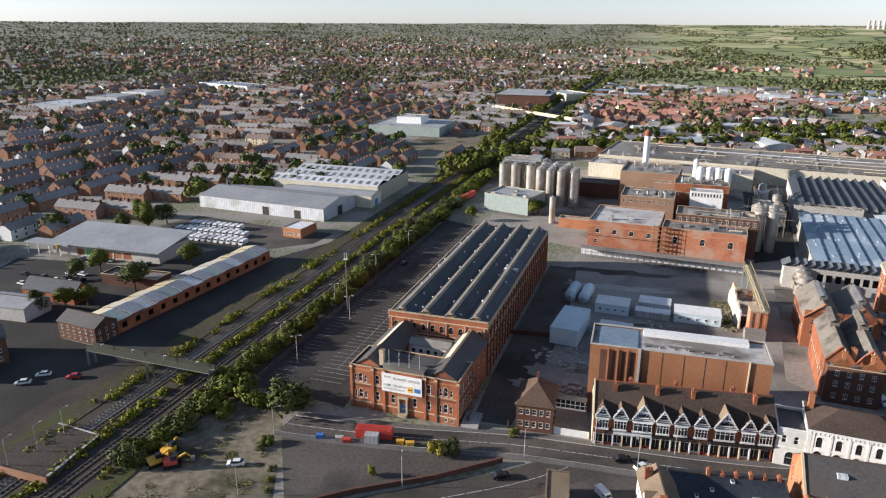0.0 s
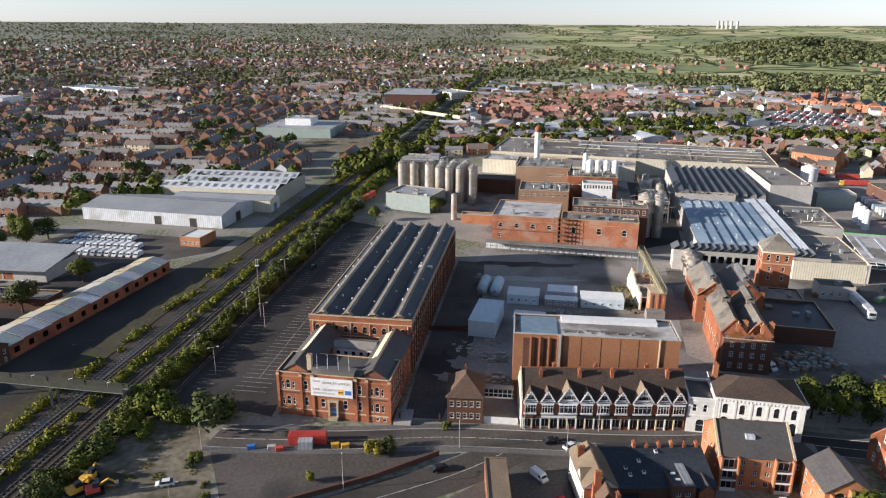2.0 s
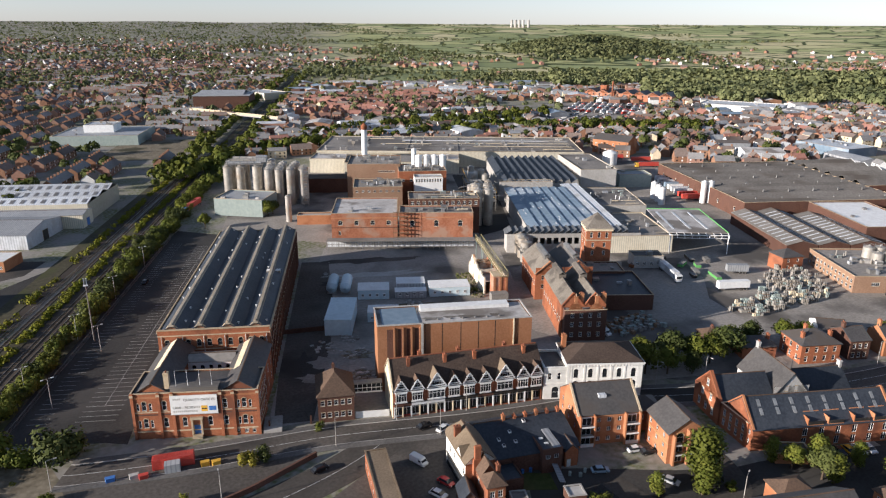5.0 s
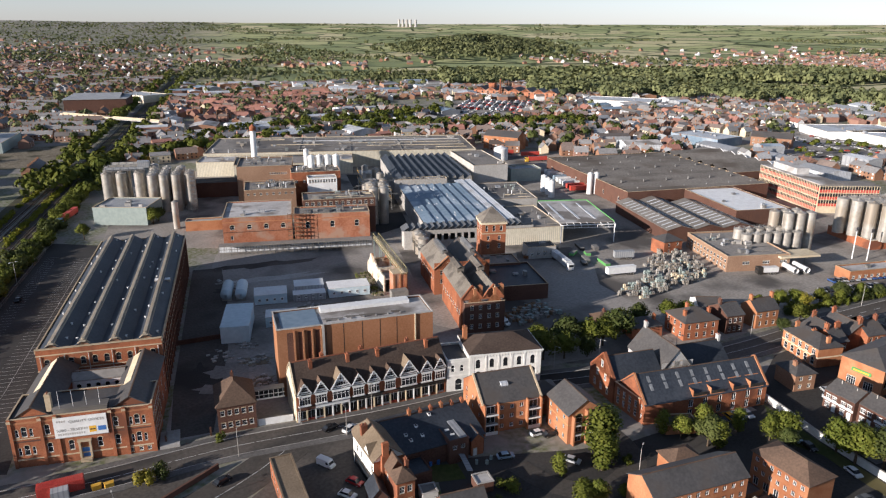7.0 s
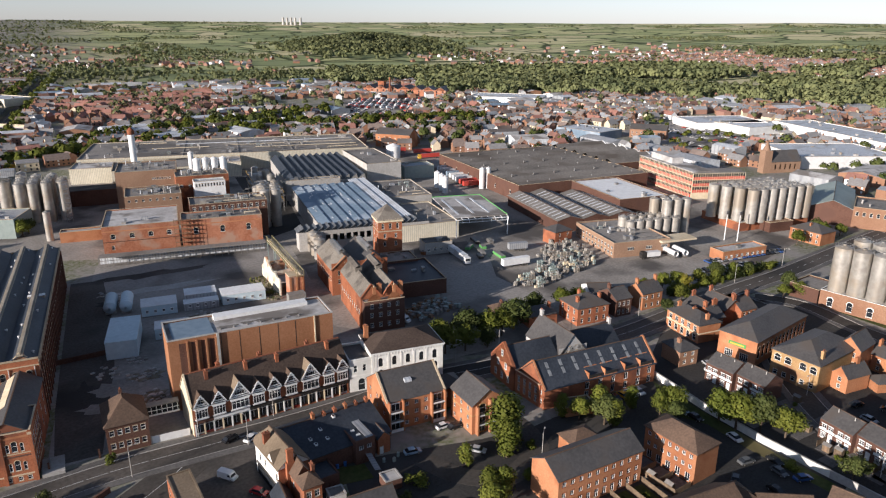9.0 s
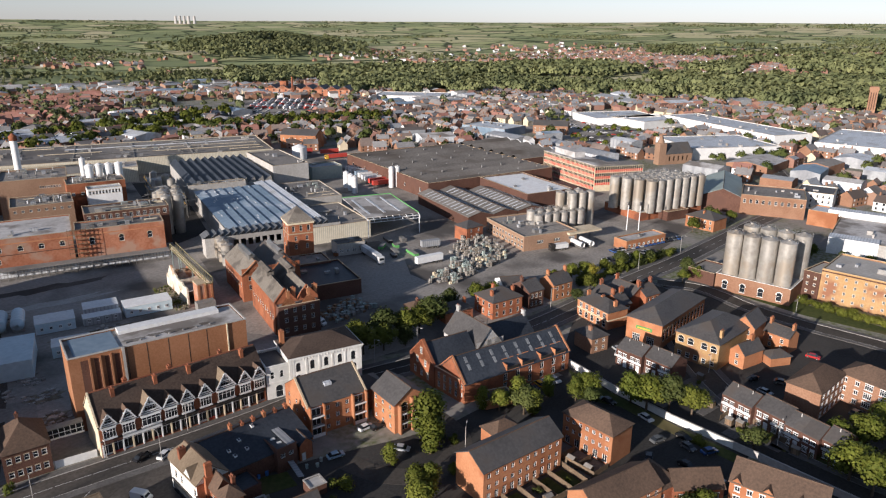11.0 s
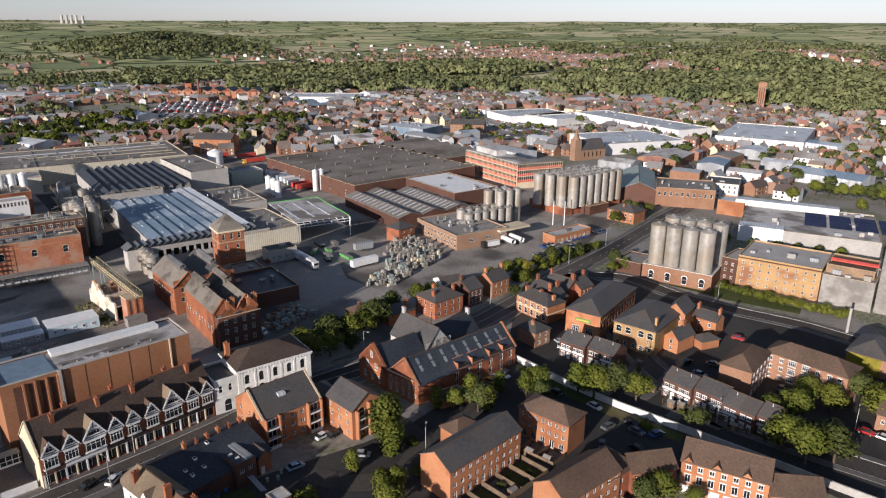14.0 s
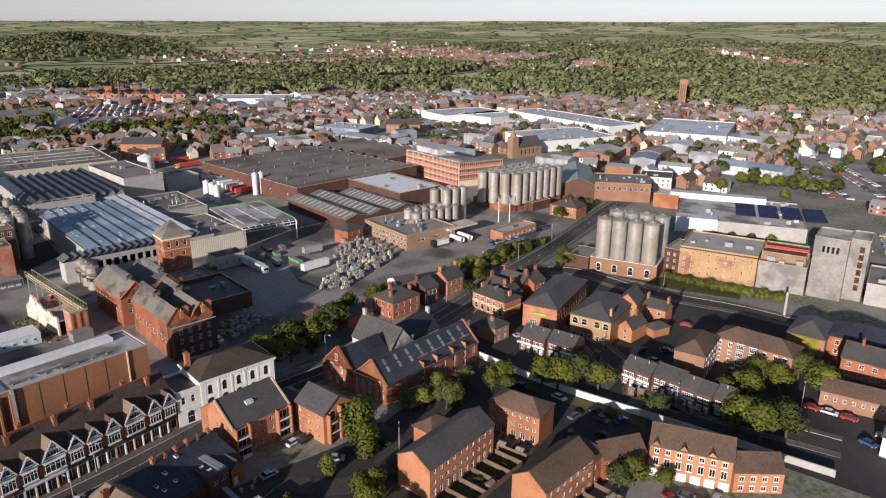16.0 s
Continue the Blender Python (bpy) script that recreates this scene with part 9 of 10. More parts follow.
for i, (x, y, h) in enumerate(NEAR):
    tree(x, y, h * 1.2, "broad", LEAF_D if i % 3 == 0 else LEAF, seed=i, wide=1.05 + 0.25 * ((i * 37) % 7) / 7)
for i, (x, y, h) in enumerate(((92, 96.5, 13), (95.3, 98.2, 11), (89.5, 93.5, 9), (122.5, 90.5, 7.5), (120, 84, 7), (79.6, 97.5, 5.5), (113.5, 96, 6), (78.5, 84, 6.5), (131, 86, 6), (69, 77, 6), (65, 75, 6))):
    tree(x, y, h * 1.1, "poplar", LEAF, seed=i, wide=1.55)
tree(-0.3, 146.5, 4.4, "bush", LEAF_Y, "bright yellow-green bush beside the lot", 3, 0.8)
tree(3.2, 147.5, 3.8, "bush", LEAF_D, "dark green bush beside the yellow one", 4, 0.8)
tree(-16.7, 138.1, 3.4, "bush", LEAF, "small clipped bush in the empty lot", 2, 0.45)
tree(222.5, 122, 7.5, "broad", LEAF_Y, "yellow-green tree by the road", 2, 1.2)
tree(18.5, 154.6, 2.6, "bush", LEAF, "small bright bush by the gatehouse", 1, 0.7)
rv = random.Random(5)
for x, y, h, w in ((-44, 168, 9, 1.0), (-55, 174, 8, 1.0), (-40, 172, 5, 1), (-50, 170, 5, 1.2), (-61, 178, 5, 1.1), (-62, 170, 4, 1.2), (-58, 165, 3, 1.5), (-57.7, 195.4, 5.5, 0.9), (-43, 151, 2.6, 1), (-44, 149, 1.6, 1.8), (-40, 140, 1.2, 1.2), (-39.5, 136, 1.2, 1.2), (-39, 132, 1.0, 1.2), (-52, 122, 1.4, 1.2), (-77, 124, 4, 1.0), (-80, 121, 3, 1.2), (66, 100, 3, 1.2), (60, 96, 3, 1), (136, 45, 2, 1.2), (88, 84, 3, 1), (112, 226, 2.5, 1.2), (101, 226, 2, 1.2), (97, 92, 2, 1)):
    tree(x, y, h, "bush", rv.choice((LEAF, LEAF_D)), seed=rv.randint(0, 4), wide=w)
# scrub along the railway
for i in range(150):
    s0 = 2 + i * 3.1 + rv.uniform(-1.5, 1.5)
    x, y = rail_at(s0, 8.5 + rv.uniform(-1.5, 3.0))
    tree(x, y, rv.uniform(3.2, 5.8) + (1.2 if s0 > 120 else 0), "bush", rv.choice((LEAF, LEAF, LEAF_D)), seed=rv.randint(0, 4), wide=rv.uniform(0.8, 1.15), group="railway scrub")
# low scrub that fills the strips between the tracks
SCRUB = surf("scrub_leaves", (0.1, 0.118, 0.008), (0.21, 0.195, 0.016), 0.5, 0.08, bump=0, vary=0, rough=0.75)
rng = np.random.default_rng(12)
cs, rs = [], []
for i in range(2300):
    s0 = rng.uniform(-60, 520)
    o = rng.choice((-7.0, -5.6, -4.6, -5.4, -6.2, -17.2, -18.0, -19.0, 6.2)) + rng.normal(0, 0.6)
    if noise.noise((s0 * 0.045, o * 0.3, 2.0)) < (-0.3 if o > -12 else -0.05):
        continue
    x, y = rail_at(s0, o)
    r = rng.uniform(0.6, 1.35) * (1.3 if o < -15 else 1.0)
    cs.append((x, y, r * 0.45))
    rs.append(r)
V, F, N = leaf_cards(cs, rs, 36, 0.36, rng, 0.8)
tagged(new("railway_scrub", card_mesh("railway_scrub", V, F, SCRUB, N)), "low yellow-green scrub between the railway tracks", "scrub", kind="stuff")
cs, rs = [], []
for i in range(120):
    x, y = rng.uniform(-80, -38), rng.uniform(114, 176)
    if not inside(x, y, [(-82, 150), (-66, 165), (-44, 161), (-42, 157), (-38, 134), (-38, 120), (-75, 112)]) or noise.noise((x * 0.08, y * 0.08, 6.0)) < 0.05:
        continue
    cs.append((x, y, 0.05))
    rs.append(rng.uniform(0.8, 2.2))
V, F, N = leaf_cards(cs, rs, 90, 0.16, rng, 0.16)
tagged(new("weeds", card_mesh("weeds", V, F, SCRUB)), "patches of weeds on the waste ground", "weeds", kind="stuff")
for i in range(26):
    x, y = 252 - i * 0.28 + rv.uniform(-1, 1), 50 - i * 1.75
    tree(x, y, rv.uniform(2.5, 4), "bush", LEAF, seed=i, wide=0.9)
for i in range(26):
    t = i / 25
    tree(214 + 64 * t, 122.5 - 12.5 * t, rv.uniform(2, 4.5), "bush", rv.choice((LEAF, LEAF_D)), seed=i, wide=0.8)
verge = Shape()
strip(verge, [rail_at(-60, 0), rail_at(1400, 0)], -12.5, -7.0, -0.2, 0.2)
strip(verge, [rail_at(-60, -6), rail_at(1400, -6)], -2.0, 2.5, -0.2, 0.25)
strip(verge, [rail_at(-60, -22), rail_at(1400, -22)], -4, 4, -0.2, 0.15)
VERGE = surf("cinder_verge", (0.05, 0.045, 0.03), (0.1, 0.09, 0.055), 0.6, 0.05, vary=0, c=(0.07, 0.075, 0.03), cscale=0.06)
solo("verge", verge, VERGE, "rough grassy railway verge", "grass", kind="stuff")


# woods and distant trees
def wood(name, label, pts, hs, mat, n=14, seed=1, leaf=1.0):
    rng = np.random.default_rng(seed)
    P, Hh = np.array(pts), np.array(hs)
    m = len(P)
    d = rng.normal(size=(m, n, 3))
    d[..., 2] = np.abs(d[..., 2]) * 0.9 - 0.15
    d /= np.linalg.norm(d, axis=2)[..., None]
    R = Hh[:, None, None] * 0.42
    wob = rng.uniform(0.75, 1.2, (m, n, 1))
    c = P[:, None, :] + np.stack([0 * Hh, 0 * Hh, Hh * 0.58], 1)[:, None, :]
    p = c + d * R * wob * (1, 1, 1.05)
    nrm = d + rng.normal(scale=0.3, size=d.shape)
    nrm /= np.linalg.norm(nrm, axis=2)[..., None]
    t = np.cross(nrm, rng.normal(size=d.shape))
    t /= np.linalg.norm(t, axis=2)[..., None]
    b = np.cross(nrm, t)
    s1, s2 = R * leaf * rng.uniform(0.45, 0.8, (m, n, 1)), R * leaf * rng.uniform(0.4, 0.7, (m, n, 1))
    V = np.stack([p - t * s1, p - b * s2, p + t * s1, p + b * s2], 2).reshape(-1, 3)
    N = d * 0.55 + nrm * 0.45 + (0, 0, 0.3)
    N = np.repeat((N / np.linalg.norm(N, axis=2)[..., None]).reshape(-1, 3), 4, 0)
    me = card_mesh(name, V, np.arange(len(V)).reshape(-1, 4), mat, N)
    tagged(new(name, me), label, "trees", kind="stuff")


rw = random.Random(9)


def polar(th, d):
    x, y = d * math.sin(radians(th)), d * math.cos(radians(th))
    return x, y, land(x, y)


pts, hs = [], []
while len(pts) < 13500:
    th, d = rw.uniform(33, 100), math.sqrt(rw.uniform(900 ** 2, 1900 ** 2))
    edge = town_edge(th) - 15 if th > 40 else 1230 + 40 * math.sin(th * 0.5)
    far = 1640 + 150 * math.sin(th * 0.11 + 1) + (220 if th > 68 else 0)
    if not edge < d < far:
        continue
    if noise.noise((d * 0.004 * math.sin(radians(th)), d * 0.004 * math.cos(radians(th)), 1.0)) < -0.12 and d > edge + 40 or in_village(th, d) or math.hypot(d * math.sin(radians(th)) - 905, d * math.cos(radians(th)) - 118) < 62:
        continue
    pts.append(polar(th, d))
    hs.append(rw.choice((rw.uniform(8, 13), rw.uniform(12, 20))))
front = [math.hypot(q[0], q[1]) < town_edge(bearing(q[0], q[1])) + 130 for q in pts]
wood("woodland_edge", "leafy front edge of the woodland belt", [q for q, f in zip(pts, front) if f], [h for h, f in zip(hs, front) if f], LEAF_HAZED, 52, 2, 0.48)
wood("woodland", "broad belt of mature green woodland", [q for q, f in zip(pts, front) if not f], [h for h, f in zip(hs, front) if not f], LEAF_HAZED, 15, 2, 0.8)
pts, hs = [], []
for i in range(2000):
    th, d = 36.3 + rw.gauss(0, 2.9), 2480 + rw.gauss(0, 190)
    if noise.noise((th * 0.7, d * 0.006, 4.0)) < -0.3:
        continue
    pts.append(polar(th, d))
    hs.append(rw.uniform(14, 22))
for i in range(2600):
    th = rw.uniform(66, 102)
    d = rw.uniform(1650, 2700)
    x, y, z = polar(th, d)
    if noise.noise((x * 0.0035, y * 0.0035, 7.0)) > 0.02 and not in_village(th, d):
        pts.append((x, y, z))
        hs.append(rw.uniform(12, 20))
wood("hill_woods", "dark woods on the hills", pts, hs, LEAF_HAZED, 14, 3, 0.86)
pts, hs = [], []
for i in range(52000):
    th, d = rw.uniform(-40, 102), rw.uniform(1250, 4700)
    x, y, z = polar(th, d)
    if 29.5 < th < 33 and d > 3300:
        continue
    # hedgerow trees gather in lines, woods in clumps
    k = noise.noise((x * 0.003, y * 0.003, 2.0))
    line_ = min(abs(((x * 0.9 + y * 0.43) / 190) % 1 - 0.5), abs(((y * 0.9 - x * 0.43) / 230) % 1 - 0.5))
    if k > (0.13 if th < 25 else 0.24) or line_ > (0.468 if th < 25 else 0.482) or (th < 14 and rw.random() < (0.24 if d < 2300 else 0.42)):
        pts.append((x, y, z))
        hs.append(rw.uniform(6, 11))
wood("hedgerow_trees", "hedgerow trees and copses across the fields", pts, hs, LEAF_HAZED, 5, 4, 1.25)
pts, hs = [], []
while len(pts) < 4300:
    th, d = rw.uniform(-40, 100), math.sqrt(rw.uniform(170 ** 2, 1650 ** 2))
    x, y, z = polar(th, d)
    if blocked(x, y) or any((x - a) ** 2 + (y - b) ** 2 < (c * 0.8) ** 2 for u in (-1, 0, 1) for v in (-1, 0, 1) for a, b, c in CELLS[int(x // 60) + u, int(y // 60) + v]):
        continue
    k = noise.noise((x * 0.008, y * 0.008, 5.0))
    if k > 0.08 or rw.random() < 0.22:
        pts.append((x, y, z))
        hs.append(rw.uniform(5, 11))
near = [i for i, q in enumerate(pts) if math.hypot(q[0], q[1]) < 750]
rest = [i for i, q in enumerate(pts) if math.hypot(q[0], q[1]) >= 750]
# beyond 750 m the crowns take the haze-paled leaf colour
wood("town_trees", "street and garden trees through the town", [pts[i] for i in rest], [hs[i] for i in rest], LEAF_HAZED, 26, 5, 0.75)
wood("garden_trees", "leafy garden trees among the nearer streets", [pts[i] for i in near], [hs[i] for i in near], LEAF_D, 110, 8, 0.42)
pts, hs = [], []
for i in range(700):
    s0 = rw.uniform(330, 1500)
    x, y = rail_at(s0, rw.choice((12, 17, -18, -25)) + rw.uniform(-4, 4))
    pts.append((x, y, 0))
    hs.append(rw.uniform(4, 9))
for a, b, n in (((60, 560), (330, 620), 90), ((330, 620), (520, 520), 110), ((150, 640), (430, 690), 100), ((-150, 400), (-40, 470), 40), ((20, 480), (60, 560), 40)):
    for i in range(n):
        t = rw.random()
        pts.append((a[0] + (b[0] - a[0]) * t + rw.gauss(0, 7), a[1] + (b[1] - a[1]) * t + rw.gauss(0, 7), 0))
        hs.append(rw.uniform(6, 12))
for i in range(240):
    x, y = rw.uniform(488, 690), rw.uniform(250, 392)
    if inside(x, y, RETAIL_PARK) and ((x * 0.88 + y * 0.47) % 15) < 5:
        pts.append((x, y, 0))
        hs.append(rw.uniform(3.5, 6.5))
wood("tree_belts", "belts of trees along the railway and bypass", pts, hs, LEAF, 60, 6, 0.55)


# ---- vehicles ----
def car_shape(L=4.2, W=1.75, H=1.45):
    b = Shape()
    prof = [(-L / 2, 0.35), (-L / 2, 0.75), (-L * 0.28, 0.92), (L * 0.45, 0.95), (L / 2, 0.8), (L / 2, 0.35)]
    y = W / 2
    b.face([(x, -y, z) for x, z in prof][::-1])
    b.face([(x, y, z) for x, z in prof])
    for i in range(len(prof)):
        (a, c), (d, e) = prof[i], prof[(i + 1) % len(prof)]
        b.face([(a, -y, c), (d, -y, e), (d, y, e), (a, y, c)])
    roof = [(-L * 0.14, H), (L * 0.26, H), (L * 0.42, 0.94), (-L * 0.3, 0.91)]
    b.face([(roof[0][0], -y * 0.78, H), (roof[1][0], -y * 0.78, H), (roof[1][0], y * 0.78, H), (roof[0][0], y * 0.78, H)])
    g = Shape()
    q = [(roof[3][0], 0.92, y * 0.95), (roof[2][0], 0.94, y * 0.95), (roof[1][0], H - 0.02, y * 0.78), (roof[0][0], H - 0.02, y * 0.78)]
    g.face([(x, -w, z) for x, z, w in q])
    g.face([(x, w, z) for x, z, w in q][::-1])
    for i, j in ((3, 0), (1, 2)):
        a, c = q[i], q[j]
        g.face([(a[0], -a[2], a[1]), (a[0], a[2], a[1]), (c[0], c[2], c[1]), (c[0], -c[2], c[1])][::-1])
    return b, g


def van_shape(L=5.6, W=2.0, H=2.4):
    b, g = Shape(), Shape()
    prof = [(-L / 2, 0.4), (-L / 2, 1.0), (-L * 0.38, 1.25), (-L * 0.27, H - 0.1), (-L * 0.2, H), (L / 2, H), (L / 2, 0.4)]
    y = W / 2
    b.face([(x, -y, z) for x, z in prof][::-1])
    b.face([(x, y, z) for x, z in prof])
    for i in range(len(prof)):
        (a, c), (d, e) = prof[i], prof[(i + 1) % len(prof)]
        b.face([(a, -y, c), (d, -y, e), (d, y, e), (a, y, c)])
    g.face([(-L * 0.375 - 0.02, -y * 0.9, 1.3), (-L * 0.375 - 0.02, y * 0.9, 1.3), (-L * 0.275 - 0.02, y * 0.85, H - 0.2), (-L * 0.275 - 0.02, -y * 0.85, H - 0.2)][::-1])
    for k in (-1, 1):
        f = [(-L * 0.34, k * (y + 0.01), 1.35), (-L * 0.12, k * (y + 0.01), 1.35), (-L * 0.12, k * (y + 0.01), 2.0), (-L * 0.25, k * (y + 0.01), 2.0)]
        g.face(f if k < 0 else f[::-1])
    return b, g


WHEEL = Shape()
for k in range(10):
    a, c = 2 * math.pi * k / 10, 2 * math.pi * (k + 1) / 10
    p, q = (0.32 * math.cos(a), 0.32 * math.sin(a)), (0.32 * math.cos(c), 0.32 * math.sin(c))
    WHEEL.face([(p[0], -0.11, p[1]), (q[0], -0.11, q[1]), (q[0], 0.11, q[1]), (p[0], 0.11, p[1])])
for y in (-0.11, 0.11):
    f = [(0.32 * math.cos(2 * math.pi * k / 10), y, 0.32 * math.sin(2 * math.pi * k / 10)) for k in range(10)]
    WHEEL.face(f if y < 0 else f[::-1], 0)
    f = [(0.18 * math.cos(2 * math.pi * k / 10), y * 1.05, 0.18 * math.sin(2 * math.pi * k / 10)) for k in range(10)]
    WHEEL.face(f if y < 0 else f[::-1], 1)
WHEEL = WHEEL.mesh("wheel", [TYRE, STEEL])
COLOURS = {}
for nm, col in (("white", (0.75, 0.75, 0.74)), ("silver", (0.42, 0.43, 0.44)), ("black", (0.02, 0.02, 0.022)), ("grey", (0.12, 0.125, 0.13)), ("blue", (0.05, 0.1, 0.26)), ("pale blue", (0.3, 0.4, 0.5)), ("red", (0.4, 0.03, 0.03)), ("yellow", (0.65, 0.36, 0.03))):
    COLOURS[nm] = surf(nm.replace(" ", "_") + "_car_paint", tuple(v * 0.92 for v in col), col, 1.0, 0.3, rough=0.25, bump=0, vary=0.05)
CARS = {}
UNDER = {k: Shape().box(-L * 0.44, -w, 0, -L * 0.2, w, 0.4).box(L * 0.2, -w, 0, L * 0.44, w, 0.4).box(-L * 0.2, -w * 0.9, 0.18, L * 0.2, w * 0.9, 0.4).mesh("underbody", [TYRE]) for k, L, w in (("car", 4.2, 0.84), ("van", 5.6, 0.96))}


def vehicle(kind, colour, x, y, turn, z=0.06, group="parked cars", state="parked"):
    if (kind, colour) not in CARS:
        b, g = car_shape() if kind == "car" else van_shape()
        CARS[kind, colour] = (b.mesh("body", [COLOURS[colour]]), g.mesh("window", [GLASS]), Shape().box(-0.06, -0.16, -0.07, 0.02, 0.16, 0.07).mesh("headlight", [PAINT]))
    b, g, hl = CARS[kind, colour]
    ob = thing(kind, f"{state} {colour} {'hatchback' if kind == 'car' else 'panel van'} on the asphalt", kind, pose(x, y, z, 0, 0, turn), group)
    part("body", b, None, ob)
    part("glass", g, None, ob)
    L, W = (4.2, 1.75) if kind == "car" else (5.6, 2.0)
    if math.hypot(x, y) > 260:
        part("underbody", UNDER[kind], None, ob)
    for a in (-0.31, 0.31) if math.hypot(x, y) <= 260 else ():
        for c in (-1, 1):
            part("wheel", WHEEL, None, ob, "", pose(a * L, c * (W / 2 - 0.08), 0.32))
    for c in (-1, 1) if math.hypot(x, y) < 190 else ():
        part("headlight", hl, None, ob, "", pose(-L / 2, c * W * 0.36, 0.65))
    return ob


for c, x, y, r in (("white", 86.6, 113, 170), ("pale blue", 73.5, 109.8, 160), ("silver", 85.7, 99.7, 120), ("black", 89, 111, 170), ("silver", 127.4, 93.2, 75), ("grey", 129.8, 92.2, 75), ("black", 132, 91.6, 75), ("yellow", 134.5, 90.7, 75), ("white", 137.2, 89.9, 75), ("white", 139.7, 89.1, 75),
                   ("white", 137.4, 60, 70), ("black", 138.9, 71.5, 75), ("pale blue", 139.4, 75.5, 75), ("blue", 133, 41.8, 150), ("grey", 129.8, 53.5, 160), ("black", 135, 49, 70), ("grey", 131.5, 46.5, 70), ("red", 163, -3.4, 78), ("white", 162.2, -7.8, 78), ("red", 161.4, -12.4, 78), ("silver", 155, -20, 80), ("blue", 150, -16, 60),
                   ("silver", 170, 84, 60), ("blue", 174, 92, 40), ("red", 178, 97, 30), ("white", 168, 83, 20), ("black", 178, 45, 160), ("grey", 181, 38, 100), ("red", 205, 35, 90), ("white", 196, 44, 60), ("white", 193, 46, 60), ("grey", 108, 22, 80), ("red", 106, 25, 60), ("silver", 110, 16, 170), ("black", 107.5, 19, 80), ("black", 66, 88, 30), ("white", 62, 92, 40), ("grey", 55, 103, 60),
                   ("white", -121.9, 180.5, 15), ("white", -118.6, 185.5, 15), ("red", -108.9, 184.2, 15), ("grey", -40, 262, 70), ("black", -36, 268, 70), ("black", -30, 276, 70), ("white", -22, 320, 70), ("black", -17, 288, 70), ("silver", -160, 292, 90), ("white", -146, 290, 90), ("white", -132, 286, 90), ("black", -128, 285, 90), ("grey", -155, 292, 90)):
    vehicle("car", c, x, y, r)
rc = random.Random(21)
for i in range(16):
    vehicle("car", rc.choice(("black", "blue", "grey", "silver", "blue")), 262 + i * 2.6, 131.5 - i * 0.95, 68, group="works car park")
for i in range(9):
    vehicle("car", rc.choice(("black", "white", "grey", "silver")), 248 + i * 3.0, 128 - i * 1.1, 68, group="works car park")
for i in range(38):
    x, y = 330 + (i % 12) * 3.0 + rc.uniform(-0.3, 0.3), -20 - (i // 12) * 9
    if rc.random() < 0.8:
        vehicle("car", rc.choice(list(COLOURS)), x, y, 85, group="store car park")
for row, n in ((0, 14), (1, 12), (2, 9)):
    for i in range(n):
        vehicle("van", "white" if rc.random() < 0.85 else "silver", -138 + i * 3.3 + row * 4, 329 + row * 10 - i * 1.0, 72, group="parked vans")
for i in range(12):
    vehicle("car", rc.choice(("white", "silver", "black", "grey")), -176 + rc.uniform(0, 30), 258 + rc.uniform(0, 22), rc.choice((70, 160)), group="shop car park")
vehicle("van", "white", 36.0, 130.6, 115, group="street vans").scale = (0.82, 0.86, 0.82)
vehicle("van", "white", 180.5, 58, 95, group="street vans")
vehicle("van", "white", 172.5, 78.5, 120, group="street vans")
vehicle("van", "white", 122, 172, 100, group="street vans")
vehicle("car", "black", 43.5, 144.3, 190, state="waiting")
vehicle("car", "white", 47.5, 141.2, 205, state="parked")
vehicle("car", "black", 13.6, 137.6, 198, state="waiting")
vehicle("car", "white", 35.2, 117.6, 120)
vehicle("car", "red", 38.6, 120.8, 115)
pk = vehicle("car", "white", -49, 141.9, 5, state="dusty")
pk["label"] = "white pickup truck on waste ground"


def trailer(p, q, label, mat, cab=None, h=3.9):
    W = span(p, q)
    ob = thing("truck_trailer", label, "trailer", line(p, q), "trailers")
    part("box", Shape().box(0, 0, 1.1, W, 2.5, h).box(0.2, 0.1, 0.95, W - 0.2, 2.4, 1.1, 1), [mat, STEEL_D], ob)
    for x in (W - 1.2, W - 2.4, W - 3.6):
        for y in (0.2, 2.3):
            part("wheel", WHEEL, None, ob, "", pose(x, y, 0.45) @ Matrix.Scale(1.4, 4))
    part("leg", Shape().box(2.4, 0.3, 0, 2.6, 0.5, 1).box(2.4, 2.0, 0, 2.6, 2.2, 1), STEEL_D, ob)
    if cab:
        c = part("cab", Shape().box(-2.6, 0, 0.5, -0.4, 2.5, 3.4), cab, ob)
        part("windscreen", Shape().box(-2.65, 0.2, 1.9, -2.6, 2.3, 2.9), GLASS, c)
        part("wheel", WHEEL, None, ob, "", pose(-1.8, 0.2, 0.45) @ Matrix.Scale(1.4, 4))
        part("wheel", WHEEL, None, ob, "", pose(-1.8, 2.3, 0.45) @ Matrix.Scale(1.4, 4))


trailer((189, 186), (201.3, 182), "white curtain-sided trailer in the yard", PAINT)
trailer((183, 201.5), (188.5, 217), "pale curtain-sided lorry trailer", SHEET_W, PAINT)
trailer((208, 200), (216, 196), "grey box trailer by the weighbridge", SHEET_G)
for i in range(9):
    trailer((306 - i * 2.7, 356 - i * 6.0), (318 - i * 2.7, 352 - i * 6.0), "white trailer in a parked row" if i < 7 else "red trailer in a parked row", (SHEET_W, PAINT, SHEET_W, SHEET_B, PAINT, SHEET_W, PAINT, PAINT_R, PAINT_R)[i])
trailer((329, 400), (343, 395), "red lorry with a yellow cab", PAINT_R, PAINT_Y)
trailer((325, 436), (339, 431), "red lorry trailer by the works road", PAINT_R)
trailer((338, 419.5), (352, 414.5), "red lorry trailer by the works road", PAINT_R)
trailer((246, 152), (252, 149), "white road tanker body", PAINT, PAINT_B, 3.2)
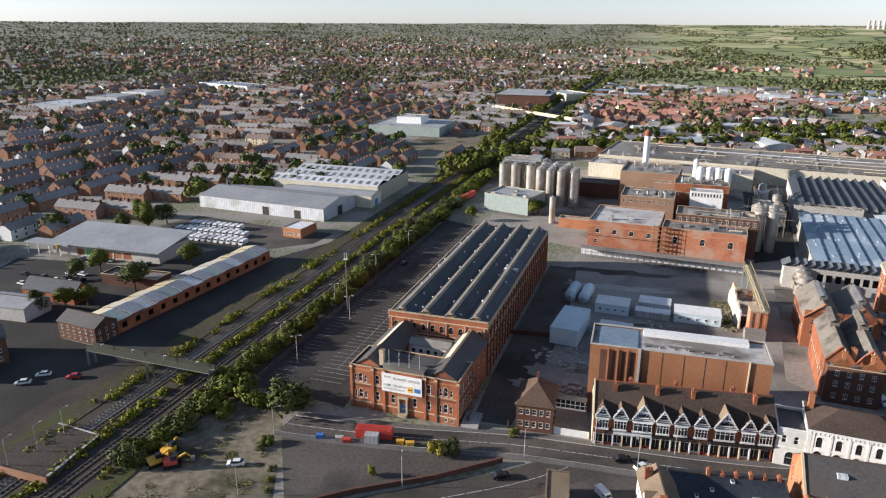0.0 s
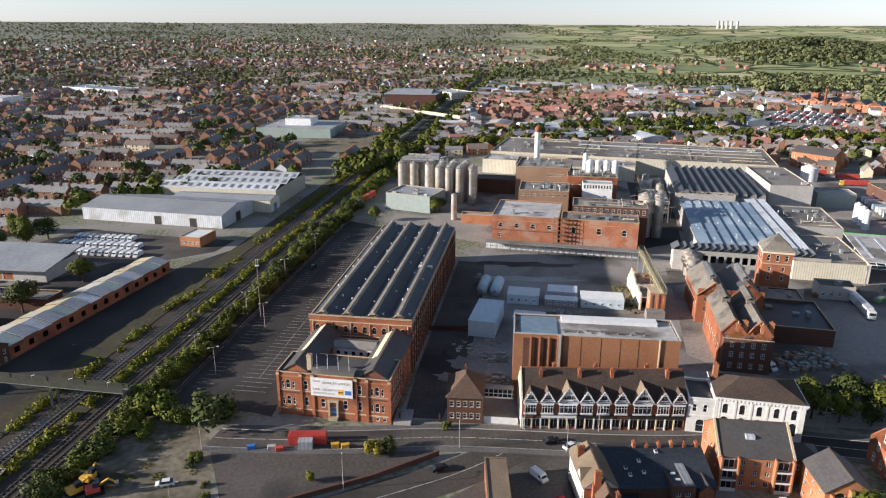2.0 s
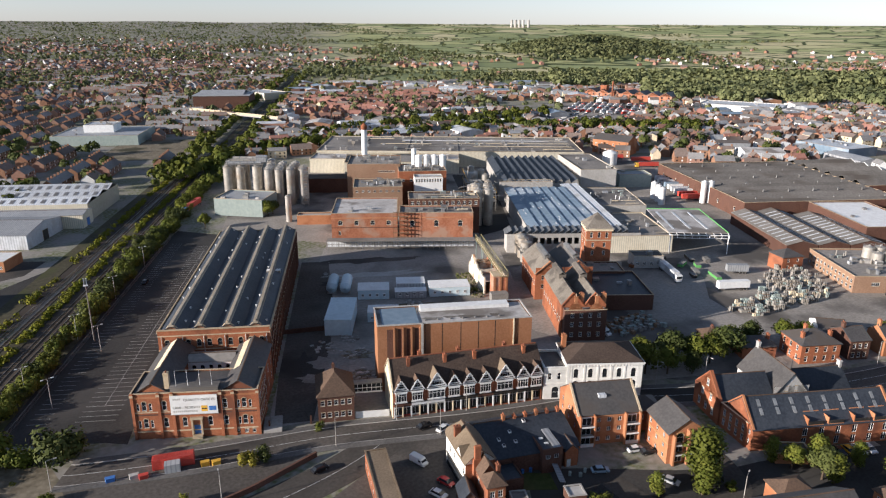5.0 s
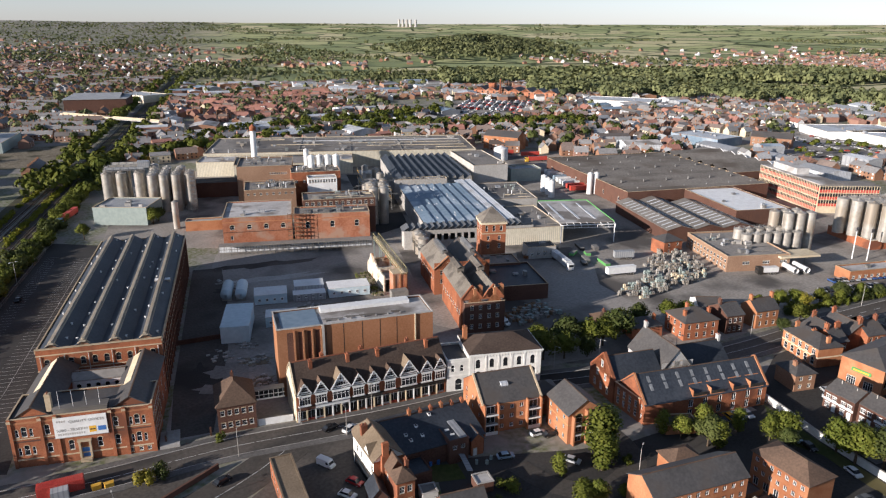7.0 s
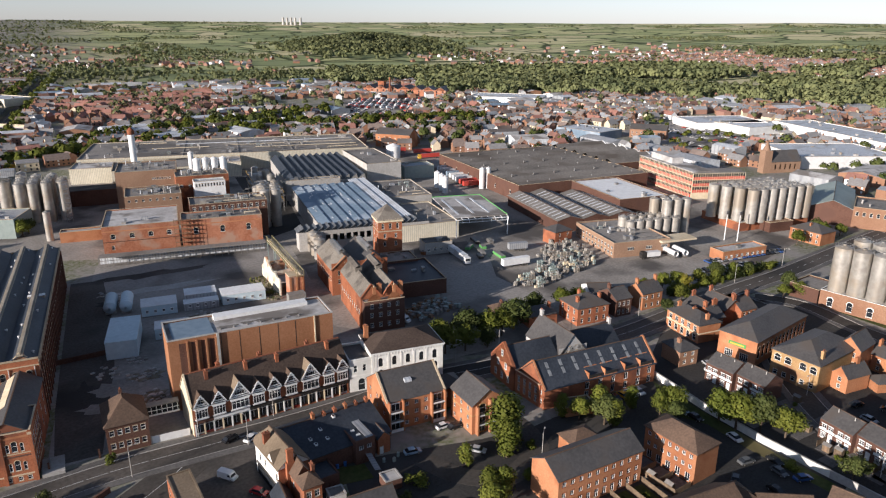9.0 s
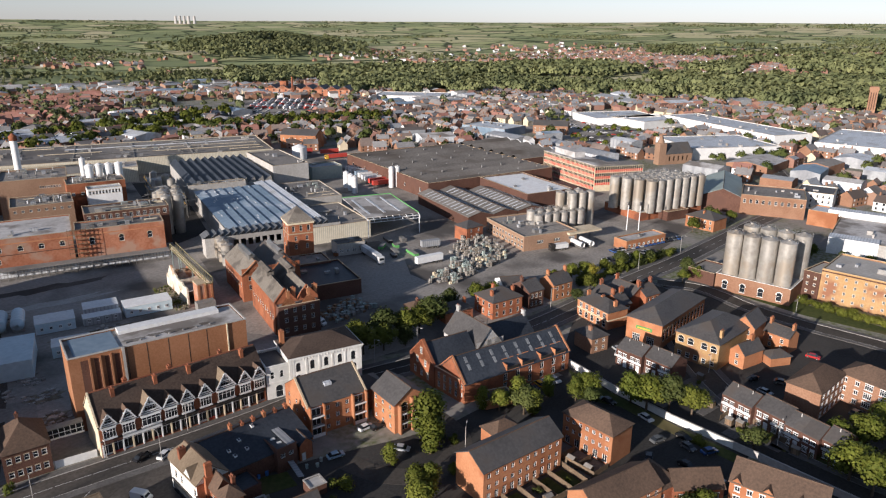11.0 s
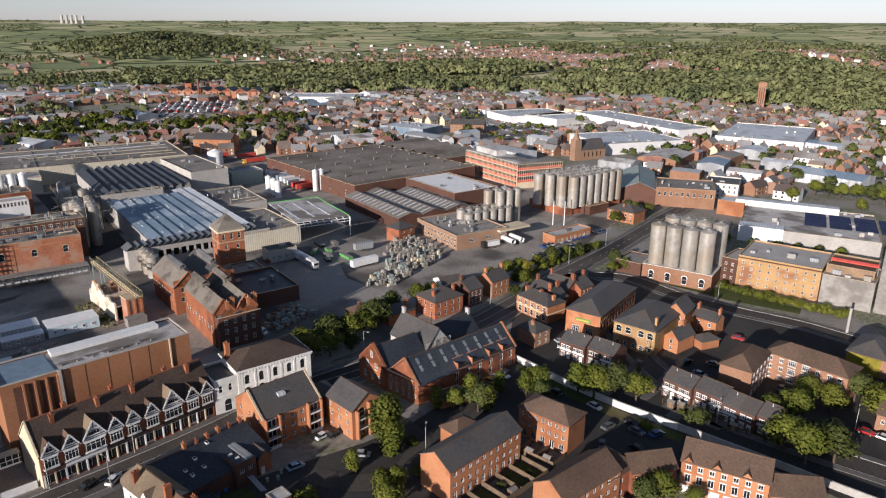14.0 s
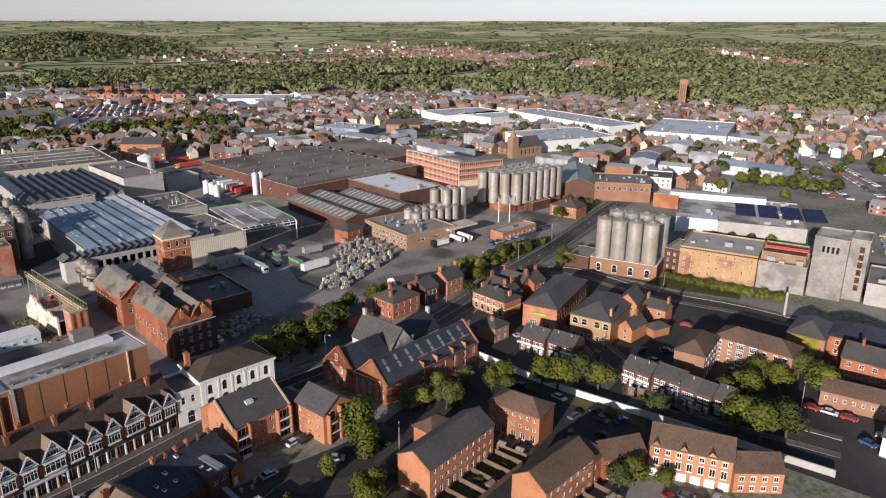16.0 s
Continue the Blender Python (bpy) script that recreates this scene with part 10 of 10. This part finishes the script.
trailer((11, 398), (20, 416), "orange and white lorry beside the silos", PAINT_R, PAINT_BL)
trailer((76, 560), (90, 552), "yellow lorry by the railway", PAINT_Y, PAINT)
for x, y in ((258, 147.5), (263, 145.5)):
    ob = thing("road_tanker", "white cylindrical road tanker under the canopy", "tanker", pose(x, y, 0, 0, 0, 65), "tankers")
    part("tank", Shape().tube(0, 0, 0, 9, 1.2, n=14).mesh("tank", [PAINT]), None, ob, "", pose(-4, 0, 2.2, 0, 90, 0))
    part("chassis", Shape().box(-4.5, -1, 0.6, 6, 1, 1.0), STEEL_D, ob)

# broken ground beside the warehouse and in the works yard
ry = random.Random(44)

PATCHES = ((30.7, 189.9, 4.5, 6, 70, CONC_D, "dusty concrete pad in the yard"), (24.5, 181.9, 3, 5, 70, CONC_D, "pale stained concrete in the yard"), (40.9, 192.2, 3.5, 4.5, 70, DIRT, "dusty broken ground"), (37.7, 178.7, 3.5, 4, 70, DIRT, "dusty broken ground"), (74.8, 278.8, 22, 3.5, -14, ASPH_L, "dark tarred strip across the yard"), (71.7, 260.6, 20, 3, -14, CONC, "pale worn concrete across the yard"), (23.8, 191.5, 2, 9, -12, ASPH, "dark patched trench in the lane"), (51.2, 257.2, 4, 3, 0, ASPH, "dark oil stain in the yard"), (69.1, 224.7, 14, 1.2, -14, DIRT, "dusty strip along the cabins"))
HEAPS = ((40.9, 192.2, 2.2, 60), (37.7, 178.7, 2.0, 50), (41.8, 204.1, 1.5, 40), (52.2, 266.0, 1.2, 20), (75.2, 223.2, 2.5, 30), (33.5, 201.7, 2.5, 25))


def ground_patch(x, y, a, b, turn, mat, label):
    ca_, sa_ = math.cos(radians(turn)), math.sin(radians(turn))
    pts_ = []
    for k in range(14):
        w_ = 2 * math.pi * k / 14
        r_ = 1 + 0.28 * math.sin(k * 2.7 + x) + ry.uniform(-0.12, 0.12)
        u_, v_ = a * r_ * math.cos(w_), b * r_ * math.sin(w_)
        pts_.append((x + u_ * ca_ - v_ * sa_, y + u_ * sa_ + v_ * ca_))
    solo("ground_patch", Shape().prism(pts_, -0.1, 0.052 + ry.uniform(0, 0.012)), mat, label, "ground", kind="structure")


for x, y, a, b, turn, mat, label in PATCHES:
    ground_patch(x, y, a, b, turn, mat, label)
debris = Shape()
for x0, y0, r0, n in HEAPS:
    for i in range(n):
        x, y, w_ = x0 + ry.gauss(0, r0), y0 + ry.gauss(0, r0), ry.uniform(0.15, 0.6)
        debris.box(x - w_, y - w_ * 0.6, 0, x + w_, y + w_ * 0.7, 0.06 + w_ * ry.uniform(0.3, 1.0), ry.randrange(4))
solo("yard_rubble", debris, [CONC, CONC_D, CONC_D, CONC], "scattered rubble and broken timber in the yard", "rubble", kind="stuff")
solo("yard_wall", Shape().box(0, -0.15, 0, span((21.0, 217.1), (44.2, 212.9)), 0.15, 1.5).box(0, -0.2, 1.5, span((21.0, 217.1), (44.2, 212.9)), 0.2, 1.62), [BRICK_D], "low sooty brick wall across the yard", "wall", line((21.0, 217.1), (44.2, 212.9)))
# kegs and pallets in the yard
rk = random.Random(31)
KEG = [(175, 166), (178, 172), (200, 176), (213, 188), (235, 196), (241, 190), (232, 171), (222, 163), (184, 161)]
STACKS = []
for k, (m1, m2) in enumerate(((CONC, TIMBER), (SHEET_GN, CONC), (CONC_D, TIMBER), (STEEL, CONC_D), (SHEET_GN, TIMBER), (CREAM, CONC), (TIMBER, CONC_D))):
    for n in (1, 2, 3):
        q = Shape()
        for j in range(n):
            z = j * 1.05
            q.box(-0.62, -0.52, z, 0.62, 0.52, z + 0.13, 1)
            for u in (-0.31, 0.31):
                for v in (-0.26, 0.26):
                    q.tube(u, v, z + 0.13, z + 1.0, 0.27, n=6)
        STACKS.append(q.mesh("keg_pallet", [m1, m2]))
ca, sa = math.cos(radians(-20)), math.sin(radians(-20))
for i in range(-22, 23):
    for j in range(-18, 19):
        u, v = i * 1.42 + 2.2 * (i // 8), j * 1.25 + 2.2 * (j // 3)
        x, y = 212 + u * ca - v * sa, 174 + u * sa + v * ca
        if not inside(x, y, KEG) or noise.noise((x * 0.09, y * 0.15, 9)) < -0.45 or rk.random() < 0.08:
            continue
        k = int((noise.noise((x * 0.13, y * 0.13, 4)) * 0.5 + 0.5) * 6.9) % 7
        tagged(part("keg_pallet", STACKS[k * 3 + rk.choice((0, 0, 1, 1, 2))], None, None, "", pose(x, y, 0.02, 0, 0, -20)), "pallet of kegs stacked in the works yard", "pallet stack", "keg yard")
ks = Shape()
for i in range(140):
    x, y = rk.uniform(126, 146), rk.uniform(168, 180)
    ks.box(x - 0.6, y - 0.6, 0, x + 0.6, y + 0.6, rk.uniform(0.6, 1.6), rk.choice((0, 1, 2)))
solo("stacked_crates", ks, [CONC_D, SHEET_GN, TIMBER], "crates and scrap stacked behind the sheds", "crates", kind="stuff")


# ---- lamps, poles, fences ----
def lamp(x, y, h=8.0, arm=1.6, turn=0, label="grey steel street lamp with a curved arm"):
    ob = thing("street_lamp", label, "street lamp", pose(x, y, 0, 0, 0, turn), "street lamps")
    part("pole", Shape().tube(0, 0, 0, h, 0.1, 0.07, 8), CONC, ob)
    part("arm", Shape().bar((0, 0, h), (arm, 0, h + 0.25), 0.08), STEEL_D, ob)
    part("lantern", Shape().box(arm - 0.1, -0.14, h + 0.15, arm + 0.6, 0.14, h + 0.32), CONC, ob)


for x, y, t in ((38.2, 150.8, -90), (57, 147, -90), (45.8, 139.5, 90), (20, 145.5, 0), (-9, 134, 90), (114, 137, -90), (129, 133, -90), (-45.5, 131, 0), (-43, 155, 0), (-102, 140, 60), (-98.2, 145.7, 60), (-95.5, 153, 60), (152, 122.5, -90), (186, 118.5, -90), (214, 105.5, 90), (174, 56.5, 180), (170, 95, 0), (246, 112, -90), (96, 88, 30), (147, 30, 0), (163, -1, 0), (237, 48, 0), (282, 108, -90)):
    lamp(x, y, 8.0 if y > 100 else 6.5, turn=t)
for x, y in ((-52, 205), (-40, 240), (-28, 275), (-16, 310), (-45, 195), (-33, 228)):
    ob = thing("car_park_lamp", "twin-headed car park lamp on a slim pole", "street lamp", pose(x, y, 0, 0, 0, 18), "car park lamps")
    part("pole", Shape().tube(0, 0, 0, 9, 0.1, 0.07, 8), CONC, ob)
    part("arm", Shape().bar((-1.1, 0, 9), (1.1, 0, 9), 0.08), CONC, ob)
    for k in (-1, 1):
        part("lantern", Shape().box(k * 1.3 - 0.35, -0.15, 8.9, k * 1.3 + 0.35, 0.15, 9.08), PAINT, ob)
mp = thing("signal_mast", "tall steel mast with antennas beside the railway", "mast", pose(-35, 237, 0))
part("pole", Shape().tube(0, 0, 0, 22, 0.25, 0.12, 8), STEEL_D, mp)
part("antenna", Shape().box(-0.5, -0.3, 20, -0.25, 0.3, 22).box(0.25, -0.3, 20, 0.5, 0.3, 22).box(-0.7, -0.7, 19.6, 0.7, 0.7, 19.75), PAINT, mp)
for x, y in ((300, 143), (303, 138)):
    fl = thing("floodlight_mast", "white floodlight mast in the works yard", "floodlight", pose(x, y, 0), "floodlights")
    part("pole", Shape().tube(0, 0, 0, 14, 0.3, 0.2, 8), PAINT, fl)
    part("lamp_head", Shape().box(-1.4, -0.3, 13.2, 1.4, 0.3, 14.6), STEEL_D, fl)
# fence along the car park and lot
fn = thing("palisade_fence", "grey palisade fence beside the railway", "fence")
s = Shape()
for i in range(260):
    x, y = rail_at(38 + i * 0.7, 15.2)
    s.box(x - 0.04, y - 0.04, 0, x + 0.04, y + 0.04, 1.9)
for z in (0.5, 1.6):
    s.bar((*rail_at(38, 15.2), z), (*rail_at(220, 15.2), z), 0.06)
part("pales", s, STEEL_D, fn)
# clutter in the works yard
for i, (x, y, r) in enumerate(((192, 203, 60), (196, 206, 62), (200, 199, 70), (189, 222, 20), (194, 225, 25), (186, 228, 10), (203, 212, 60), (178, 224, 30), (207, 221, 64), (212, 216, 66), (198, 216, 30), (190, 234, 15))):
    ob = thing("flatbed_skip", "low dark works skip standing in the yard", "skip", pose(x, y, 0, 0, 0, r), "yard skips")
    L = 2.2 + (i % 3)
    part("tub", Shape().prism([(-L, -1.1), (L, -1.1), (L, 1.1), (-L, 1.1)], 0.3, 1.5 + 0.3 * (i % 2), 0, 1), [(PAINT_B, STEEL_D, PAINT_GN, RUST)[i % 4], CONC_D], ob)
    part("skid", Shape().box(-L, -0.8, 0, L, -0.5, 0.3), STEEL_D, ob)
    part("skid", Shape().box(-L, 0.5, 0, L, 0.8, 0.3), STEEL_D, ob)
# diggers on the waste ground
for i, (x, y, r) in enumerate(((-68, 142, 40), (-66.5, 146.5, 70), (-64, 141.5, 20))):
    ob = thing("digger", "yellow and orange excavator parked on waste ground", "excavator", pose(x, y, 0, 0, 0, r), "diggers")
    part("tracks", Shape().box(-2, -1.4, 0, 2, -0.7, 0.9).box(-2, 0.7, 0, 2, 1.4, 0.9), TYRE, ob)
    part("body", Shape().box(-1.8, -1.2, 0.9, 1.2, 1.2, 2.0), PAINT_Y if i < 2 else PAINT_R, ob)
    part("cab", Shape().box(-0.2, -1.1, 2.0, 1.2, 0.1, 3.1), GLASS, ob)
    part("boom", Shape().bar((1.0, 0.5, 1.5), (3.2, 0.5, 2.5), 0.4).bar((3.2, 0.5, 2.5), (4.6, 0.5, 1.0), 0.3), PAINT_Y, ob)
    part("bucket", Shape().box(4.2, -0.1, 0.3, 5.1, 1.1, 1.2), STEEL_D, ob)
# stray things in the lot
for x, y, m in ((-31, 153.5, PAINT_BL), (-26, 152.5, CONC), (-24, 151.6, PAINT_R), (-10.5, 151, PAINT_Y), (-8, 150.3, PAINT_Y)):
    solo("skip", Shape().prism([(-0.9, -0.6), (0.9, -0.6), (1.1, 0.6), (-1.1, 0.6)], 0, 1.1), m, "small builder's skip at the edge of the lot", "skip", pose(x, y, 0.05), "skips")
gb = thing("site_gate", "open steel gate posts at the yard entrance", "gate", line((6.5, 160.5), (17.5, 158.4)))
part("post", Shape().box(0, -0.2, 0, 0.4, 0.2, 2.4).box(10.6, -0.2, 0, 11, 0.2, 2.4), BRICK_D, gb)
part("gate_leaf", Shape().box(0.5, 0, 0.2, 0.6, 4.5, 2.0), STEEL_D, gb)
sa_ = thing("side_ramp", "pale concrete ramp beside the office", "ramp", line((4.8, 158.6), (9.5, 157.4)))
part("slab", Shape().box(0, 0, 0, 4.6, 7, 0.9), CONC, sa_)


# ---- back gardens, sheds and fences ----
rg = random.Random(44)
FENCE = surf("weathered_fence", (0.12, 0.085, 0.055), (0.2, 0.15, 0.1), 2.5, 0.3)


def fence(p, q, h=1.7):
    L = span(p, q)
    ob = thing("garden_fence", "weathered timber garden fence with posts", "fence", line(p, q), "garden fences")
    n = max(2, int(L / 1.9))
    for i in range(n):
        part("fence_panel", Shape().box(i * L / n + 0.06, -0.03, 0.1, (i + 1) * L / n - 0.06, 0.03, h).box(i * L / n + 0.06, -0.06, h - 0.25, (i + 1) * L / n - 0.06, 0.06, h - 0.17), FENCE, ob)
        part("post", Shape().box(i * L / n - 0.05, -0.05, 0, i * L / n + 0.05, 0.05, h + 0.1), FENCE, ob)


def garden(x, y, turn):
    """Lawn or slabs, and a few odds and ends of one plot."""
    k = rg.random()
    at = pose(x, y, 0.01, 0, 0, turn)
    solo("garden_plot", Shape().box(-1.9, -3.6, 0, 1.9, 3.6, 0.05), GRASS if k < 0.5 else PAVE, "small back garden plot of grass or slabs", "garden", at, "gardens", "structure")
    if k < 0.6:
        tree(x + rg.uniform(-1.2, 1.2), y + rg.uniform(-2, 2), rg.uniform(1.2, 2.6), "bush", rg.choice((LEAF, LEAF_D)), seed=rg.randint(0, 4), wide=0.8)
    if k > 0.45:
        sd = thing("garden_shed", "small timber garden shed with a felt roof", "shed", at @ pose(rg.uniform(-0.8, 0.8), rg.uniform(-3, -1.6), 0.05), "garden sheds")
        part("body", Shape().box(-0.9, -0.7, 0, 0.9, 0.7, 1.8), FENCE, sd)
        part("roof", Shape().roof_gable(-0.9, -0.7, 0.9, 0.7, 1.8, 2.2, "x", 0.15, 0.06), FELT, sd)
        part("door", Shape().box(-0.35, -0.74, 0.05, 0.35, -0.7, 1.65), TIMBER, sd)


def garden_row(p, q, depth, n, side=-1):
    """A row of plots along the line p-q, on one side of it."""
    d = Vector((q[0] - p[0], q[1] - p[1]))
    L = d.length
    d.normalize()
    nrm = Vector((-d.y, d.x)) * side
    turn = math.degrees(math.atan2(d.y, d.x))
    P = Vector(p)
    for i in range(n + 1):
        a = P + d * (L * i / n)
        b = a + nrm * depth
        fence(tuple(a + nrm * 0.6), tuple(b), 1.6)
        if i < n:
            c = P + d * (L * (i + 0.5) / n) + nrm * depth * 0.55
            garden(c.x, c.y, turn)
    fence(tuple(P + nrm * depth), tuple(P + d * L + nrm * depth), 1.7)


garden_row((82, 72.4), (105, 66.8), 8.5, 5)
garden_row((114.0, 72), (112.0, 57.8), 6, 3)
garden_row((86, 47.5), (103, 41.8), 8, 4)
garden_row((149, 45), (143.5, 14), 5.5, 7, 1)
for x, y in ((150, 60), (153, 50), (148, 30), (152, 22), (160, 70), (158, 36), (163, 48), (176, 30), (186, 20), (166, 58), (147, 40)):
    garden(x, y, 78)
for x, y, c in ((118, 60, "white"), (121, 52, "grey"), (124, 44, "black"), (126, 66, "blue"), (122, 36, "silver"), (128, 28, "red"), (176, 18, "grey"), (159, 26, "white"), (161, 14, "black"), (172, 40, "silver"), (188, 60, "blue"), (215, 60, "white"), (217, 50, "grey"), (212, 72, "black"), (222, 84, "red"), (208, 64, "silver"), (170, 72, "grey"), (166, 78, "blue")):
    vehicle("car", c, x, y, rg.choice((75, 160, 20, 255)))
